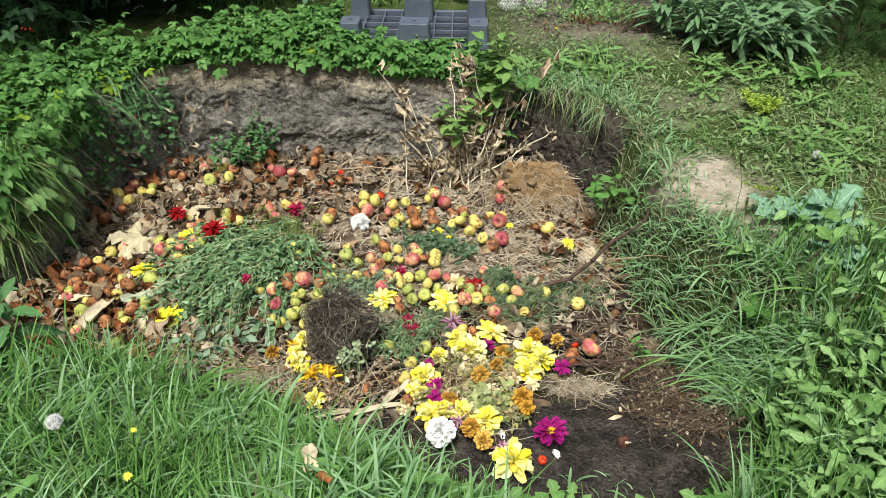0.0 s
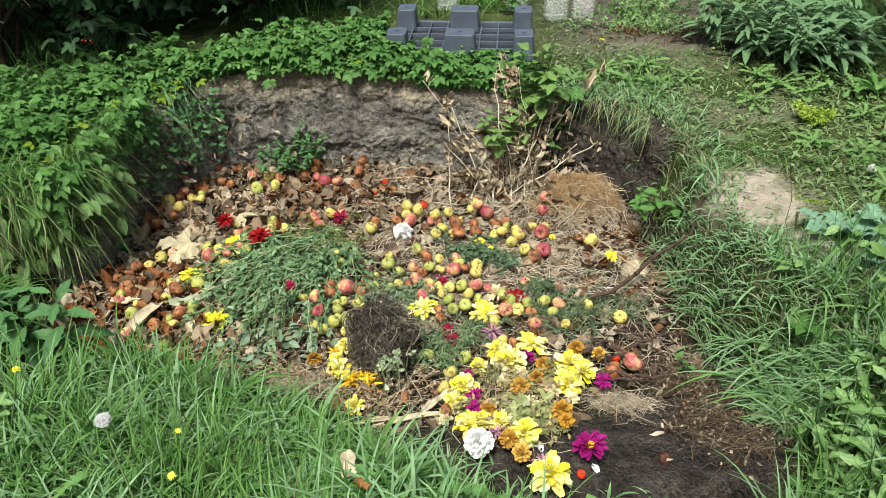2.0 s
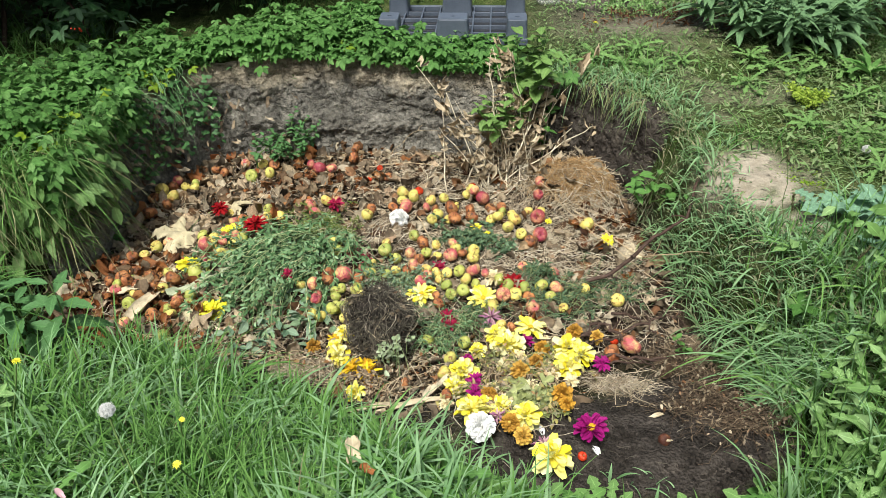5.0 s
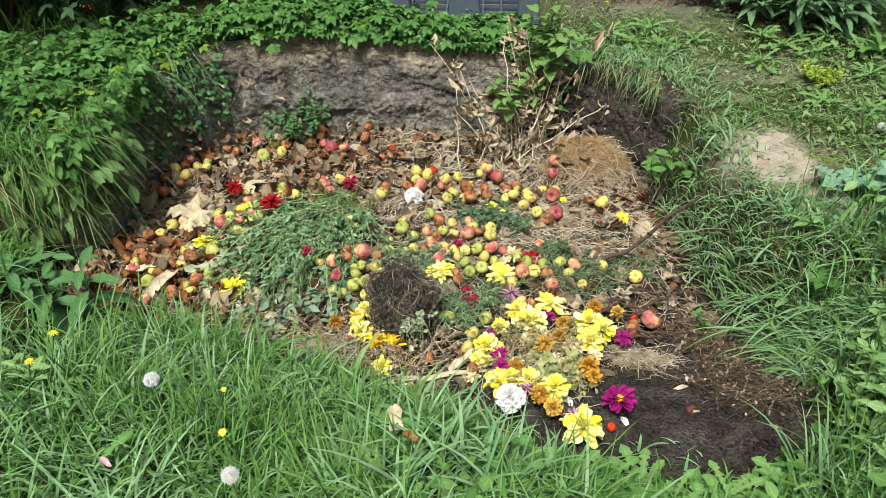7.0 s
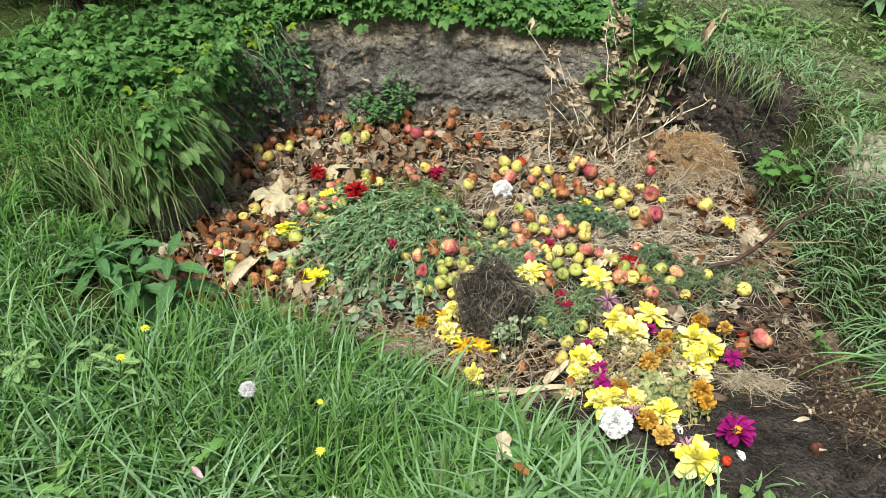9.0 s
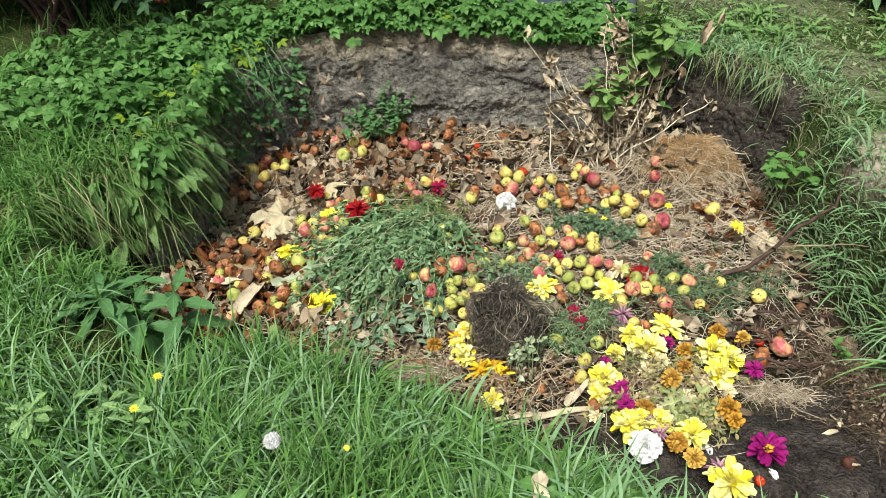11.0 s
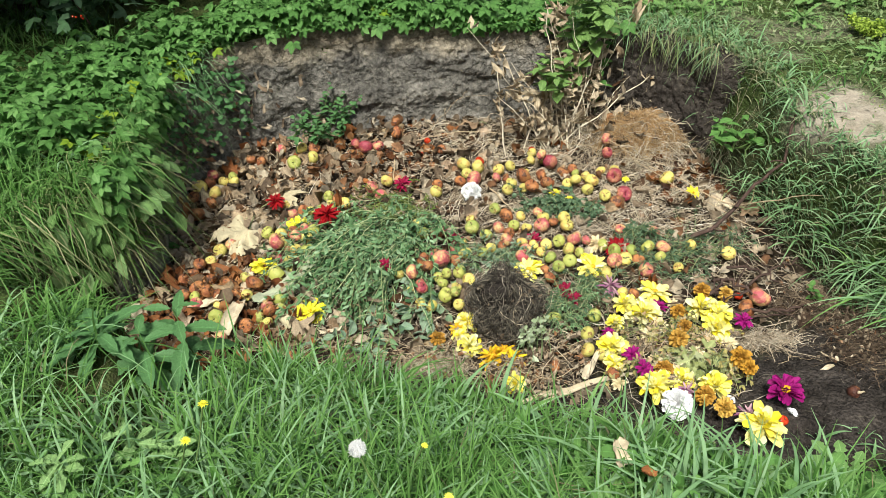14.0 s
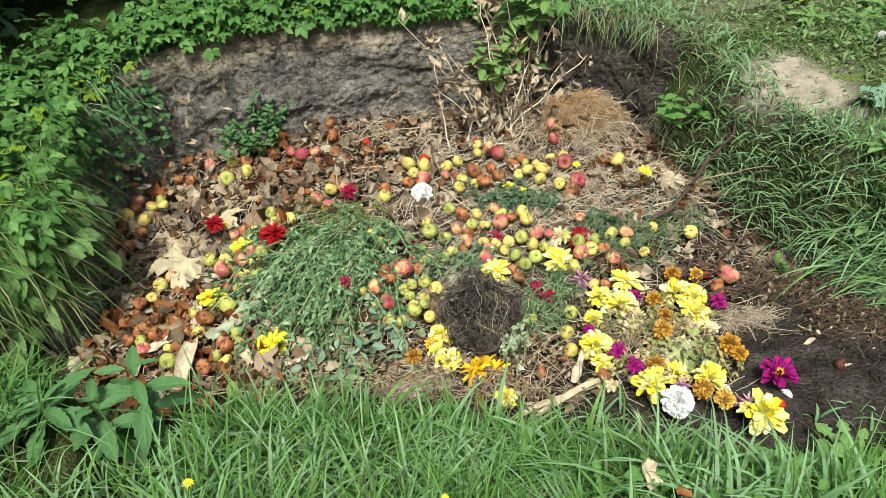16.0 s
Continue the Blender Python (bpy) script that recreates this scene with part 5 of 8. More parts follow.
stick("branch", [(0.44, 2.30, 0.06), (0.54, 2.315, 0.10), (0.70, 2.39, 0.20), (0.835, 2.46, 0.16), (0.90, 2.56, 0.06)], 0.0095, "long crooked brown branch leaning on the pit edge", 1, None, 3)
for k, (a, b) in enumerate([((0.30, 1.92, 0.03), (0.50, 2.05, 0.04)), ((0.34, 1.86, 0.03), (0.70, 1.88, 0.03)), ((0.44, 2.06, 0.03), (0.58, 1.93, 0.05)), ((0.36, 1.98, 0.04), (0.60, 1.96, 0.05)),
                            ((0.52, 2.13, 0.02), (0.68, 2.02, 0.02)), ((0.33, 1.88, 0.04), (0.47, 1.98, 0.05)), ((0.56, 2.02, 0.03), (0.80, 2.12, 0.03)), ((0.42, 1.84, 0.02), (0.66, 1.87, 0.03))]):
    a, b = (a[0], a[1], a[2] + 0.028), (b[0], b[1], b[2] + 0.022)
    mid = ((a[0] + b[0]) / 2 + 0.01, (a[1] + b[1]) / 2 + 0.012 * (-1) ** k, 0.072)
    stick("twig", [a, mid, b], 0.0082 - 0.0005 * k, "purplish brown twig tangled beside two apples", 20 + k, None, 1)
humus_mat = thin_material("dead_grass_roots", [(0.07, 0.05, 0.034), (0.16, 0.115, 0.075), (0.11, 0.075, 0.05), (0.30, 0.235, 0.155)], 0.8, 0.0, 0.0, 0.3)
dry_stem_mat = thin_material("dry_stem", [(0.36, 0.27, 0.16), (0.48, 0.38, 0.24)], 0.7, 0.0, 0.0, 0.3)
for k, pts in enumerate([[(-0.56, 3.36, 0.02), (-0.42, 3.44, 0.10), (-0.30, 3.46, 0.20)], [(-0.62, 3.34, 0.03), (-0.30, 3.30, 0.05), (0.0, 3.16, 0.05)], [(-0.70, 3.20, 0.05), (-0.72, 2.95, 0.05), (-0.60, 2.85, 0.03)],
                         [(0.10, 3.10, 0.08), (0.45, 2.86, 0.06), (0.80, 2.62, 0.05)], [(0.30, 3.00, 0.06), (0.52, 2.66, 0.05), (0.78, 2.30, 0.03)], [(0.45, 2.85, 0.05), (0.70, 2.50, 0.05), (0.88, 2.22, 0.05)],
                         [(-1.44, 1.99, 0.04), (-1.25, 1.95, 0.05), (-1.10, 1.90, 0.04)], [(-1.36, 1.97, 0.05), (-1.15, 1.91, 0.05), (-1.02, 1.86, 0.03)], [(-0.30, 2.85, 0.04), (-0.20, 2.60, 0.05), (-0.22, 2.44, 0.03)],
                         [(-1.5, 3.05, 0.05), (-1.42, 2.78, 0.06), (-1.33, 2.64, 0.05)], [(-0.12, 2.78, 0.06), (0.0, 2.70, 0.05), (0.16, 2.64, 0.04)],
                         [(0.44, 1.58, 0.01), (0.52, 1.63, 0.015), (0.58, 1.57, 0.01)]]):
    stick("straw_stick", pts, (0.0016 + 0.0009 * (k % 3)) if k < 11 else 0.0011, "thin bleached dry stem lying across the heap", 50 + k, dry_stem_mat, 1 if k < 10 else 0, 0.004)


def onion(x, y):
    top = part("onion", apple_mesh(12), fruit_material("onion_skin", (0.15, 0.055, 0.03), (0.09, 0.03, 0.02), 0.5, 0.3, 0.5))
    r = 0.019
    top.matrix_basis = pose(x, y, float(land(x, y)) + 0.024, 60, 0, 40) @ Matrix.Diagonal((r, r, r * 1.05, 1))
    line = wires([(0, 0, 0.6)], [(0.1, 0.2, 1.6)], [0.0], [0.03], 5, 3)
    part("neck", build_mesh("neck", *rods(line, [0.28], 7, 0.25)), husk_mat, top, "dry papery neck")
    tagged(top, "small red-brown onion on bare soil", "onion")


onion(0.55, 1.385)

# ---- wilted foliage, roots and straw on the heap ----
sprig = leaf_grid(lambda s: 0.19 * np.sin(np.pi * min(1, s + 0.02)) ** 0.8, 5, 2, 0.3, 0.3, 0.01, 12)
ovate_bit = leaf_grid(lambda s: 0.26 * np.sin(np.pi * min(1, s + 0.02)) ** 0.8, 4, 2, 0.35, 0.4, 0.03, 14)
limp_mat = thin_material("limp_blue_green_leaf", [(0.13, 0.22, 0.13), (0.20, 0.30, 0.19), (0.27, 0.36, 0.25), (0.16, 0.25, 0.12)], 0.6, 0.25, 0.5, 0.25)
herb_mat = thin_material("cut_herb_leaf", [(0.050, 0.120, 0.045), (0.155, 0.285, 0.12), (0.09, 0.19, 0.07), (0.25, 0.39, 0.20), (0.13, 0.25, 0.10), (0.31, 0.44, 0.26)], 0.55, 0.25, 0.2, 0.3)
long_stem_mat = thin_material("cut_herb_stem", [(0.16, 0.23, 0.09), (0.28, 0.35, 0.16), (0.44, 0.47, 0.26)], 0.5, 0.1, 0.0, 0.2)
def herb_pile(name, spots, reach, leaves, leaf, size, label, seed, mats=(None, None), heading=None, rise=0.06, thick=0.0016):
    """A pile of cut stems with many small leaves. spots: (x, y, stems)."""
    g = np.random.default_rng(seed)
    starts, ends = [], []
    for x, y, count in spots:
        a = g.uniform(0, 2 * np.pi, count) if heading is None else g.normal(heading, 0.55, count)
        length = reach * g.uniform(0.5, 1.1, count)
        x0, y0 = x + g.normal(0, reach * 0.2, count), y + g.normal(0, reach * 0.2, count)
        x1, y1 = x0 + np.cos(a) * length, y0 + np.sin(a) * length
        starts.append(np.stack([x0, y0, land(x0, y0) + g.uniform(0.01, 0.05, count)], -1))
        ends.append(np.stack([x1, y1, land(x1, y1) + g.uniform(0.004, 0.03, count)], -1))
    starts, ends = np.concatenate(starts), np.concatenate(ends)
    lines = wires(starts, ends, g.uniform(0.2, 1.0, len(starts)) * rise, np.full(len(starts), 0.005), 7, seed)
    stems = rods(lines, g.uniform(0.6, 1.2, len(lines)) * thick, 4, 0.5)
    n = len(lines) * leaves
    which = g.integers(0, len(lines), n)
    s = g.uniform(0.15, 1.0, n) * 6
    k = np.minimum(s.astype(int), 5)
    p = lines[which, k] * (1 - (s - k))[:, None] + lines[which, k + 1] * (s - k)[:, None]
    way = ends[which] - starts[which]
    yaw = np.arctan2(way[:, 1], way[:, 0]) - np.pi / 2 + g.normal(0, 0.9, n)
    tilt = turns(yaw, g.normal(0, 0.6, n), g.normal(-0.05, 0.6, n))
    blades = spread(as_tris(leaf), p, tilt, g.uniform(0.6, 1.2, n) * size)
    top = holder(name, pose(0, 0, 0), label, "cut foliage")
    part("stem_bundle", build_mesh("stem_bundle", *stems), mats[1] or wilt_stem_mat, top)["kind"] = "stuff"
    part("foliage", build_mesh("foliage", *blades), mats[0] or wilt_mat, top)["kind"] = "stuff"
    return top


herb_pile("cut_foliage", [(-0.76, 2.50, 110), (-0.64, 2.62, 50), (-0.85, 2.56, 40), (-0.88, 2.42, 30)], 0.38, 24, sprig, 0.030, "heap of wilted grey-green leafy stems", 201, (herb_mat, long_stem_mat), heading=-2.25, rise=0.09, thick=0.0022)
herb_pile("cut_foliage", [(-0.72, 2.52, 34), (-0.80, 2.44, 24)], 0.44, 15, sprig, 0.034, "wilted grey-green sprigs laid over cut stems", 214, (herb_mat, long_stem_mat), heading=-2.3, rise=0.14, thick=0.0026)
herb_pile("cut_foliage", [(-0.70, 2.66, 50), (-0.62, 2.58, 40)], 0.24, 18, slim, 0.026, "wilted feathery yellow-green stems", 202, (thin_material("feathery_wilt", [(0.09, 0.15, 0.03), (0.16, 0.21, 0.05), (0.22, 0.24, 0.07)], 0.6, 0.25, 0.1, 0.3), None), heading=2.6, rise=0.06)
herb_pile("cut_foliage", [(-0.02, 2.65, 34), (0.06, 2.60, 24), (-0.1, 2.68, 16)], 0.12, 22, ovate, 0.020, "small tuft of wilted leafy stems on straw", 203, rise=0.06)
herb_pile("cut_foliage", [(0.20, 2.22, 40), (0.36, 2.24, 40), (0.50, 2.28, 30)], 0.20, 18, slim, 0.022, "wilted green stems strewn beside apples", 204, heading=0.35, rise=0.05)
herb_pile("cut_foliage", [(0.25, 2.37, 24)], 0.10, 16, slim, 0.030, "tuft of feathery green weed", 205, rise=0.08)
herb_pile("cut_foliage", [(-0.30, 2.34, 22), (-0.40, 2.40, 12)], 0.11, 14, ovate, 0.018, "wilted silvery green stems beside apples", 206, (grey_leaf_mat, None), rise=0.05)
herb_pile("cut_foliage", [(-0.06, 2.10, 44), (-0.14, 2.02, 30), (0.04, 2.12, 24)], 0.14, 16, slim, 0.020, "limp dark green stems among flowers", 207, rise=0.05)
herb_pile("cut_foliage", [(-0.70, 2.14, 9), (-0.80, 2.06, 8)], 0.17, 5, ovate, 0.052, "limp blue-green leaves beside green apples", 208, (limp_mat, long_stem_mat), rise=0.04)
herb_pile("cut_foliage", [(-0.82, 1.98, 9), (-0.95, 1.97, 6)], 0.15, 5, ovate, 0.036, "scattered pale green leaves at the pit's front", 209, (limp_mat, long_stem_mat), rise=0.03)
herb_pile("cut_foliage", [(0.20, 1.58, 10), (0.16, 1.54, 8)], 0.10, 5, lobed_leaf(THREE, 0.06, 17, 0.2, 0.0, 3, 1), 0.045, "pale green wilted leaves among cut flowers", 210, (thin_material("pale_wilted_leaf", [(0.26, 0.30, 0.10), (0.36, 0.40, 0.17), (0.46, 0.48, 0.28)], 0.6, 0.3, 0.3, 0.25), None), rise=0.04)
herb_pile("cut_foliage", [(0.10, 1.76, 24), (0.22, 1.66, 20), (0.02, 1.60, 16), (0.12, 1.48, 14)], 0.14, 8, slim, 0.022, "tangled dry stems under the cut flowers", 211, (dead_mat, dry_stem_mat), rise=0.05)
herb_pile("cut_foliage", [(-0.36, 1.68, 26), (-0.20, 1.80, 20)], 0.14, 10, scrap, 0.022, "tangled brown stems before the root clump", 212, (dead_mat, dry_stem_mat), rise=0.04)
herb_pile("cut_foliage", [(-0.60, 1.88, 26), (-0.45, 1.70, 30), (-0.30, 1.62, 26), (-0.80, 1.90, 20), (-1.0, 1.96, 16)], 0.18, 6, scrap, 0.018, "tangled dry brown stems at the pit's front", 215, (dead_mat, dry_stem_mat), rise=0.03)
herb_pile("cut_foliage", [(-1.15, 2.60, 14), (-1.05, 2.72, 10)], 0.14, 14, slim, 0.022, "limp green sprigs beside a red dahlia", 213, rise=0.05)

herb_pile("cut_foliage", [(0.16, 1.72, 30), (0.28, 1.80, 24), (0.05, 1.84, 20), (0.20, 1.50, 18), (-0.02, 1.62, 14)], 0.12, 9, ovate_bit, 0.020, "yellowing stems and leaves between the cut flowers", 216, (thin_material("yellowing_leaf", [(0.30, 0.28, 0.08), (0.44, 0.38, 0.14), (0.20, 0.24, 0.07), (0.52, 0.42, 0.24), (0.36, 0.22, 0.10)], 0.6, 0.25, 0.2, 0.3), wilt_stem_mat), rise=0.07)
herb_pile("cut_foliage", [(-0.30, 2.08, 22), (-0.16, 1.92, 26), (-0.10, 2.02, 22)], 0.12, 18, slim, 0.018, "limp fine green weed beside the root clump", 217, (herb_mat, long_stem_mat), rise=0.08)
herb_pile("cut_foliage", [(-0.42, 2.34, 20), (-0.30, 2.30, 18), (-0.20, 2.30, 14)], 0.13, 16, slim, 0.022, "silvery wilted sprigs among apples", 218, (limp_mat, long_stem_mat), rise=0.06)
herb_pile("dry_debris", [(0.64, 1.54, 50), (0.76, 1.62, 120), (0.82, 1.78, 140), (0.72, 1.90, 120), (0.76, 1.44, 60), (0.86, 1.50, 80)], 0.15, 1, scrap, 0.014, "grey-brown dead grass and roots on bare soil", 219, (dead_mat, humus_mat), rise=0.04, thick=0.0012)


def root_clump(x, y, r, h):
    """A tall clump of soil and matted roots pulled up and turned over, its strands combed down its sides."""
    g = np.random.default_rng(231)
    z = float(land(x, y))
    top = holder("root_clump", pose(x, y, z), "upturned tall clump of dark dry matted roots", "root clump")
    def shell(a, e, q):
        w = np.stack([np.cos(a) * np.cos(e), np.sin(a) * np.cos(e), np.sin(e)], -1)
        q = (q * (1 + 0.30 * value_noise(w[..., 0] * 1.9 + 5, w[..., 1] * 1.9, w[..., 2] * 1.9, 233) + 0.12 * value_noise(w[..., 0] * 5, w[..., 1] * 5, w[..., 2] * 5, 234)))[..., None]
        return w * q * np.array([r, r, h * 0.50]) + np.array([0, 0, h * 0.42])

    bm = bmesh.new()
    bmesh.ops.create_icosphere(bm, subdivisions=4, radius=1)
    for v in bm.verts:
        v.co = Vector(shell(np.array([math.atan2(v.co.y, v.co.x)]), np.array([math.asin(max(-1, min(1, v.co.z)))]), np.array([0.84]))[0])
    part("soil_core", from_bm("soil_core", bm, True), clod_mat, top)

    def matted(n, sweep, swirl, out, seed):
        a, e = g.uniform(0, 2 * np.pi, n), np.arcsin(g.uniform(-0.5, 1.0, n))
        s = np.linspace(0, 1, 9)[None]
        turn = a[:, None] + g.normal(0, swirl, n)[:, None] * s + 0.25 * np.sin(5 * s + g.uniform(0, 6, n)[:, None])
        fall = e[:, None] - g.uniform(0.3, sweep, n)[:, None] * s
        lift = g.uniform(out[0], out[1], n)[:, None] * (1 + 0.10 * s * g.normal(0, 1, n)[:, None])
        line = shell(turn, fall, lift) + np.cumsum(g.normal(0, 0.0042, (n, 9, 3)), 1)
        line[..., 2] = np.maximum(line[..., 2], 0.003)
        return line

    n = 1100
    a, e = g.uniform(0, 2 * np.pi, n), np.arcsin(g.uniform(-0.6, 1.0, n))
    size = g.uniform(0.15, 0.55, n)
    feet = shell(a, e, g.uniform(0.84, 1.02, n))
    ends = shell(a + g.normal(0, 0.5, n) * size, e - g.normal(0.35, 0.7, n) * size, g.uniform(0.92, 1.22, n))
    lines = wires(feet, ends, g.normal(0.006, 0.006, n), np.full(n, 0.0035), 5, 236)
    lines[..., 2] = np.maximum(lines[..., 2], 0.003)
    part("root_mat", build_mesh("root_mat", *rods(lines, g.uniform(0.0006, 0.0019, n), 3, 0.5)), root_mat, top)["kind"] = "stuff"
    part("root_strand", build_mesh("root_strand", *rods(matted(760, 1.5, 0.5, (0.94, 1.14), 2), g.uniform(0.0008, 0.0020, 760), 4, 0.6)), root_mat, top)["kind"] = "stuff"
    part("pale_root", build_mesh("pale_root", *rods(matted(50, 1.2, 0.6, (1.0, 1.12), 3), g.uniform(0.0006, 0.0012, 50), 4, 0.5)), straw_mat, top, "bleached dry root hairs")["kind"] = "stuff"
    a = g.uniform(0, 2 * np.pi, 110)
    feet = shell(a, g.uniform(0.2, 1.4, 110), np.full(110, 0.95))
    ends = feet + np.stack([np.cos(a), np.sin(a), g.normal(0.3, 0.6, 110)], -1) * g.uniform(0.02, 0.06, 110)[:, None]
    part("loose_root", build_mesh("loose_root", *rods(wires(feet, ends, np.full(110, 0.006), np.full(110, 0.003), 6, 235), np.full(110, 0.0009), 4, 0.5)), root_mat, top)["kind"] = "stuff"
    spots = shell(g.uniform(0, 6.3, 70), g.uniform(-0.4, 0.9, 70), np.full(70, 1.03))
    part("leaf_scrap", build_mesh("leaf_scrap", *spread(as_tris(scrap), spots, turns(g.uniform(0, 6.3, 70), g.normal(0, 0.6, 70), g.normal(0, 0.6, 70)), g.uniform(0.010, 0.024, 70))), dead_mat, top)["kind"] = "stuff"
    return top


root_clump(-0.36, 1.955, 0.118, 0.285)
herb_pile("green_sprig", [(-0.29, 1.80, 12)], 0.10, 12, ovate, 0.022, "pale green sprig growing from the root clump", 232, (thin_material("pale_sprig", [(0.30, 0.38, 0.22), (0.44, 0.50, 0.34), (0.22, 0.32, 0.14)], 0.5, 0.25, 0.1, 0.2), long_stem_mat), rise=0.20)


def straw_mound(name, x, y, rx, ry, n, length, mat, label, seed, lift):
    g = np.random.default_rng(seed)
    a, q = g.uniform(0, 2 * np.pi, n), np.sqrt(g.uniform(0, 1, n))
    px, py = x + rx * q * np.cos(a), y + ry * q * np.sin(a)
    z = land(px, py) + lift * (1 - q**2) * g.uniform(0.3, 1.0, n) + 0.004
    yaw, size = g.uniform(0, 6.3, n), length * g.uniform(0.5, 1.2, n)
    ex, ey = px + np.cos(yaw) * size, py + np.sin(yaw) * size * 0.8
    qe = np.minimum(1, np.hypot((ex - x) / rx, (ey - y) / ry))
    ez = land(ex, ey) + lift * (1 - qe**2) * 0.9 + g.uniform(0.002, 0.02, n)
    lines = wires(np.stack([px, py, z], -1), np.stack([ex, ey, ez], -1), g.uniform(-0.005, 0.02, n), size * 0.10, 5, seed)
    return tagged(part(name, build_mesh(name, *rods(lines, g.uniform(0.0006, 0.0015, n), 3, 0.6)), mat), label, "straw", kind="stuff")


straw_mound("straw_mound", 0.49, 3.09, 0.22, 0.15, 4600, 0.07, gold_mat, "rust-gold mound of fine straw below the dark earth wall", 241, 0.016)
straw_mound("straw_mound", 0.48, 2.90, 0.36, 0.22, 380, 0.12, straw_mat, "loose pale straw over a golden mound", 245, 0.05)
straw_mound("hay_tuft", 0.48, 1.74, 0.11, 0.05, 420, 0.10, straw_mat, "pale tuft of dry grass on bare soil", 242, 0.02)
straw_mound("hay_tuft", -0.64, 1.80, 0.10, 0.07, 500, 0.09, straw_mat, "pale tuft of dry grass at the pit's front", 243, 0.02)


shrivel_mat = thin_material("shrivelled_leaf", [(0.36, 0.28, 0.175), (0.54, 0.45, 0.31), (0.42, 0.33, 0.21), (0.22, 0.16, 0.095)], 0.7, 0.2, 0.2, 0.3)


bleached_mat = thin_material("bleached_stalk", [(0.54, 0.46, 0.32), (0.70, 0.63, 0.48)], 0.6, 0.0, 0.0, 0.25)


def dead_weed(x, y, label, seed):
    """A tall dead weed: pale leaning stalks with shrivelled leaves hanging from them."""
    g = np.random.default_rng(seed)
    z = float(heap(x, y))
    top = holder("dead_weed", pose(x, y, z), label, "dead weed")
    n = 15
    feet = np.stack([g.normal(0, 0.08, n), g.normal(0, 0.04, n) - 0.06, np.zeros(n)], -1)
    tips = feet + np.stack([g.normal(-0.05, 0.19, n), g.normal(0.15, 0.07, n), g.uniform(0.30, 0.66, n)], -1)
    lines = wires(feet, tips, np.full(n, 0.01), np.full(n, 0.008), 8, seed)
    for k in range(n):
        part("stalk", build_mesh("stalk", *rods(lines[k : k + 1], [g.uniform(0.0018, 0.0046)], 6, 0.5)), bleached_mat, top)
    m = 95
    which, j = g.integers(0, n, m), g.integers(2, 8, m)
    p = lines[which, j] + g.normal(0, 0.02, (m, 3))
    tilt = turns(g.uniform(0, 6.3, m), g.normal(0, 0.5, m), g.normal(-1.2, 0.5, m))
    part("shrivelled_leaves", build_mesh("shrivelled_leaves", *spread(withered, p, tilt, g.uniform(0.03, 0.075, m))), shrivel_mat, top, "grey-brown shrivelled leaves")
    m = 36
    a = g.uniform(0, 6.3, m)
    q = np.stack([g.normal(0, 0.10, m), g.normal(0.02, 0.06, m), np.zeros(m)], -1)
    e = q + np.stack([g.normal(0, 0.10, m), g.normal(-0.05, 0.08, m), g.uniform(0.05, 0.4, m)], -1)
    part("brushwood", build_mesh("brushwood", *rods(wires(q, e, g.uniform(0, 0.04, m), np.full(m, 0.008), 6, seed + 1), g.uniform(0.0008, 0.0016, m), 4, 0.5)), straw_mat, top)["kind"] = "stuff"
    return top


dead_weed(0.08, 3.20, "tall dead weed with pale stalks and shrivelled leaves", 251)
dead_weed(0.20, 3.24, "leaning dead weed with bleached stalks", 252)

# ---- grass and weeds ----
grass_mat = thin_material("meadow_grass", [(0.032, 0.10, 0.017), (0.10, 0.245, 0.045), (0.055, 0.165, 0.026), (0.20, 0.355, 0.10), (0.075, 0.20, 0.032), (0.135, 0.275, 0.075)], 0.34, 0.36, 0.15, 0.2, tip=(0.175, 0.34, 0.09))
blue_grass_mat = thin_material("couch_grass", [(0.11, 0.225, 0.085), (0.21, 0.365, 0.165), (0.14, 0.28, 0.11), (0.32, 0.47, 0.26), (0.18, 0.32, 0.13)], 0.36, 0.35, 0.15, 0.2, tip=(0.23, 0.39, 0.18))
couch_mat = thin_material("grey_green_grass", [(0.10, 0.17, 0.07), (0.18, 0.27, 0.12), (0.26, 0.32, 0.17), (0.33, 0.31, 0.19), (0.12, 0.20, 0.07)], 0.5, 0.3, 0.1, 0.25)
short_mat = thin_material("short_turf", [(0.12, 0.20, 0.065), (0.18, 0.28, 0.105), (0.25, 0.34, 0.155), (0.15, 0.26, 0.075), (0.31, 0.33, 0.19)], 0.5, 0.3, 0.1, 0.25)
cover_mat = thin_material("ground_elder_leaf", [(0.080, 0.192, 0.042), (0.138, 0.300, 0.078), (0.107, 0.250, 0.058), (0.195, 0.370, 0.112), (0.070, 0.172, 0.04)], 0.5, 0.4, 0.3, 0.2)
lime_mat = thin_material("lime_leaf", [(0.16, 0.27, 0.025), (0.22, 0.33, 0.03)], 0.5, 0.35, 0.2, 0.2)
weed_mat = thin_material("weed_leaf", [(0.08, 0.20, 0.04), (0.13, 0.28, 0.07), (0.18, 0.33, 0.09)], 0.5, 0.3, 0.4, 0.2)
kale_mat = thin_material("kale_leaf", [(0.13, 0.25, 0.15), (0.19, 0.33, 0.21), (0.14, 0.27, 0.14)], 0.5, 0.2, 0.5, 0.2)
long_leaf_mat = thin_material("long_leaf", [(0.06, 0.145, 0.05), (0.12, 0.235, 0.095), (0.19, 0.31, 0.155), (0.09, 0.19, 0.07)], 0.42, 0.25, 0.3, 0.2)
fir_mat = thin_material("dark_foliage", [(0.03, 0.085, 0.018), (0.055, 0.135, 0.03), (0.095, 0.185, 0.05)], 0.5, 0.2, 0.15, 0.2)
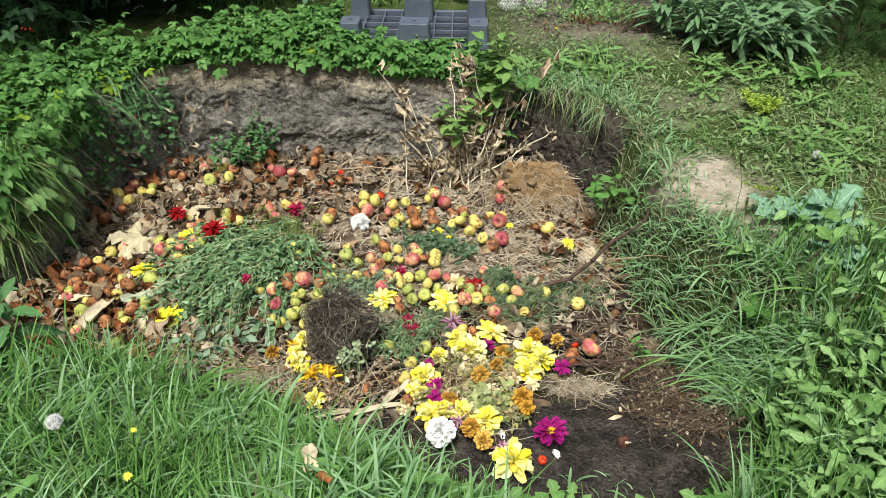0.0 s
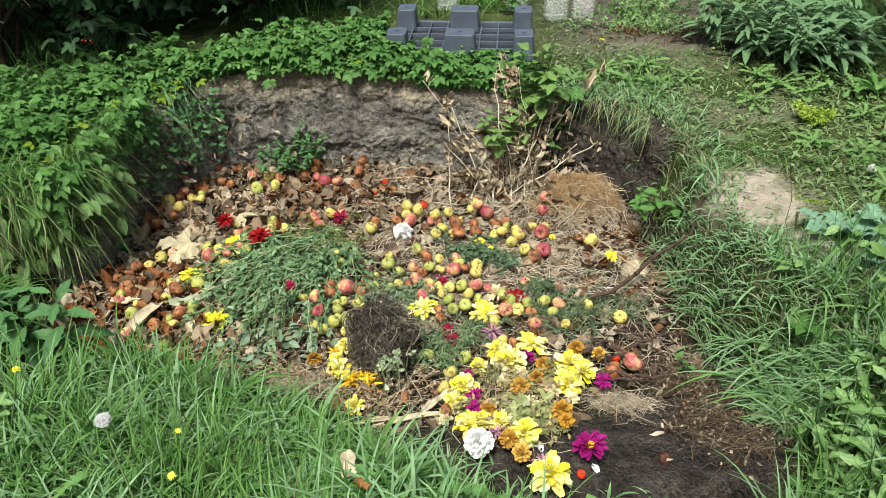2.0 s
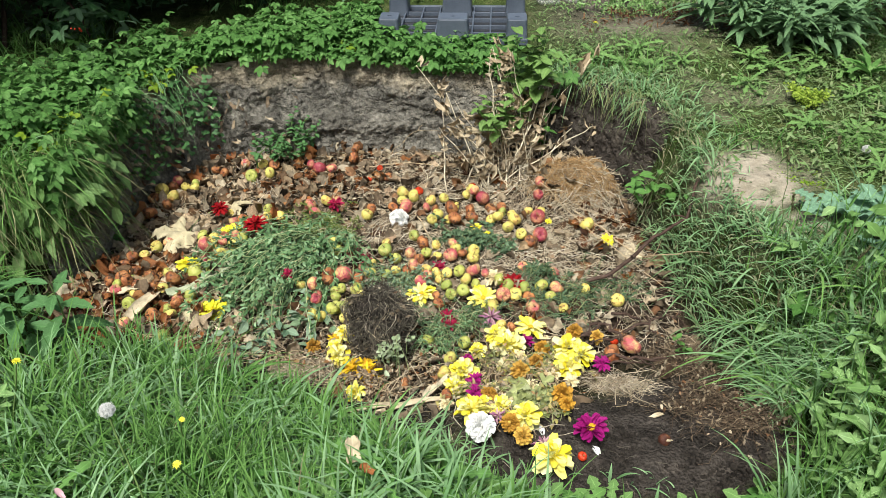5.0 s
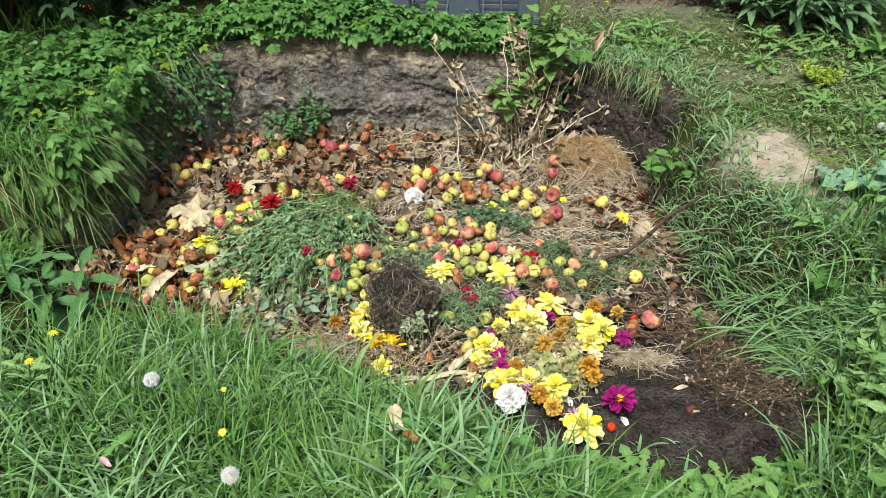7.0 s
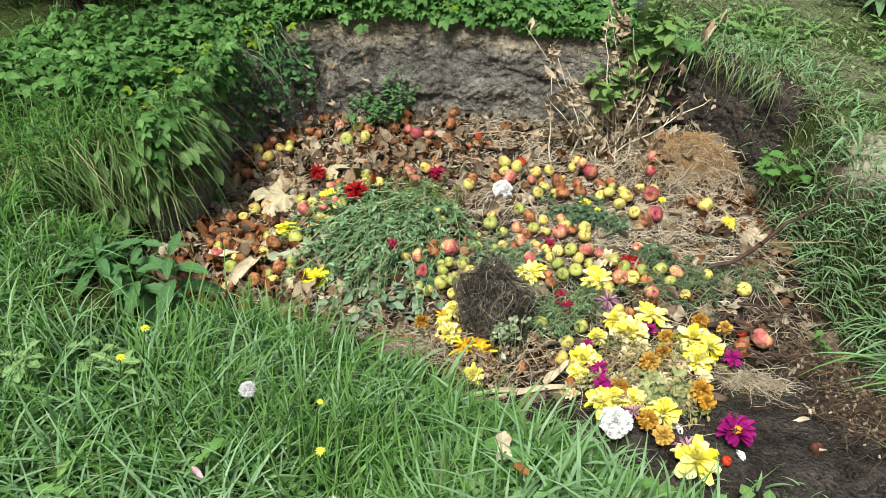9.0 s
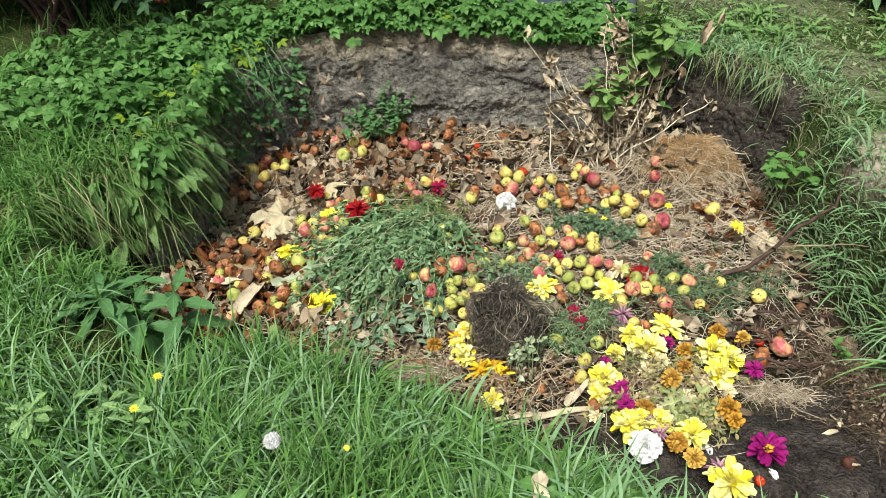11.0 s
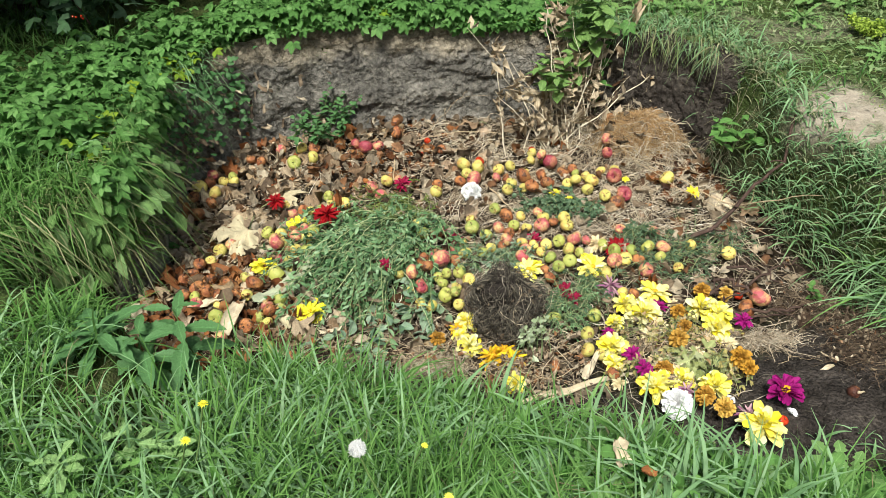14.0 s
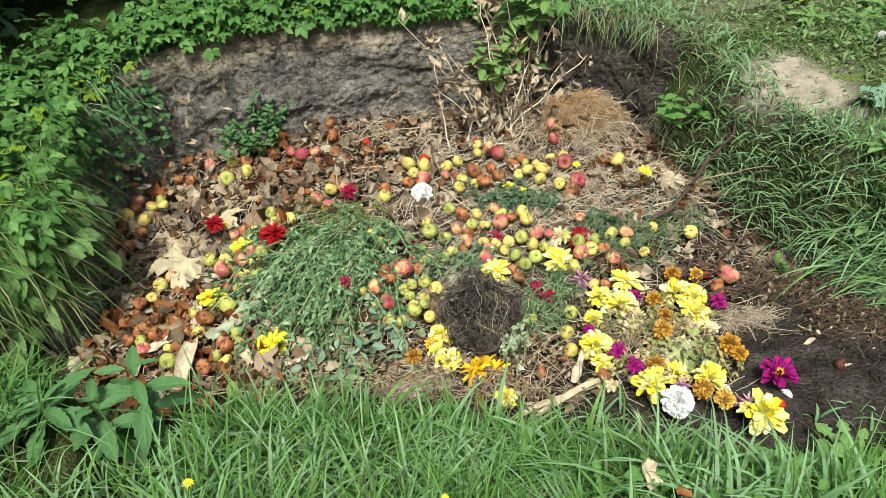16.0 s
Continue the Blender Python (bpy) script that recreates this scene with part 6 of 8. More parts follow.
shrub_mat = thin_material("shrub_leaf", [(0.027, 0.078, 0.026), (0.050, 0.12, 0.044), (0.085, 0.165, 0.072), (0.14, 0.235, 0.13)], 0.45, 0.25, 0.25, 0.2)
dry_bed_mat = thin_material("withered_bed_weed", [(0.10, 0.05, 0.03), (0.22, 0.12, 0.06), (0.16, 0.07, 0.04), (0.26, 0.18, 0.09)], 0.7, 0.15, 0.1, 0.3)
skirt_mat = thin_material("pale_hanging_grass", [(0.13, 0.22, 0.06), (0.27, 0.30, 0.13), (0.18, 0.27, 0.08), (0.36, 0.34, 0.19), (0.10, 0.19, 0.04), (0.42, 0.38, 0.24)], 0.5, 0.3, 0.1, 0.2)
thistle_mat = thin_material("sow_thistle_leaf", [(0.115, 0.23, 0.058), (0.18, 0.32, 0.098), (0.26, 0.40, 0.16), (0.15, 0.28, 0.075)], 0.42, 0.3, 0.6, 0.2)
hang_mat = thin_material("dry_hanging_grass", [(0.10, 0.13, 0.05), (0.20, 0.19, 0.10), (0.28, 0.24, 0.14), (0.08, 0.13, 0.04)], 0.6, 0.2, 0.0, 0.25)
sapling_mat = thin_material("sapling_leaf", [(0.22, 0.36, 0.11), (0.33, 0.46, 0.18), (0.18, 0.31, 0.085), (0.40, 0.50, 0.24), (0.34, 0.34, 0.16)], 0.45, 0.35, 0.4, 0.2)
nettle_mat = thin_material("nettle_leaf", [(0.065, 0.165, 0.055), (0.11, 0.24, 0.085), (0.08, 0.195, 0.065)], 0.42, 0.25, 0.4, 0.2)
stem_mat = thin_material("green_stem", [(0.10, 0.18, 0.05), (0.15, 0.22, 0.07)], 0.55, 0.0, 0.0, 0.2)

elder_outline = lambda s: 0.29 * np.sin(np.pi * min(1, s + 0.03)) ** 0.75 * (1 + 0.15 * np.cos(11 * np.pi * s))
elder = merged((leaf_grid(elder_outline, 11, 2, 0.3, 0.25, 0.02, 5), 0.62, (0, 0, 0), (0, 0.25, 0)),
               (leaf_grid(elder_outline, 11, 2, 0.3, 0.25, 0.02, 6), 0.55, (1.05, 0, 0), (-0.02, 0.22, 0)),
               (leaf_grid(elder_outline, 11, 2, 0.3, 0.25, 0.02, 7), 0.55, (-1.05, 0, 0), (0.02, 0.22, 0)))
leaflet = leaf_grid(lambda s: 0.30 * np.sin(np.pi * min(1, s * 0.98 + 0.02)) ** 0.7 * (1 + 0.07 * np.sin(s * 40)), 5, 2, 0.3, 0.28, 0.0, 8)
hop = merged((leaflet, 0.95, (0, 0, 0), (0, 0.10, 0)), (leaflet, 0.85, (1.0, 0, 0), (-0.03, 0.06, 0)), (leaflet, 0.85, (-1.0, 0, 0), (0.03, 0.06, 0)),
             (leaflet, 0.6, (1.95, 0, 0), (-0.03, 0, 0)), (leaflet, 0.6, (-1.95, 0, 0), (0.03, 0, 0)))
thistle = leaf_grid(lambda s: 0.05 + 0.17 * s * (0.55 + 0.65 * (1 - (s * 3.3 + 0.2) % 1.0) ** 0.7) if s < 0.66 else 0.05 + 0.19 * max(0.0, 1 - ((s - 0.66) / 0.34) ** 1.4), 24, 4, 0.25, 0.45, 0.03, 19)
thistle_small = leaf_grid(lambda s: 0.05 + 0.17 * s * (0.55 + 0.65 * (1 - (s * 3.3 + 0.2) % 1.0) ** 0.7) if s < 0.66 else 0.05 + 0.19 * max(0.0, 1 - ((s - 0.66) / 0.34) ** 1.4), 14, 2, 0.25, 0.45, 0.03, 19)
ovate_small = leaf_grid(lambda s: 0.30 * np.sin(np.pi * min(1, s * 1.0 + 0.02)) ** 0.8, 4, 2, 0.35, 0.25, 0.02, 1)
clover = merged((ovate_small, 0.5, (0, 0, 0), (0, 0.1, 0)), (ovate_small, 0.5, (2.0, 0, 0), (0, 0.1, 0)), (ovate_small, 0.5, (-2.0, 0, 0), (0, 0.1, 0)))
jag = leaf_grid(lambda s: 0.16 * (0.30 + 0.70 * s) * (0.35 + 0.95 * (1 - (s * 5.6) % 1.0)) if s < 0.84 else 0.14 * (1 - ((s - 0.84) / 0.16) ** 1.5) + 0.008, 28, 2, 0.25, 0.45, 0.02, 9)
dandelion = as_tris(jag)


def blades(name, n, box, keep, length, width, rise, droop, mat, label, seed, segments=4, lean=None, category="grass", wave=0.0, sink=0.0, reach=1.0, low=0.42, far=0.30):
    spots, g = sow(n, *box, keep, seed)
    n = len(spots)
    spots[:, 2] -= sink
    clump = value_noise(spots[:, 0] * 9, spots[:, 1] * 9, seed=seed)
    ahead = g.uniform(0, 2 * np.pi, n) if lean is None else g.normal(lean, 0.9, n)
    ahead = ahead + 1.4 * value_noise(spots[:, 0] * 5, spots[:, 1] * 5, 3.3, seed)
    size = g.uniform(*length, n) * (1 + 0.28 * clump) * (low + (1 - low) * smooth(off_rim(spots[:, 0], spots[:, 1]) / far))
    size = size * (1 - 0.7 * np.exp(-(((spots[:, 0] - 1.10) / 0.20) ** 4 + ((spots[:, 1] - 2.28) / 0.26) ** 4)))
    size = size * (1 - 0.5 * np.exp(-(((spots[:, 0] - 0.12) / 0.32) ** 4 + ((spots[:, 1] - 1.10) / 0.18) ** 4)))
    up = np.clip(g.normal(rise, 0.12, n), 0.15, 0.99)
    data = strips(spots, ahead, size, g.uniform(*width, n), up, np.clip(g.normal(droop, 0.2, n), 0.02, 1.2), segments, ahead + np.pi / 2 + g.normal(0, 0.5, n), 1.0, wave, reach)
    return stuff(name, data, mat, label, category)


slope = lambda x, y, d: (d > 0.0 + 0.04 * (y < 1.9)) * (d < 0.38 - 0.22 * smooth((y - 2.1) / 0.1)) * (x > 0.66) * smooth((y - 1.45) / 0.2) * smooth((3.2 - y) / 0.3) * (1 - 0.9 * np.clip(bare(x, y), 0, 1)) * (1 - 0.9 * np.exp(-(((x - 0.84) / 0.09) ** 2 + ((y - 2.80) / 0.10) ** 2)))
bare = lambda x, y: np.exp(-(((x - 1.09) / 0.20) ** 4 + ((y - 2.47) / 0.20) ** 4)) + 0.9 * np.exp(-(((x - 1.17) / 0.13) ** 2 + ((y - 2.09) / 0.08) ** 2)) + np.exp(-(((x - 1.0) / 0.62) ** 4 + ((y - 4.72) / 0.70) ** 4)) + 0.55 * np.exp(-(((x - 1.18 - 0.10 * np.sin(y * 2.2)) / 0.28) ** 4)) * smooth((y - 2.6) / 0.3)
front = lambda x, y, d: (1 - 0.93 * np.exp(-(((x + 1.48) / 0.26) ** 4 + ((y - 1.60) / 0.20) ** 4))) * smooth((d - 0.02 - 0.08 * smooth((-x - 0.5) / 0.4)) / 0.18) * smooth((0.45 - x) / 0.35)
blades("long_grass", 31000, (-2.6, 0.5, 0.45, 2.15), lambda x, y, d: front(x, y, d) * smooth((2.05 - y + 0.3 * (x < -1.5)) / 0.25) * smooth(0.62 + 1.1 * value_noise(x * 8, y * 8, seed=92)), (0.12, 0.32), (0.004, 0.0085), 0.93, 0.42, grass_mat, "long lush meadow grass before the pit", 301, 5)
blades("long_grass", 5000, (-1.9, 0.2, 0.6, 2.0), lambda x, y, d: front(x, y, d) * 0.9, (0.16, 0.32), (0.006, 0.011), 0.9, 0.55, blue_grass_mat, "broad bladed couch grass before the pit", 302, 5)
blades("bent_grass", 9000, (-2.3, 0.4, 0.45, 2.0), lambda x, y, d: front(x, y, d) * smooth(0.5 + 1.3 * value_noise(x * 5, y * 5, seed=95)), (0.16, 0.34), (0.0045, 0.0095), 0.62, 0.85, grass_mat, "bent and matted grass blades before the pit", 318, 6, wave=0.03)
blades("dry_grass", 2600, (-2.2, 0.4, 0.5, 2.0), lambda x, y, d: front(x, y, d), (0.08, 0.25), (0.002, 0.004), 0.7, 0.5, hang_mat, "dry straw-coloured blades among the green grass", 303, 4)
blades("edge_grass", 430, (-0.55, 0.55, 1.0, 1.5), lambda x, y, d: (np.abs(d) < 0.09) * 0.9, (0.10, 0.26), (0.005, 0.010), 0.85, 0.5, blue_grass_mat, "loose grass blades hanging over the bare soil", 304, 5)
blades("bank_grass", 14000, (-2.8, -1.5, 1.7, 3.0), lambda x, y, d: smooth((d + 0.0) / 0.10) * smooth((2.62 - y) / 0.3) * smooth(0.6 + 2.0 * value_noise(x * 7, y * 7, seed=91)), (0.12, 0.30), (0.004, 0.009), 0.92, 0.6, grass_mat, "long drooping grass on the pit's bank", 305, 5)
blades("bank_grass", 1100, (-2.2, -1.5, 2.05, 2.75), lambda x, y, d: (d > -0.02) * (d < 0.16) * 1.0, (0.12, 0.30), (0.0025, 0.005), 0.6, 0.95, skirt_mat, "grey-green grass hanging down the pit's bank", 306, 6, 0.0, reach=0.7, low=1.0)
right = lambda x, y, d: smooth((d + 0.04 * smooth((y - 1.9) / 0.3) - 0.03) / 0.10) * smooth((x - 0.55) / 0.3) * (1 - 0.985 * np.clip(np.exp(-(((x - 1.07) / 0.20) ** 4 + ((y - 2.41) / 0.26) ** 4)), 0, 1))
blades("right_grass", 6500, (0.6, 2.8, 0.5, 2.6), lambda x, y, d: right(x, y, d) * smooth((2.45 - y + 0.25 * (x < 1.0)) / 0.3) * (1 - 0.8 * np.clip(bare(x, y), 0, 1)) * smooth(0.55 + 1.3 * value_noise(x * 7, y * 7, seed=96)), (0.13, 0.30), (0.005, 0.010), 0.95, 0.36, blue_grass_mat, "blue-green couch grass beside the pit", 307, 6, low=0.75, far=0.15)
blades("right_grass", 6500, (0.75, 2.8, 0.5, 2.2), lambda x, y, d: right(x, y, d) * smooth((2.2 - y) / 0.5), (0.14, 0.32), (0.004, 0.008), 0.97, 0.22, grass_mat, "fresh green grass beside the pit", 308, 5, low=0.8)
blades("front_grass", 11000, (-0.1, 1.6, 0.4, 1.35), lambda x, y, d: smooth((d - 0.02) / 0.12), (0.05, 0.16), (0.004, 0.008), 0.85, 0.5, grass_mat, "short fresh grass at the front of the bare soil", 309, 4)
blades("rim_grass", 1300, (0.3, 1.3, 1.8, 3.6), lambda x, y, d: (d > -0.04) * (d < 0.24), (0.05, 0.11), (0.003, 0.006), 0.7, 0.6, hang_mat, "wiry dry grass hanging over the pit's rim", 310, 6, reach=0.9, low=0.8)
blades("rim_grass", 7000, (-0.1, 1.3, 1.5, 3.8), lambda x, y, d: (d > 0.01) * (d < 0.28) * (x > 0.3) * (1 - 0.75 * np.clip(bare(x, y), 0, 1)) * (1 - 0.9 * np.exp(-(((x - 0.86) / 0.10) ** 2 + ((y - 2.80) / 0.10) ** 2))), (0.06, 0.15), (0.005, 0.010), 0.78, 0.6, blue_grass_mat, "grey-green grass along the pit's rim", 311, 6, low=0.8)
pallet_gap = lambda x, y: 1 - ((x > -0.58) & (x < 0.34) & (y > 3.86) & (y < 4.62)).astype(float)
lawn = lambda x, y, d: smooth((d - 0.06) / 0.1) * smooth((x - 0.25) / 0.3) * np.clip(1 - 0.97 * bare(x, y), 0, 1)
blades("slope_grass", 2600, (0.66, 1.3, 1.4, 2.65), slope, (0.10, 0.20), (0.006, 0.011), 0.86, 0.75, blue_grass_mat, "arching couch grass leaning into the pit", 317, 6, 3.0, low=0.9)
blades("slope_grass", 15000, (0.66, 1.3, 1.4, 3.2), slope, (0.05, 0.11), (0.004, 0.008), 0.8, 0.5, couch_mat, "short grey-green grass on the pit's edge", 316, 4, low=0.8)
blades("lawn_grass", 17000, (0.2, 3.4, 2.2, 5.2), lawn, (0.04, 0.11), (0.004, 0.008), 0.45, 0.4, short_mat, "short trodden turf with clover", 312, 4, low=0.7)
blades("lawn_grass", 5000, (-0.2, 3.4, 2.6, 4.6), lambda x, y, d: lawn(x, y, d) * smooth(0.4 + 1.8 * value_noise(x * 3, y * 3, seed=9)), (0.08, 0.20), (0.004, 0.008), 0.8, 0.65, grass_mat, "taller green tufts in the turf", 313, 4)
blades("elder_grass", 2600, (-2.8, 0.3, 3.3, 4.6), lambda x, y, d: (d > 0.02) * pallet_gap(x, y) * smooth(0.3 + 1.5 * value_noise(x * 2.2, y * 2.2, seed=12)), (0.16, 0.38), (0.003, 0.007), 0.9, 0.5, grass_mat, "long grass blades among the ground cover", 314, 5)
blades("rim_grass", 160, (-1.85, -1.2, 3.0, 3.75), lambda x, y, d: (d > 0.0) * (d < 0.10) * np.where(x < -1.15, 1.0, 0.25), (0.12, 0.32), (0.0025, 0.005), 0.45, 1.0, hang_mat, "dry grass hanging down the earth wall", 315, 6, reach=0.4)


def leaf_carpet(name, n, box, keep, template, size, lift, tilt, mat, label, seed, category, facing=(0.0, 0.0)):
    spots, g = sow(n, *box, keep, seed)
    n = len(spots)
    d = off_rim(spots[:, 0], spots[:, 1])
    spots[:, 2] = np.where((d > 0) & (spots[:, 1] > 3.0), np.maximum(spots[:, 2], bank(spots[:, 0], spots[:, 1])), spots[:, 2])
    billow = 0.5 + 0.5 * value_noise(spots[:, 0] * 4.5, spots[:, 1] * 4.5, seed=seed)
    spots[:, 2] += g.uniform(lift[0], lift[1], n) * (0.55 + 0.7 * billow) * (0.45 + 0.55 * smooth(off_rim(spots[:, 0], spots[:, 1]) / 0.4))
    t = turns(g.uniform(0, 6.3, n), g.normal(facing[0], tilt, n), g.normal(facing[1], tilt, n))
    return stuff(name, spread(as_tris(template), spots, t, g.uniform(*size, n)), mat, label, category)


behind = lambda x, y, d: smooth((d - 0.005) / 0.04) * smooth((0.30 - x) / 0.2) * (1 - smooth((y - 4.55) / 0.4) * smooth((x + 1.2) / 0.4))
shade_line = lambda x, y: smooth((3.60 - y + 0.55 * (x + 2.1) + 0.12 * value_noise(x * 5, y * 5, seed=8)) / 0.2)
vine = lambda x, y, d: shade_line(x, y) * behind(x, y, d) * smooth((x + 2.05 + 0.25 * value_noise(x * 3, y * 3, seed=2)) / 0.3) * smooth((y - 3.3) / 0.1) * pallet_gap(x, y)
leaf_carpet("ground_cover", 13000, (-2.4, 0.4, 3.35, 5.0), vine, hop, (0.032, 0.054), (0.015, 0.15), 0.32, cover_mat, "bright green lobed ground cover on the bank behind the pit", 321, "ground cover", (0, -0.15))
leaf_carpet("ground_cover", 420, (-1.4, 0.35, 3.42, 3.80), lambda x, y, d: (d > 0.02) * (d < 0.2) * (x > -1.25) * 0.8, hop, (0.03, 0.055), (0.0, 0.12), 0.6, cover_mat, "bright green leaves overhanging the earth wall", 322, "ground cover", (0, 0.7))
leaf_carpet("ground_elder", 8600, (-3.4, -1.2, 2.15, 4.8), lambda x, y, d: smooth((d - 0.02) / 0.08) * smooth((y - 2.26 - 0.3 * value_noise(x * 2, y * 2, seed=4)) / 0.25) * smooth((-1.25 - x) / 0.3) * shade_line(x, y), elder, (0.050, 0.086), (0.03, 0.20), 0.30, cover_mat, "fresh green ground elder on the bank beside the pit", 323, "ground cover", (0, -0.25))
leaf_carpet("ground_elder", 260, (-1.95, -1.45, 2.55, 3.5), lambda x, y, d: (d > 0.0) * (d < 0.16), elder, (0.05, 0.08), (0.02, 0.16), 0.5, lime_mat, "yellow-green young leaves at the pit's edge", 324, "ground cover")
leaf_carpet("ground_cover", 160, (-1.3, 0.2, 3.5, 3.7), lambda x, y, d: (d > 0.08) * (d < 0.18), hop, (0.03, 0.05), (0.0, 0.10), 0.5, lime_mat, "lime green young leaves on the bank edge", 325, "ground cover", (0, 0.5))
leaf_carpet("creeping_ivy", 60, (-1.75, -1.25, 2.75, 3.55), lambda x, y, d: (np.abs(d) < 0.05) * 1.0, lobed_leaf([(0, 0.8, 70), (90, 0.8, 70), (-90, 0.8, 70)], 0.04, 17, 0.2, 0, 3, 1), (0.020, 0.032), (-0.26, -0.02), 0.7, nettle_mat, "round dark leaves creeping down the earth wall", 326, "ivy", (0, 0.9))
leaf_carpet("lawn_clover", 8000, (0.3, 3.4, 2.4, 4.8), lambda x, y, d: lawn(x, y, d) * smooth(0.4 + 2 * value_noise(x * 4, y * 4, seed=38)), clover, (0.012, 0.026), (0.005, 0.05), 0.5, short_mat, "low clover and weeds in the trodden turf", 327, "clover")
leaf_carpet("lawn_weeds", 6000, (0.3, 3.4, 2.4, 4.8), lawn, ovate_small, (0.014, 0.028), (0.005, 0.05), 0.5, short_mat, "small broad weed leaves in the turf", 334, "weeds")
leaf_carpet("lawn_weeds", 3400, (0.3, 3.4, 2.5, 4.8), lambda x, y, d: lawn(x, y, d) * smooth(0.4 + 1.6 * value_noise(x * 2.5, y * 2.5, seed=31)), thistle_small, (0.022, 0.045), (0.005, 0.05), 0.5, short_mat, "jagged dandelion leaves in the turf", 328, "weeds", (0, 0.35))
leaf_carpet("moss", 1500, (1.15, 1.40, 2.30, 2.60), lambda x, y, d: np.exp(-(((x - 1.27) / 0.07) ** 2 + ((y - 2.44) / 0.06) ** 2)) * smooth(0.5 + 1.5 * value_noise(x * 25, y * 25, seed=36)), ovate_small, (0.006, 0.014), (0.0, 0.012), 0.5, lime_mat, "yellow-green moss beside the sandy patch", 336, "moss")
leaf_carpet("right_weeds", 2600, (0.9, 2.8, 0.55, 1.80), lambda x, y, d: right(x, y, d) * smooth((1.7 - y) / 0.3), thistle_small, (0.045, 0.085), (0.06, 0.24), 0.45, thistle_mat, "jagged sow-thistle leaves among the grass", 329, "weeds", (0, 0.45))
leaf_carpet("right_weeds", 1500, (0.9, 2.8, 0.5, 2.0), right, ovate_small, (0.03, 0.065), (0.05, 0.20), 0.45, thistle_mat, "broad weed leaves among the grass", 330, "weeds", (0, 0.2))
leaf_carpet("front_weeds", 2400, (-0.7, 1.6, 0.45, 1.3), lambda x, y, d: smooth((d - 0.03) / 0.1), ovate_small, (0.025, 0.055), (0.02, 0.10), 0.5, weed_mat, "broad weed leaves at the front of the bare soil", 331, "weeds")
leaf_carpet("front_weeds", 520, (-1.6, 1.4, 0.45, 1.3), lambda x, y, d: smooth((d - 0.03) / 0.1), dandelion, (0.06, 0.11), (0.03, 0.11), 0.35, weed_mat, "jagged dandelion leaves in the grass", 332, "weeds", (0, 0.4))
leaf_carpet("bed_withered", 1600, (0.6, 1.5, 4.06, 4.34), lambda x, y, d: smooth(0.3 + 1.6 * value_noise(x * 6, y * 6, seed=35)), slim, (0.015, 0.04), (0.005, 0.07), 0.8, dry_bed_mat, "withered red-brown weeds on the garden bed", 335, "weeds")
leaf_carpet("bed_weeds", 3800, (0.5, 1.6, 4.30, 5.3), lambda x, y, d: smooth(0.3 + 2.2 * value_noise(x * 3, y * 5, seed=33)), clover, (0.02, 0.045), (0.01, 0.10), 0.5, thistle_mat, "green weeds on the soil of the garden bed", 333, "weeds")


toothed_broad = leaf_grid(lambda s: 0.27 * np.sin(np.pi * min(1, s * 0.97 + 0.03)) ** 0.8 * (1 + 0.13 * np.sin(s * 62)), 18, 4, 0.3, 0.35, 0.02, 45)


def wall_leaves(name, n, start, stop, heights, template, size, mat, label, category, seed, out=0.05):
    """Leaves that cling to or hang before the dug face, between two corners of the rim."""
    g = np.random.default_rng(seed)
    s = g.uniform(start, stop, n) * 6
    k = np.floor(s).astype(int)
    f = (s - k)[:, None]
    p = RIM[k % len(RIM)] * (1 - f) + RIM[(k + 1) % len(RIM)] * f
    t = RIM[(k + 2) % len(RIM)] - RIM[(k - 2) % len(RIM)]
    inward = np.stack([t[:, 1], -t[:, 0]], -1) / np.linalg.norm(t, axis=1)[:, None]
    u = g.uniform(*heights, n)
    p = p + inward * (out + g.normal(0, 0.025, n) - 0.04 * (u - 0.5))[:, None]
    spots = np.concatenate([p, (0.45 * u - 0.03)[:, None]], 1)
    yaw = np.arctan2(inward[:, 1], inward[:, 0]) - np.pi / 2
    data = spread(as_tris(template), spots, turns(yaw + g.normal(0, 0.7, n), g.normal(0, 0.35, n), g.normal(-0.7, 0.35, n)), g.uniform(*size, n))
    return stuff(name, data, mat, label, category)


round_leaf = lobed_leaf([(0, 0.8, 90), (90, 0.8, 80), (-90, 0.8, 80)], 0.04, 17, 0.2, 0, 3, 1, 0.7)
wall_leaves("creeping_ivy", 240, 2.5, 4.3, (0.15, 1.0), round_leaf, (0.015, 0.027), nettle_mat, "round dark leaves creeping over the earth wall", "ivy", 341, 0.06)
wall_leaves("bank_leaves", 340, 0.5, 3.0, (0.74, 1.22), elder, (0.05, 0.085), cover_mat, "green leaves hanging over the pit's bank", "ground cover", 342, 0.05)
wall_leaves("bank_leaves", 70, -0.4, 2.0, (0.35, 1.05), toothed_broad, (0.05, 0.10), thistle_mat, "broad weed leaves on the pit's bank", "weeds", 343, 0.07)
wall_leaves("bank_leaves", 10, 4.2, 8.6, (0.98, 1.12), hop, (0.04, 0.06), cover_mat, "lobed leaves hanging over the earth wall", "ground cover", 344, 0.03)
wall_leaves("dead_wall_leaves", 40, 3.2, 5.4, (0.1, 0.8), scrap2, (0.03, 0.07), dead_mat, "dead brown leaves caught on the earth wall", "dry leaves", 345, 0.05)
wall_leaves("dead_wall_leaves", 60, 7.0, 8.8, (0.05, 0.85), scrap2, (0.03, 0.08), dead_mat, "dead leaves hanging below the rim", "dry leaves", 346, 0.06)


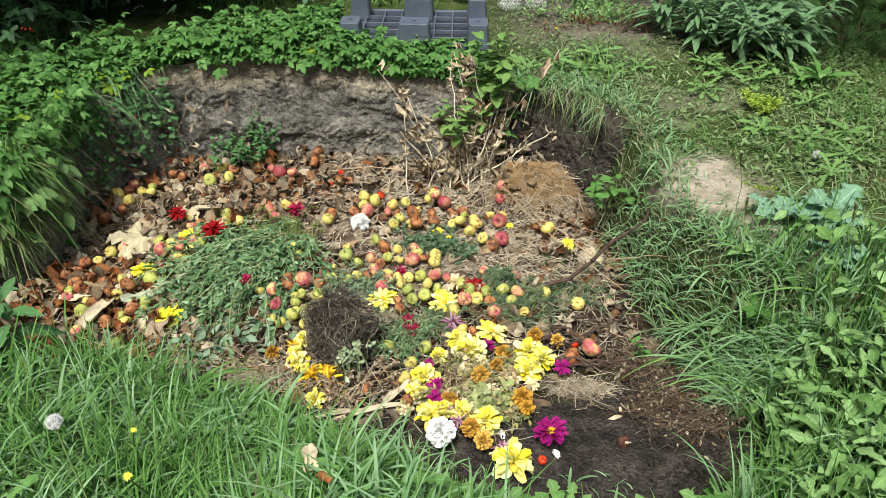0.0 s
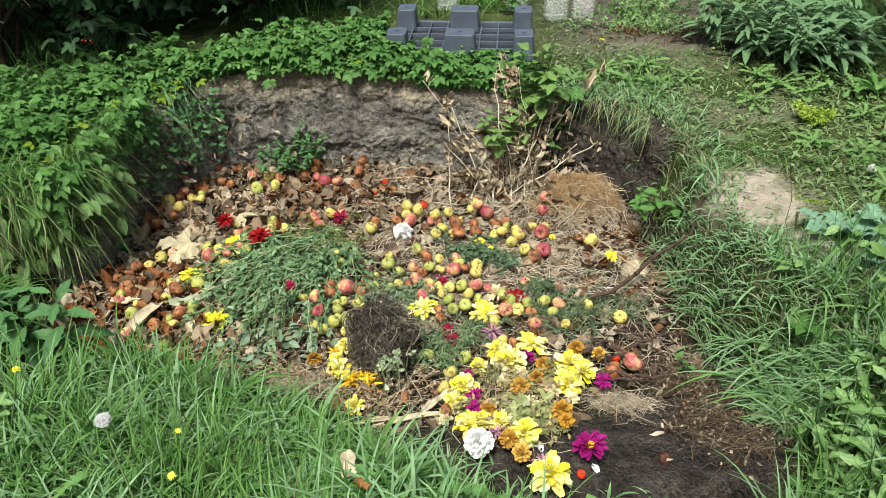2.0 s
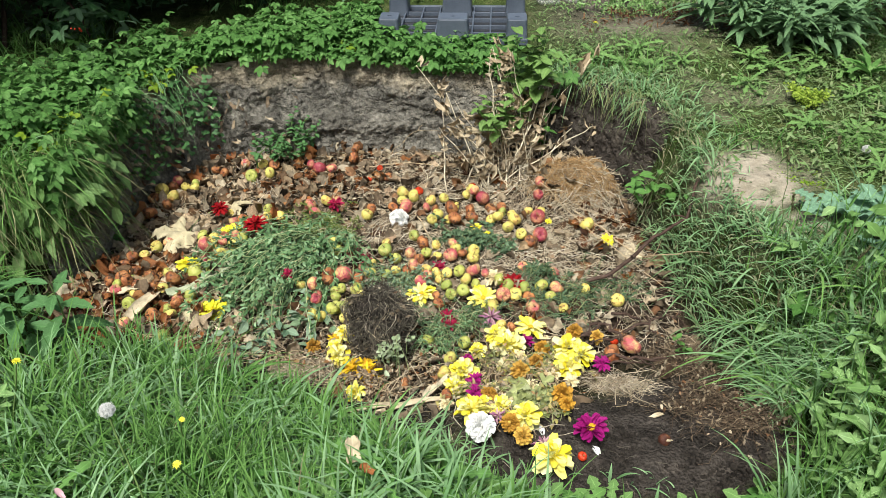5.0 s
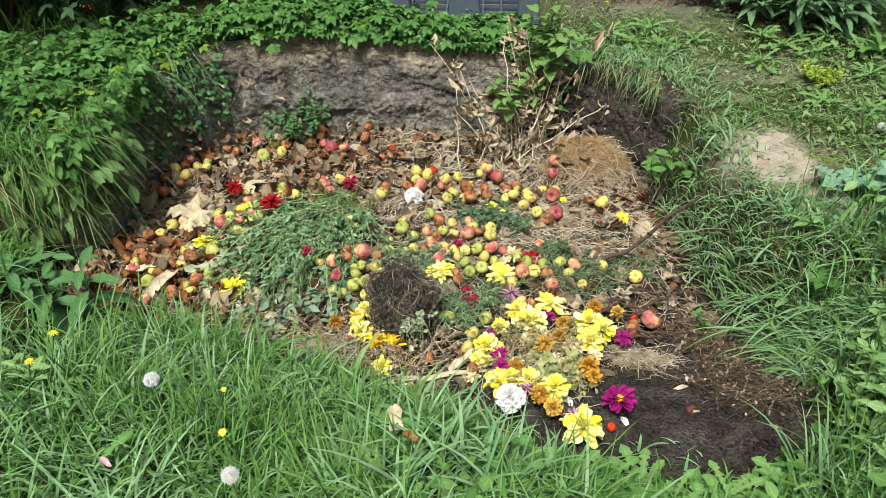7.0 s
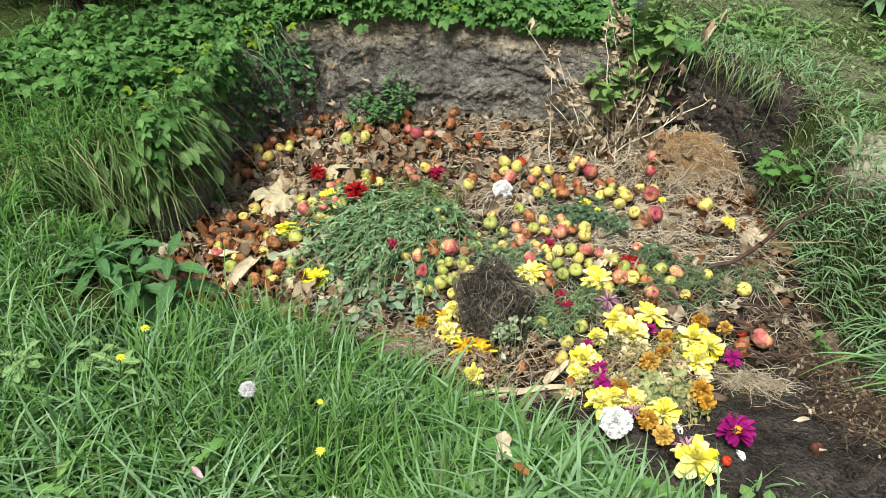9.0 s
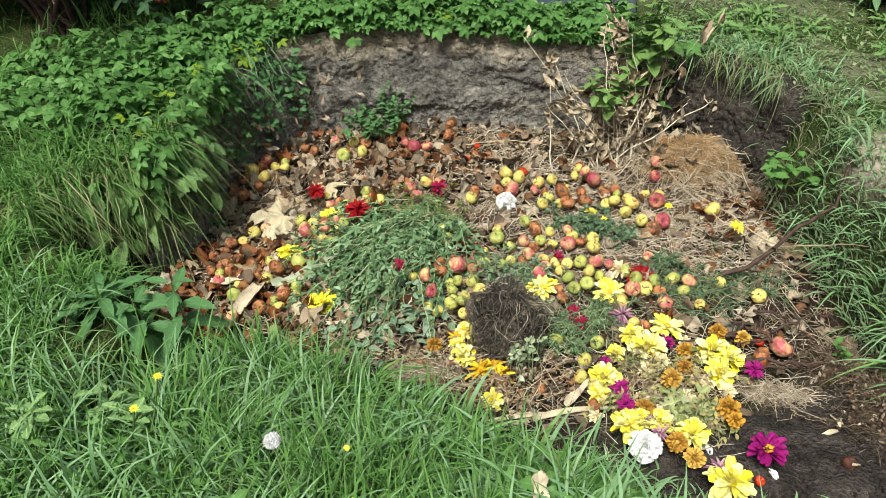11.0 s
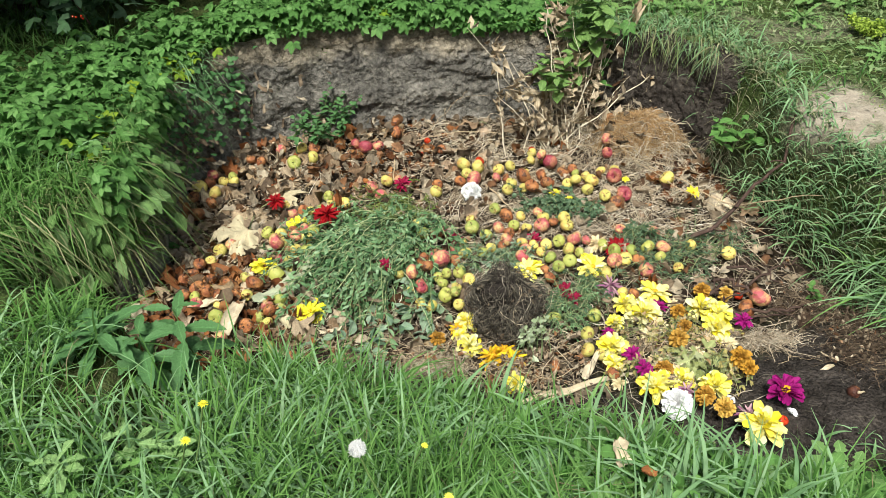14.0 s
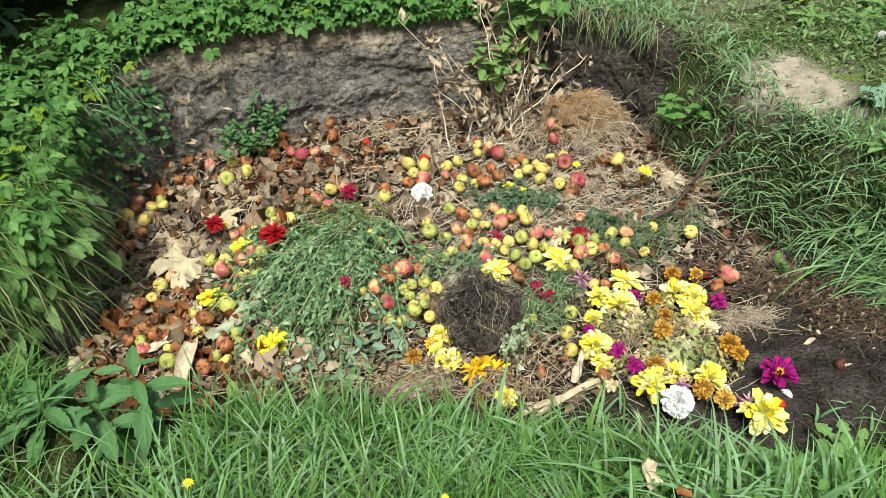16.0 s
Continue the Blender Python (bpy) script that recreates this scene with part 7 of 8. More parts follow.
def wall_grass(name, n, start, stop, heights, length, mat, label, seed, width=(0.0025, 0.006), rise=0.55, sag=(0.5, 1.7)):
    """Blades that spring from the face's upper part and hang down before it."""
    g = np.random.default_rng(seed)
    s = g.uniform(start, stop, n) * 6
    k = np.floor(s).astype(int)
    f = (s - k)[:, None]
    p = RIM[k % len(RIM)] * (1 - f) + RIM[(k + 1) % len(RIM)] * f
    t = RIM[(k + 2) % len(RIM)] - RIM[(k - 2) % len(RIM)]
    inward = np.stack([t[:, 1], -t[:, 0]], -1) / np.linalg.norm(t, axis=1)[:, None]
    spots = np.concatenate([p - inward * 0.01, (0.43 * g.uniform(*heights, n))[:, None]], 1)
    ahead = np.arctan2(inward[:, 1], inward[:, 0]) + g.normal(0, 1.0, n)
    ahead = ahead + 1.2 * value_noise(p[:, 0] * 9, p[:, 1] * 9, seed=seed)
    droop = g.uniform(*sag, n) * (1 + 0.3 * value_noise(p[:, 0] * 14, p[:, 1] * 14, seed=seed + 1))
    data = strips(spots, ahead, g.uniform(*length, n), g.uniform(*width, n), np.clip(g.normal(rise, 0.35, n), 0.0, 0.97), droop, 6, ahead + np.pi / 2 + g.normal(0, 0.8, n), 1.0, 0.10, g.uniform(0.2, 0.85, (n, 1)))
    return stuff(name, data, mat, label, "grass")


wall_grass("hanging_grass", 190, -1.3, 1.9, (0.92, 1.12), (0.12, 0.28), grass_mat, "long green grass hanging over the pit's bank", 351, (0.004, 0.008))
wall_grass("face_grass", 1300, -1.6, 1.5, (0.15, 1.05), (0.10, 0.24), grass_mat, "grass growing out of the pit's bank", 358, (0.004, 0.008), 0.85, (0.3, 0.9))
wall_grass("face_grass", 700, -0.6, 1.8, (0.30, 1.10), (0.10, 0.25), grass_mat, "tussocks of green grass bulging out of the bank", 363, (0.004, 0.008), 0.75, (0.2, 1.5))
wall_grass("face_grass", 420, -0.6, 1.8, (0.30, 1.0), (0.14, 0.28), skirt_mat, "straw-green blades among the tussocks of the bank", 364, (0.003, 0.006), 0.55, (0.6, 1.5))
wall_grass("face_grass", 140, 1.4, 2.4, (0.55, 1.05), (0.08, 0.18), grass_mat, "grass growing out of the bank's upper part", 359, (0.004, 0.008), 0.8, (0.3, 0.9))
wall_grass("hanging_grass", 60, 2.4, 4.4, (0.45, 1.0), (0.08, 0.20), hang_mat, "wiry grass hanging on the earth wall", 352)
wall_grass("hanging_grass", 110, 3.0, 3.9, (0.6, 1.05), (0.12, 0.24), blue_grass_mat, "blue-green grass tuft on the earth wall", 353, (0.004, 0.007))
wall_grass("hanging_grass", 200, 8.2, 10.4, (0.86, 1.10), (0.05, 0.15), skirt_mat, "dry grass hanging over the pit's rim", 354)
wall_grass("hanging_grass", 150, 8.2, 10.4, (0.88, 1.10), (0.05, 0.15), blue_grass_mat, "grey-green grass hanging over the pit's rim", 355, (0.003, 0.007))
wall_grass("hanging_grass", 170, -1.3, 2.2, (0.62, 1.10), (0.12, 0.36), skirt_mat, "pale straw-green grass hanging down the pit's bank", 356, (0.003, 0.007))
wall_grass("hanging_grass", 90, -1.2, 2.6, (0.30, 0.80), (0.08, 0.22), hang_mat, "dry grass under the grassy bank", 357, (0.003, 0.006))
wall_leaves("bank_leaves", 40, 1.8, 3.2, (0.3, 0.95), elder, (0.025, 0.042), cover_mat, "small green leaves on the pit's shaded side", "ground cover", 347, 0.06)
wall_leaves("creeping_ivy", 45, 2.2, 3.6, (0.1, 0.9), round_leaf, (0.014, 0.024), nettle_mat, "round dark leaves on the pit's shaded side", "ivy", 348, 0.06)
wall_leaves("dead_wall_leaves", 30, 1.4, 3.6, (0.02, 0.7), scrap2, (0.03, 0.07), dead_mat, "dead brown leaves caught on the shaded side", "dry leaves", 349, 0.06)
wild = lambda x, y, d: np.clip(0.12 + smooth(0.3 + 1.5 * value_noise(x * 2, y * 2, seed=88)), 0, 1) * np.where((x > -2.5) & (x < 2.7) & (y > 0.55) & (y < 4.6), 0.0, 1.0)
blades("outer_meadow", 42000, (-6.0, 6.0, -3.5, 7.5), wild, (0.10, 0.24), (0.008, 0.016), 0.85, 0.5, grass_mat, "rough meadow grass of the garden round about", 361, 3)
blades("outer_meadow", 30000, (-3.6, 3.6, -0.6, 5.4), wild, (0.10, 0.24), (0.006, 0.011), 0.85, 0.5, grass_mat, "meadow grass round the pit's grassy edges", 362, 3)


def rosette(name, x, y, count, template, size, lift, mat, label, category, seed, stem=0.0, spread_out=0.0, lean=(0, 0), base=None):
    """A plant of separate leaves round a crown, each leaf a part on its own stalk."""
    g = np.random.default_rng(seed)
    top = holder(name, pose(x, y, float(land(x, y)) if base is None else base, lean[0], lean[1], 0), label, category)
    shapes = []
    for k in range(3):
        v, f, uv = as_tris(template)
        v = v * (1, 1, g.uniform(0.8, 1.3)) + np.stack([0 * v[:, 0], 0 * v[:, 0], 0.02 * value_noise(v[:, 0] * 9, v[:, 1] * 9, k, seed)], -1)
        shapes.append(build_mesh("leaf", v, f, uv))
        shapes[-1].materials.append(mat)
    for k in range(count):
        q = k / count
        a = k * 137.5 + g.normal(0, 12)
        up = lift[0] + (lift[1] - lift[0]) * q + g.normal(0, 6)
        s = size * g.uniform(0.75, 1.15)
        part("leaf", shapes[k % 3], None, top, at=pose(0, 0, stem * g.uniform(0.2, 1), 0, 0, a) @ pose(0, spread_out * (1 - q), 0, up, g.normal(0, 10), 0) @ Matrix.Diagonal((s, s, s, 1)))
    return top


long_leaf = leaf_grid(lambda s: 0.098 * np.sin(np.pi * min(1, s * 0.97 + 0.03)) ** 0.8 * (1 + 0.08 * np.sin(s * 26)) + 0.008, 13, 4, 0.35, 0.42, 0.014, 41)
kale_leaf = leaf_grid(lambda s: 0.03 if s < 0.2 else 0.05 + 0.30 * np.sin(np.pi * (s - 0.2) / 0.84) ** 0.6 * (0.80 + 0.28 * np.sin(s * 24)), 26, 8, 0.15, 0.40, 0.012, 42)
frill = np.abs(kale_leaf[2][:, 0] * 2 - 1) ** 1.5
kale_leaf[0][:, 2] += 0.075 * frill * np.sin(kale_leaf[2][:, 1] * 34 + 2.0 * np.sign(kale_leaf[0][:, 0]))
broad = leaf_grid(lambda s: 0.31 * np.sin(np.pi * min(1, s + 0.03)) ** 0.75, 7, 4, 0.3, 0.3, 0.02, 43)
toothed = leaf_grid(lambda s: 0.17 * np.sin(np.pi * min(1, s * 0.97 + 0.03)) ** 0.8 * (1 + 0.10 * np.sin(s * 70)), 18, 4, 0.3, 0.3, 0.015, 44)

rosette("kale_plant", 1.20, 2.15, 7, kale_leaf, 0.11, (15, 60), kale_mat, "young blue-green kale plant by the sandy patch", "kale", 404, 0.05)
rosette("kale_plant", 1.39, 2.14, 12, kale_leaf, 0.135, (15, 65), kale_mat, "blue-green kale plant in the turf", "kale", 405, 0.05)
rosette("kale_plant", 1.32, 1.93, 8, kale_leaf, 0.11, (12, 60), kale_mat, "small blue-green kale plant among grass", "kale", 406, 0.04)
for k, (x, y, s) in enumerate([(1.00, 1.25, 0.17), (1.16, 1.16, 0.19), (1.08, 1.02, 0.18), (1.30, 1.30, 0.18), (1.24, 0.98, 0.17), (1.42, 1.14, 0.19), (0.92, 1.06, 0.15), (1.50, 1.40, 0.16), (1.05, 1.44, 0.14), (1.36, 1.52, 0.15), (1.18, 1.40, 0.17), (1.30, 1.14, 0.18), (1.52, 1.26, 0.18), (1.60, 1.05, 0.18), (1.14, 0.92, 0.17), (1.36, 0.90, 0.17), (-1.40, 1.30, 0.16), (-1.28, 1.22, 0.15), (-1.52, 1.20, 0.16)]):
    rosette("sow_thistle", x, y, 14, thistle, s * 0.40, (15, 70), thistle_mat, "fresh green sow-thistle with jagged leaves among the grass", "weed", 480 + k, 0.14)
rosette("weed_plant", 1.06, 1.80, 7, broad, 0.07, (10, 50), cover_mat, "grey-green broad-leaved plant among couch grass", "weed", 407, 0.16)
rosette("dock_plant", 1.92, 3.42, 9, long_leaf, 0.17, (25, 65), weed_mat, "broad-leaved weed under a dark bush", "weed", 408, 0.04)
rosette("dock_plant", -1.64, 2.42, 16, toothed_broad, 0.085, (-40, 25), thistle_mat, "pale broad-leaved weed leaning out of the bank", "weed", 409, 0.06, 0.03, (10, 25), 0.30)
rosette("dock_plant", -1.64, 2.68, 13, toothed_broad, 0.075, (-40, 25), thistle_mat, "pale green weed hanging from the bank", "weed", 412, 0.05, 0.02, (5, 30), 0.30)
rosette("dock_plant", -1.74, 2.62, 10, broad, 0.085, (-10, 45), cover_mat, "leafy green weed on top of the bank", "weed", 413, 0.08, 0.02)
rosette("dock_plant", -1.76, 2.44, 9, toothed, 0.10, (-20, 40), thistle_mat, "toothed pale weed at the bank's edge", "weed", 414, 0.08, 0.02)


def leafy_stems(name, x, y, stems, height, leaves, template, size, mat, label, category, seed, spread_out=0.08, lean=(0.0, 0.0), base=None):
    """A plant of upright stems with pairs of leaves up them; stems and leaves are parts."""
    g = np.random.default_rng(seed)
    z = float(land(x, y)) if base is None else base
    top = holder(name, pose(x, y, z), label, category)
    v, f, uv = as_tris(template)
    shape = build_mesh("leaf", v, f, uv)
    shape.materials.append(mat)
    for k in range(stems):
        foot = np.array([g.normal(0, spread_out * 0.5), g.normal(0, spread_out * 0.5), -0.02])
        h = height * g.uniform(0.65, 1.1)
        tip = foot + np.array([g.normal(lean[0], spread_out), g.normal(lean[1], spread_out), h])
        line = wires([foot], [tip], [0.0], [0.004], 7, seed + k)[0]
        stem = part("stem", build_mesh("stem", *rods(line[None], [0.0035], 6, 0.5)), stem_mat, top)
        for j in range(leaves):
            s = 0.25 + 0.75 * (j + 1) / leaves
            p = foot + (tip - foot) * s
            q = size * (1.15 - 0.5 * s) * g.uniform(0.8, 1.2)
            part("leaf", shape, None, stem, at=pose(*p, 0, 0, 180 * j + 80 * (j // 2) + g.normal(0, 18)) @ pose(0, 0, 0, g.normal(18, 14), g.normal(0, 12), 0) @ Matrix.Diagonal((q, q, q, 1)))
    return top


leafy_stems("sapling", 0.21, 3.33, 8, 0.40, 12, broad, 0.092, sapling_mat, "young broad-leaved sapling at the pit's rim", "sapling", 421, 0.08, (0.0, -0.06), 0.30)
leafy_stems("sapling", 0.06, 3.29, 5, 0.28, 11, broad, 0.082, sapling_mat, "leafy green shoots hanging over dead stalks", "sapling", 422, 0.09, (0.04, -0.06), 0.16)
leafy_stems("sapling", 0.26, 3.36, 4, 0.30, 6, broad, 0.07, cover_mat, "dark green leafy shoots behind dead stalks", "sapling", 423, 0.07, (0.06, -0.02), 0.02)
leafy_stems("leafy_plant", 1.64, 3.92, 24, 0.40, 16, long_leaf, 0.175, long_leaf_mat, "big bushy plant with long grey-green leaves", "leafy plant", 401, 0.20)
leafy_stems("leafy_plant", 1.36, 4.02, 10, 0.32, 12, long_leaf, 0.20, long_leaf_mat, "bushy plant with long narrow leaves beside a bigger one", "leafy plant", 402, 0.13)
leafy_stems("leafy_plant", 1.86, 3.76, 10, 0.32, 12, long_leaf, 0.19, long_leaf_mat, "bushy long-leaved plant beside a dark bush", "leafy plant", 403, 0.13)
leafy_stems("seedling_weed", 0.79, 2.72, 7, 0.15, 5, broad, 0.07, weed_mat, "young broad-leaved weed at the pit's corner", "weed", 411, 0.10, (0.02, -0.02), 0.13)


def nettle(x, y, z, turn, label, seed):
    """A nettle seen from above: an upright stem with opposite pairs of long toothed leaves, widest at its head."""
    g = np.random.default_rng(seed)
    foot = float(land(x, y))
    top = holder("nettle", pose(x, y, foot, 0, 0, turn), label, "nettle", "nettles at the pit's edge")
    h = z - foot
    line = wires([(0.02, -0.02, -0.02)], [(0, 0, h)], [0.0], [0.003], 7, seed)[0]
    stem = part("stem", build_mesh("stem", *rods(line[None], [0.0032], 6, 0.6)), stem_mat, top)
    v, f, uv = as_tris(toothed)
    shape = build_mesh("leaf", v, f, uv)
    shape.materials.append(nettle_mat)
    for k in range(12):
        level = k // 2
        q = (0.138 if level < 4 else 0.10 - 0.03 * (level - 4)) * g.uniform(0.88, 1.1)
        part("leaf", shape, None, stem, at=pose(0, 0, h * (0.45 + 0.11 * level), 0, 0, 180 * (k % 2) + 85 * level + g.normal(0, 12)) @ pose(0, 0.008, 0, g.normal(-4 + 6 * level, 8), g.normal(0, 10), 0) @ Matrix.Diagonal((q, q, q, 1)))


nettle(-1.366, 1.699, 0.42, 10, "dark green nettle at the pit's front edge", 424)
nettle(-1.572, 1.650, 0.41, 60, "dark green nettle among long grass", 425)
nettle(-1.460, 1.640, 0.39, 120, "dark green nettle between two others", 426)
nettle(-1.680, 1.720, 0.38, 20, "dark green nettle against the grassy bank", 427)
leafy_stems("weed_plant", 1.42, 1.85, 5, 0.20, 12, slim, 0.05, weed_mat, "upright slender-leaved weed beside kale", "weed", 427, 0.06)
leafy_stems("weed_plant", -1.10, 3.44, 9, 0.24, 16, ovate, 0.045, nettle_mat, "bushy dark green weed growing from the earth wall", "weed", 428, 0.14, (0.02, -0.05), -0.04)
leafy_stems("weed_plant", -1.00, 3.42, 7, 0.17, 14, ovate, 0.042, nettle_mat, "low dark green weed below the earth wall", "weed", 429, 0.12, (0.04, -0.04), -0.05)
leafy_stems("weed_plant", 0.86, 1.90, 4, 0.16, 10, ovate, 0.04, weed_mat, "small weed on the pit's edge", "weed", 430, 0.06)


def bush(name, x, y, radius, height, stems, leaves, template, size, mat, label, seed, base=0.15, berries=0, lift=0.0):
    """A shrub: tapered limbs from one foot, and a crown of separate leaves in clumps with gaps."""
    g = np.random.default_rng(seed)
    z = float(land(x, y))
    top = holder(name, pose(x, y, z), label, "shrub")
    tips = []
    for k in range(stems):
        a = g.uniform(0, 2 * np.pi)
        reach = radius * np.sqrt(g.uniform(0.1, 1.0))
        tip = np.array([np.cos(a) * reach, np.sin(a) * reach, height * g.uniform(0.12, 1.0) * (1 - 0.35 * (reach / radius) ** 2)])
        foot = np.array([g.normal(0, 0.05), g.normal(0, 0.05), -0.03]) * min(1, radius)
        line = wires([foot], [tip], [height * 0.10], [0.02 * min(1, radius)], 7, seed + k)[0]
        part("limb", build_mesh("limb", *rods(line[None], [min(0.014, radius * 0.02)], 6, 0.3)), twig_mat, top)
        tips += [line[j] for j in (3, 4, 5, 6)]
    tips = np.array(tips)
    n = leaves
    p = tips[g.integers(0, len(tips), n)] + g.normal(0, 1, (n, 3)) * np.array([0.13, 0.13, 0.11]) * radius
    p[:, 2] = np.where(p[:, 2] < lift, lift + np.abs(g.normal(0, 0.25, n)) * radius, p[:, 2]) + 0.02
    t = turns(g.uniform(0, 6.3, n), g.normal(0, 0.5, n), g.normal(-0.3, 0.5, n))
    part("crown", build_mesh("crown", *spread(as_tris(template), p, t, g.uniform(0.7, 1.2, n) * size)), mat, top, "crown of many separate leaves")
    if berries:
        bm = bmesh.new()
        bmesh.ops.create_icosphere(bm, subdivisions=2, radius=0.0055)
        me = from_bm("berry", bm, True)
        me.materials.append(tomato_mat)
        for k in range(berries):
            q = tips[g.integers(0, len(tips))] + g.normal(0, 0.10, 3)
            for j in range(6):
                part("berry", me, None, top, at=pose(*(q + g.normal(0, 0.012, 3))))
    return top


bush("bright_plant", 1.52, 3.13, 0.09, 0.10, 14, 1500, ovate, 0.016, thin_material("lime_feverfew", [(0.27, 0.38, 0.05), (0.36, 0.47, 0.08), (0.20, 0.32, 0.04)], 0.5, 0.35, 0.1, 0.2), "small bright yellow-green herb in the turf", 410)
viburnum = lobed_leaf(THREE, 0.07, 17, 0.25, 0.0, 9, 1)
bush("guelder_shrub", -2.60, 4.40, 0.95, 1.5, 44, 8000, viburnum, 0.075, shrub_mat, "dark green lobed-leaf shrub with red berries", 441, berries=26, lift=0.05)
bush("guelder_shrub", -1.65, 4.85, 0.85, 1.4, 40, 5600, viburnum, 0.07, shrub_mat, "dark green shrub at the back of the garden", 442, berries=6, lift=0.05)
bush("guelder_shrub", -3.7, 3.9, 0.9, 1.5, 18, 2200, viburnum, 0.075, shrub_mat, "dark lobed-leaf shrub overhanging the bank", 443, berries=10, lift=0.25)
# high crown above the view, added only to cast shade on the corner
bush("guelder_shrub", -2.75, 3.70, 0.85, 2.4, 40, 6500, viburnum, 0.085, shrub_mat, "unseen tall shrub added to shade the garden's corner", 446, lift=1.45)
frond = leaf_grid(lambda s: 0.13 * np.sin(np.pi * min(1, s + 0.05)) ** 0.7, 2, 2, 0.3, 0.35, 0.0, 2)
fern = merged(*[(frond, 0.60 - 0.07 * k, (sgn * 0.8, 0, 0), (0, 0.18 * k, 0)) for k in range(4) for sgn in (1, -1)])
bush("dark_bush", 2.36, 4.05, 0.62, 1.05, 34, 4200, fern, 0.085, fir_mat, "dark feathery evergreen bush", 444, lift=0.06)
bush("dark_bush", 2.85, 3.55, 0.5, 0.9, 24, 1000, fern, 0.085, fir_mat, "dark feathery bush at the garden's side", 445, lift=0.06)


def dandelion_clock(x, y, z, r, label, seed, stalk_to=None):
    g = np.random.default_rng(seed)
    top = holder("dandelion_clock", pose(x, y, z), label, "dandelion", "dandelion clocks in the grass")
    n = 280
    k = np.arange(n) + 0.5
    phi, theta = np.arccos(1 - 1.85 * k / n), np.pi * (1 + 5**0.5) * k
    way = np.stack([np.cos(theta) * np.sin(phi), np.sin(theta) * np.sin(phi), np.cos(phi)], -1)
    hair = rods(np.stack([way * r * 0.2, way * r * 0.85], 1), np.full(n, 0.0004), 3, 1.0)
    tuft = []
    for j in range(7):
        off = g.normal(0, 0.15, (n, 3))
        tuft.append(rods(np.stack([way * r * 0.82, way * r * g.uniform(0.95, 1.08, (n, 1)) + off * r], 1), np.full(n, 0.0006), 3, 0.6))
    part("down", build_mesh("down", *joined([hair] + tuft)), PETAL["white"], top, "white down")
    bm = bmesh.new()
    bmesh.ops.create_icosphere(bm, subdivisions=3, radius=r * 0.82)
    for v in bm.verts:
        v.co *= 1 + 0.10 * noise.noise(v.co * 900)
    part("down_ball", from_bm("down_ball", bm, True), PETAL["white"], top)
    bm = bmesh.new()
    bmesh.ops.create_icosphere(bm, subdivisions=2, radius=r * 0.25)
    part("seed_head", from_bm("seed_head", bm, True), husk_mat, top)
    foot = stalk_to or (0.05, -0.03, -(z - float(land(x, y))))
    part("stalk", build_mesh("stalk", *rods(wires([(0, 0, 0)], [foot], [-0.01], [0.002], 7, seed), [0.0022], 6, 1.0)), stem_mat, top, "pale green stalk")
    return top


dandelion_clock(-0.832, 1.028, 0.607, 0.0145, "round white dandelion clock above the grass", 461, (0.10, -0.14, -0.25))
dandelion_clock(-0.579, 0.769, 0.628, 0.0145, "round white dandelion clock in the grass by the viewer", 462)
dandelion_clock(1.55, 2.60, 0.440, 0.0145, "white dandelion clock lying in the turf", 463, (0.12, -0.20, -0.05))


def dandelion_flower(x, y, z, r, label, seed):
    top = holder("dandelion_flower", pose(x, y, z, 12, -8, seed * 40), label, "dandelion", "yellow flowers in the grass")
    n = 44
    k = np.arange(n)
    t = turns(k * 2.4, np.zeros(n), 0.15 + 1.1 * (1 - k / n))
    part("petals", build_mesh("petals", *spread(slim, np.zeros((n, 3)), t, r * np.linspace(0.55, 1.05, n))), PETAL["yellow"], top)
    part("stalk", build_mesh("stalk", *rods(wires([(0, 0, 0)], [(0.02, 0.02, -(z - float(land(x, y))))], [0.0], [0.002], 6, seed), [0.002], 6, 1.0)), stem_mat, top)


dandelion_flower(-0.663, 0.947, 0.53, 0.011, "yellow dandelion flower in the grass", 1)
dandelion_flower(-0.70, 1.08, 0.52, 0.008, "small yellow flower in the long grass", 2)
dandelion_flower(-1.21, 1.16, 0.52, 0.012, "small yellow flower in the grassy bank", 3)
dandelion_flower(-1.18, 1.24, 0.54, 0.013, "fading yellow flower in the grassy bank", 4)
dandelion_flower(0.66, 4.06, 0.47, 0.018, "yellow dandelion flower beside the plastic pallet", 5)
husk(-0.29, 1.03, 0.06, 0.05, 10, "curled tan dead leaf caught in the grass", 21, 0.16, 50)
husk(-0.25, 0.97, 0.035, 0.026, 80, "curled rust-brown dead leaf in the grass", 22, 0.10, 20, rust_leaf_mat)
husk(-0.93, 0.91, 0.036, 0.015, 60, "faded pink petal lying on the grass", 23, 0.16, 10, PETAL["mauve"])


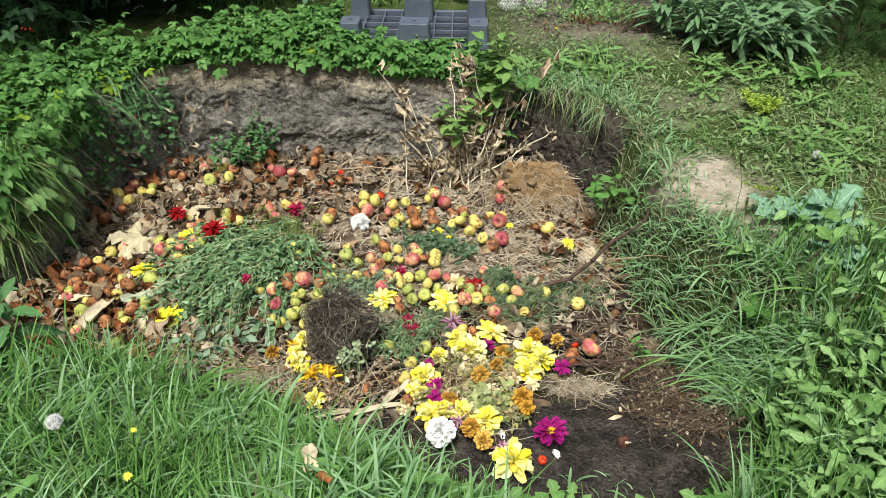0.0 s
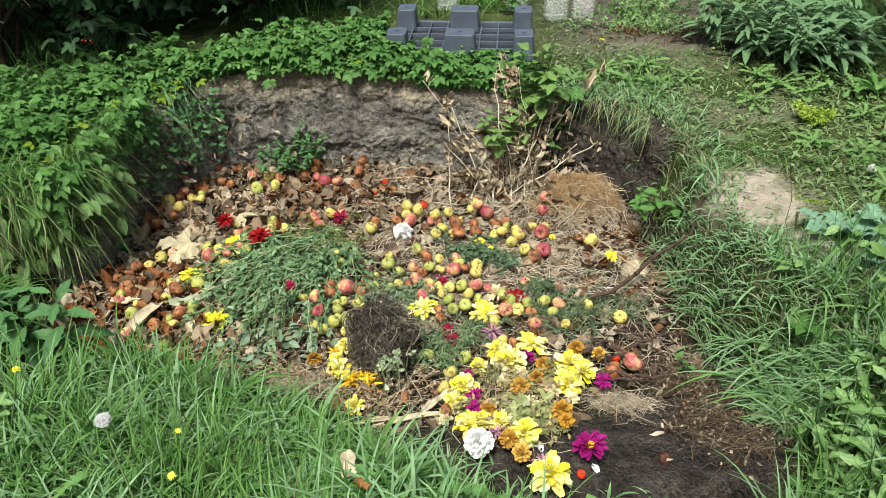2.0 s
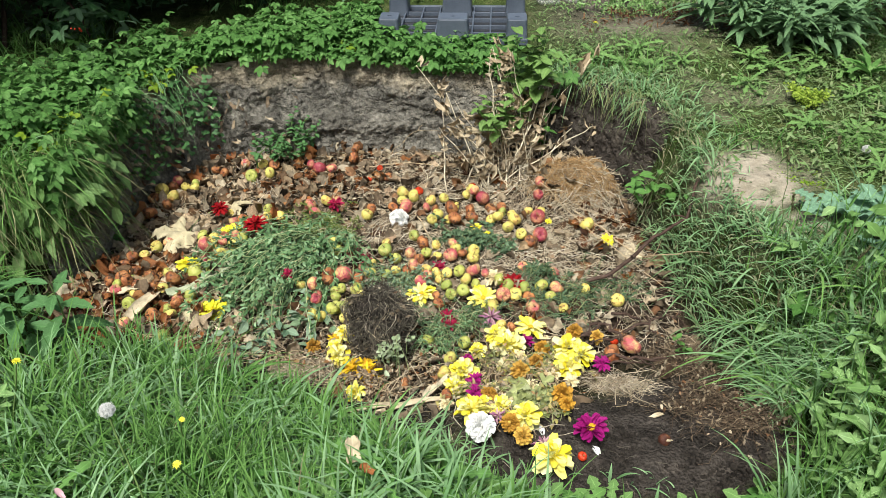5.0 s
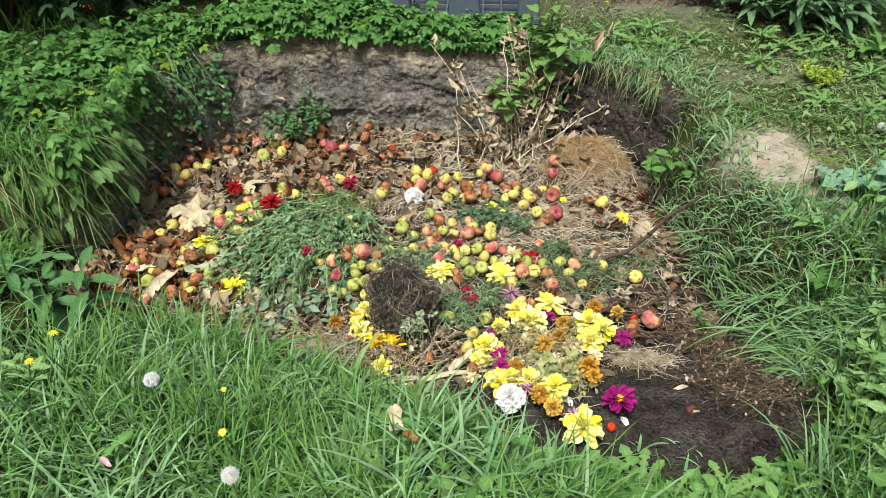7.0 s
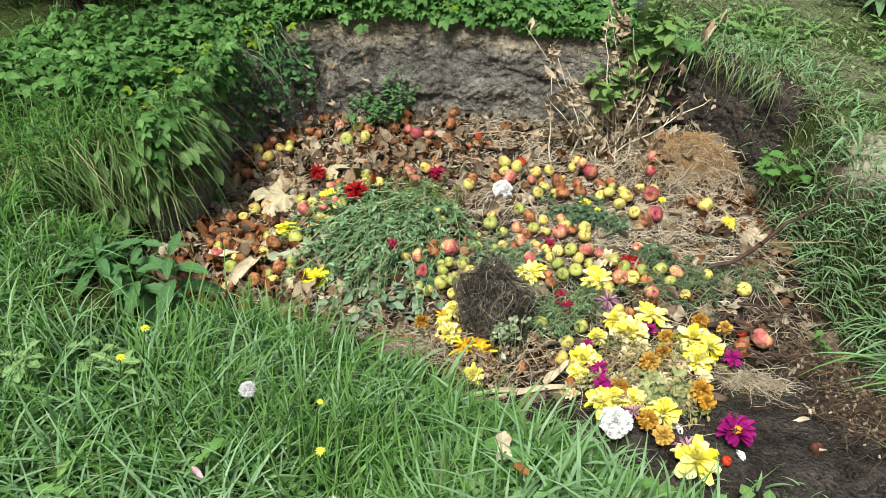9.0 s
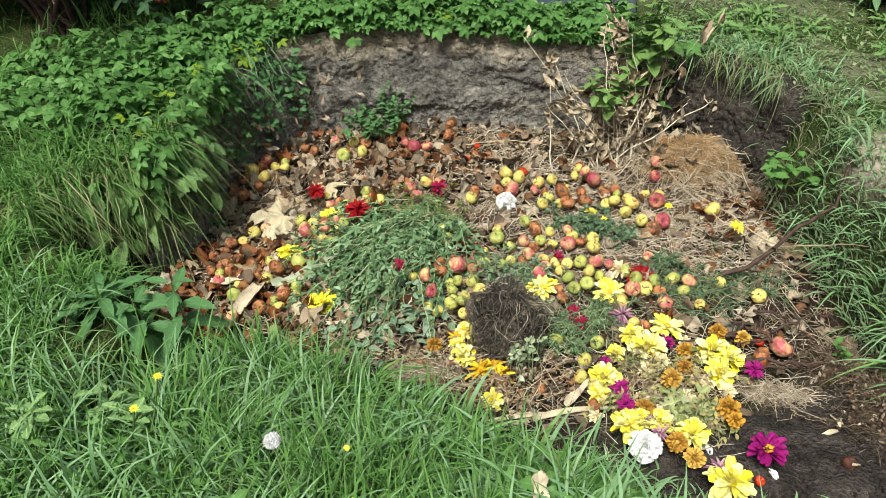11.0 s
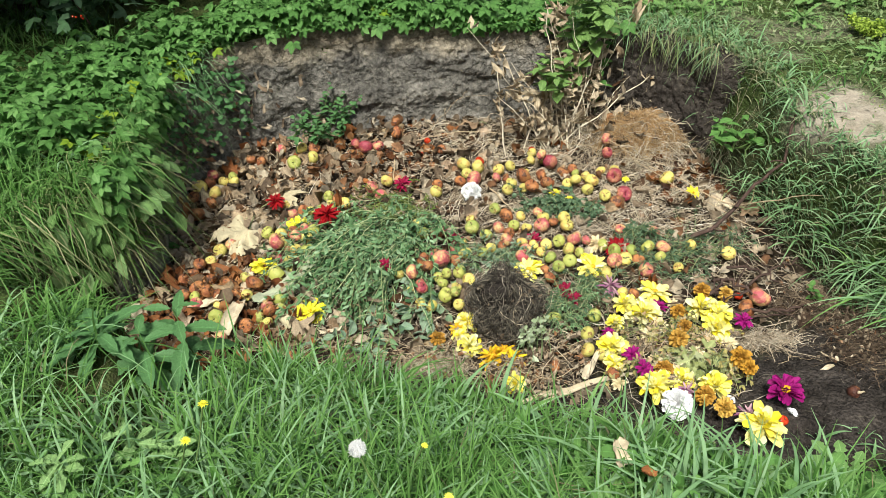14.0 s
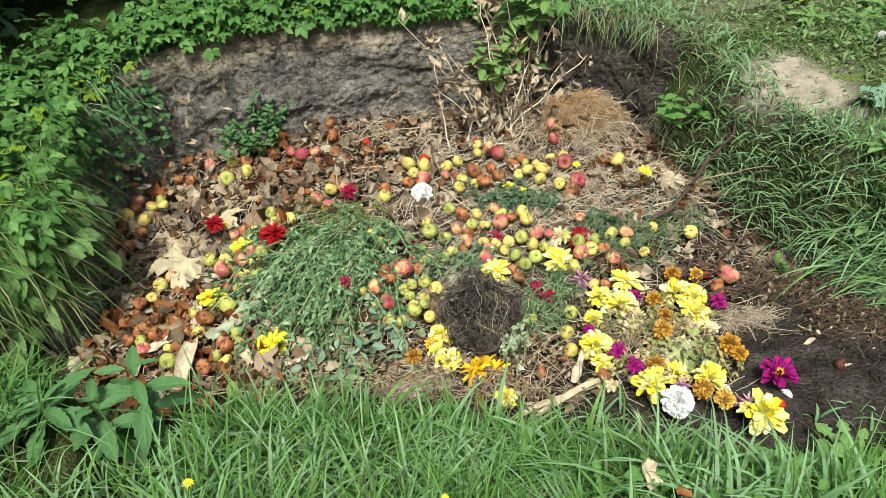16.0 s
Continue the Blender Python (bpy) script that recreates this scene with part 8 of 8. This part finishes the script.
def cover_plants():
    """Single plants of the ground cover along the rim, each with its stems and leaves."""
    v, f, uv = as_tris(hop)
    shapes = [build_mesh("leaf", v * (1, 1, 0.7 + 0.3 * k), f, uv) for k in range(3)]
    for me in shapes:
        me.materials.append(cover_mat)
    spots, g = sow(900, -1.5, 0.2, 3.5, 3.75, lambda x, y, d: (d > 0.07) * (d < 0.18) * 0.7, 471)
    stalk = build_mesh("stem", *rods(wires([(0, 0, -0.02)], [(0.02, -0.02, 0.12)], [0.0], [0.002], 5, 4), [0.002], 5, 0.6))
    stalk.materials.append(stem_mat)
    for x, y, z in spots[:46]:
        top = holder("cover_plant", pose(x, y, z, g.normal(8, 8), g.normal(0, 10), g.uniform(-50, 50)), "bright green lobed-leaf plant at the earth wall's edge", "ground cover", "ground cover plants along the rim")
        part("stem", stalk, None, top)
        for k in range(6):
            q = g.uniform(0.036, 0.060)
            part("leaf", shapes[k % 3], None, top, at=pose(0.02 * k / 6, -0.02 * k / 6, 0.04 + 0.018 * k, 0, 0, k * 137 + g.normal(0, 20)) @ pose(0, 0.02, 0, g.normal(-5, 16), g.normal(0, 14), 0) @ Matrix.Diagonal((q, q, q, 1)))


cover_plants()


def elder_plants():
    """Single ground elder plants on the near bank, leaf by leaf."""
    v, f, uv = elder
    shapes = [build_mesh("leaf", v * (1, 1, 0.7 + 0.3 * k), f, uv) for k in range(3)]
    for me in shapes:
        me.materials.append(cover_mat)
    spots, g = sow(900, -2.3, -1.6, 2.5, 3.4, lambda x, y, d: (d > 0.06) * (d < 0.45) * 0.6, 473)
    stalk = build_mesh("stem", *rods(wires([(0, 0, -0.02)], [(0.0, -0.02, 0.15)], [0.0], [0.003], 5, 5), [0.0022], 5, 0.6))
    stalk.materials.append(stem_mat)
    for x, y, z in spots[:44]:
        top = holder("ground_elder_plant", pose(x, y, z, g.normal(4, 8), g.normal(4, 10), g.uniform(0, 360)), "fresh green ground elder plant on the bank", "ground elder", "ground elder plants on the bank")
        stem = part("stem", stalk, None, top)
        for k in range(5):
            q = g.uniform(0.055, 0.095)
            part("leaf", shapes[k % 3], None, stem, at=pose(0, -0.003 * k, 0.06 + 0.024 * k, 0, 0, k * 137 + g.normal(0, 20)) @ pose(0, 0.0, 0, g.normal(4, 14), g.normal(0, 12), 0) @ Matrix.Diagonal((q, q, q, 1)))


elder_plants()


def foxtail(x, y, height, seed):
    """A seeding grass: a bent culm with a bristly spike."""
    g = np.random.default_rng(seed)
    top = holder("foxtail_grass", pose(x, y, float(land(x, y)), 0, 0, g.uniform(0, 360)), "seeding foxtail grass standing above the couch grass", "grass", "foxtail grasses")
    line = wires([(0, 0, 0)], [(0.06, 0.02, height)], [0.0], [0.002], 8, seed)[0]
    part("culm", build_mesh("culm", *rods(line[None], [0.0013], 5, 0.7)), stem_mat, top)
    n = 90
    s = g.uniform(0, 1, n)
    a = g.uniform(0, 6.3, n)
    up = np.array([0.35, 0.1, 1.0]) / 1.06
    foot = line[-1] + up * (0.055 * s - 0.01)[:, None]
    tip = foot + np.stack([np.cos(a) * 0.006, np.sin(a) * 0.006, np.full(n, 0.009)], -1)
    part("spike", build_mesh("spike", *rods(np.stack([foot, tip], 1), np.full(n, 0.0012), 4, 0.3)), hang_mat, top, "bristly greenish seed spike")


for k, (x, y) in enumerate([(1.02, 1.92), (1.10, 1.80), (1.16, 1.98), (1.22, 1.70), (0.98, 1.72), (1.30, 1.86), (1.12, 1.58), (1.40, 1.62), (1.05, 2.08)]):
    foxtail(x, y, 0.30 + 0.02 * (k % 4), 600 + k)


def grass_tufts():
    """Tufts of couch grass at the edges of the pit, blade by blade."""
    shapes = []
    for k in range(5):
        me = build_mesh("blade", *strips(np.zeros((1, 3)), np.array([0.0]), 1.0, 0.036 + 0.006 * k, np.array([0.72 + 0.05 * k]), np.array([0.85 - 0.12 * k]), 7, np.array([np.pi / 2 + 0.3]), 1.0, 0.03))
        me.materials.append(blue_grass_mat if k % 2 else grass_mat)
        shapes.append(me)
    places = [(0.94, 1.94), (0.96, 1.84), (1.10, 1.92), (1.00, 1.70), (1.12, 1.74), (0.98, 1.56), (1.18, 1.62), (1.26, 1.78),
              (-0.30, 1.28), (-0.48, 1.38), (-0.62, 1.46), (-0.80, 1.56), (-0.98, 1.64), (-0.20, 1.06), (-0.55, 1.22), (-0.75, 1.36), (-0.40, 1.10),
              (-1.78, 2.10), (-1.86, 2.30), (-1.90, 2.52), (-1.82, 2.18)]
    for k, (x, y) in enumerate(places):
        g = np.random.default_rng(700 + k)
        top = holder("grass_tuft", pose(x, y, float(land(x, y)) - 0.01, 0, 0, g.uniform(0, 360)), "tuft of long arching couch grass blades at the pit's edge", "grass", "grass tufts round the pit")
        for j in range(14):
            q = g.uniform(0.16, 0.30) * (0.8 if k > 11 else 1.0)
            part("blade", shapes[g.integers(0, 5)], None, top, at=pose(g.normal(0, 0.018), g.normal(0, 0.018), 0, g.normal(0, 9), 0, j * 137 + g.normal(0, 20)) @ Matrix.Diagonal((q, q, q, 1)))


grass_tufts()
for k, (x, y, s) in enumerate([(0.34, 1.08, 0.10), (0.55, 1.05, 0.09), (0.75, 1.12, 0.10), (0.12, 0.98, 0.10), (0.88, 0.98, 0.10), (-0.30, 0.92, 0.11), (1.42, 2.86, 0.09), (1.30, 3.30, 0.10), (1.62, 3.46, 0.11), (1.78, 3.20, 0.10), (1.05, 3.60, 0.10), (0.86, 3.80, 0.11), (1.48, 3.52, 0.12), (1.72, 3.60, 0.12), (1.84, 3.48, 0.11), (1.40, 3.62, 0.10), (0.62, 3.72, 0.11), (0.46, 3.62, 0.10), (0.74, 3.62, 0.10), (0.90, 3.56, 0.09), (1.60, 2.80, 0.09), (1.70, 2.62, 0.10), (1.56, 2.48, 0.09), (1.82, 2.90, 0.10)]):
    rosette("dandelion_plant", x, y, 12, jag, s, (14, 55), thistle_mat, "dandelion plant with jagged green leaves in the grass", "dandelion", 520 + k, 0.03)

# ---- plastic pallet and jugs behind the pit ----
def ring(w, d, z, corner, n=6):
    """A rounded rectangle at height z."""
    out = []
    for cx, cy, a0 in ((1, 1, 0), (-1, 1, 90), (-1, -1, 180), (1, -1, 270)):
        for k in range(n):
            a = radians(a0 + 90 * k / (n - 1))
            out.append((cx * (w / 2 - corner) + corner * math.cos(a), cy * (d / 2 - corner) + corner * math.sin(a), z))
    return out


def loft(name, rings, cap=(True, True), smooth_shade=False):
    bm = bmesh.new()
    loops = [[bm.verts.new(p) for p in r] for r in rings]
    for a, b in zip(loops, loops[1:]):
        for k in range(len(a)):
            bm.faces.new((a[k], a[(k + 1) % len(a)], b[(k + 1) % len(a)], b[k]))
    if cap[0]:
        bm.faces.new(loops[0][::-1])
    if cap[1]:
        bm.faces.new(loops[-1])
    return from_bm(name, bm, smooth_shade)


plastic_mat = solid_material("grey_plastic", [(0.085, 0.105, 0.14), (0.125, 0.15, 0.19)], 9, 0.42, 0.5, 0.12, 260, 0.001)
dark_plastic_mat = solid_material("dark_grey_plastic", [(0.022, 0.026, 0.034), (0.035, 0.04, 0.05)], 9, 0.5, 0.4, 0.12, 260, 0.001)


def box_mesh(name, w, d, h, bevel=0.003):
    return loft(name, [ring(w - bevel, d - bevel, 0, bevel, 2), ring(w, d, bevel, bevel, 2), ring(w, d, h - bevel, bevel, 2), ring(w - bevel, d - bevel, h, bevel, 2)])


def foot_mesh(w, d, h):
    hole = lambda r, z: [(r * math.cos(radians(a + 0)), r * 0.6 * math.sin(radians(a)), z) for a in [a0 + 90 * k / 5 for a0 in (0, 90, 180, 270) for k in range(6)]]
    return loft("foot", [ring(w * 1.14, d * 1.14, 0.0, 0.02), ring(w * 1.02, d * 1.02, h - 0.006, 0.016), ring(w * 0.97, d * 0.97, h, 0.014), hole(0.013, h), hole(0.011, h - 0.03)], (True, True))


def pallet(x, y, z, turn):
    top = holder("plastic_pallet", pose(x, y, z, 0, 0, turn), "dark grey plastic pallet lying upside down, feet upward", "pallet")
    w, d = 0.82, 0.60
    for name, sx, sy, px, py in (("deck_edge", w, 0.03, 0, -d / 2 + 0.015), ("deck_edge", w, 0.03, 0, d / 2 - 0.015), ("deck_edge", 0.03, d - 0.062, -w / 2 + 0.015, 0), ("deck_edge", 0.03, d - 0.062, w / 2 - 0.015, 0)):
        part(name, box_mesh(name, sx, sy, 0.034), plastic_mat, top, at=pose(px, py, 0))
    for k in range(7):
        part("rib", box_mesh("rib", 0.009, d - 0.062, 0.028, 0.002), plastic_mat, top, at=pose(-w / 2 + w * (k + 1) / 8, 0, 0.003))
    for k in range(4):
        part("rib", box_mesh("rib", w - 0.062, 0.008, 0.026, 0.002), plastic_mat, top, at=pose(0, -d / 2 + d * (k + 1) / 5, 0.0035))
    for k in range(18):
        part("slat", box_mesh("slat", w - 0.064, 0.022, 0.008, 0.002), dark_plastic_mat, top, at=pose(0, -d / 2 + 0.045 + (d - 0.09) * k / 17, 0.0))
    for py in (-d / 2 + 0.075, d / 2 - 0.075):
        for px, fw in ((-w / 2 + 0.06, 0.105), (0, 0.16), (w / 2 - 0.06, 0.105)):
            part("foot", foot_mesh(fw, 0.12, 0.125), plastic_mat, top, at=pose(px, py, 0.010))
    return top


pallet(-0.142, 4.10, 0.435, -1.5)

m, nt, b = material("clear_plastic", 0.12, 0.5)
b.inputs["Base Color"].default_value = (0.86, 0.88, 0.84, 1)
see = nt.nodes.new("ShaderNodeBsdfTransparent")
see.inputs[0].default_value = (0.93, 0.94, 0.92, 1)
mx = nt.nodes.new("ShaderNodeMixShader")
haze = noise_node(nt, 30, 3, 0.6, nt.nodes.new("ShaderNodeTexCoord").outputs["Object"])
nt.links.new(ramp_node(nt, [(0.3, (0.12,) * 3), (0.75, (0.34,) * 3)], haze.outputs[0]).outputs[0], mx.inputs[0])
nt.links.new(see.outputs[0], mx.inputs[1])
nt.links.new(b.outputs[0], mx.inputs[2])
nt.links.new(mx.outputs[0], nt.nodes["Material Output"].inputs[0])
clear_mat = m
cap_mat = solid_material("bottle_cap", [(0.25, 0.30, 0.45), (0.30, 0.36, 0.5)], 20, 0.4, 0.5, 0.1, 300, 0.001)


def jug(x, y, turn, label, height=0.30):
    """A clear ribbed water jug with a shoulder, neck, cap and handle."""
    top = holder("plastic_jug", pose(x, y, float(land(x, y)) - 0.004, 0, 0, turn), label, "plastic jug", "plastic jugs in the garden bed")
    w = 0.145
    rings = [ring(w * 0.86, w * 0.86, 0.0, 0.03), ring(w, w, 0.015, 0.035)]
    for k in range(7):
        z = 0.03 + k * 0.020
        rings += [ring(w, w, z, 0.035), ring(w * 0.955, w * 0.955, z + 0.007, 0.035), ring(w, w, z + 0.014, 0.035)]
    rings += [ring(w, w, 0.20, 0.035), ring(w * 0.9, w * 0.9, 0.235, 0.04), ring(0.05, 0.05, height - 0.025, 0.024), ring(0.045, 0.045, height, 0.022)]
    part("body", loft("body", rings, (True, False), True), clear_mat, top, "clear ribbed plastic")
    part("cap", loft("cap", [ring(0.052, 0.052, height - 0.004, 0.025), ring(0.052, 0.052, height + 0.014, 0.025)]), cap_mat, top)
    line = np.array([[(0, 0.03, height - 0.02), (0, 0.075, height - 0.01), (0, 0.085, height - 0.06), (0, 0.06, 0.225)]])
    part("handle", build_mesh("handle", *rods(line, [0.006], 6, 1.0)), cap_mat, top)
    return top


jug(0.43, 4.56, 5, "clear ribbed plastic jug standing on bare soil")
jug(0.605, 4.60, -8, "clear ribbed plastic jug beside another on soil")
jug(0.20, 4.78, 10, "clear plastic jug behind the pallet")
jug(-0.26, 4.82, -5, "clear plastic jug behind the pallet's far corner")
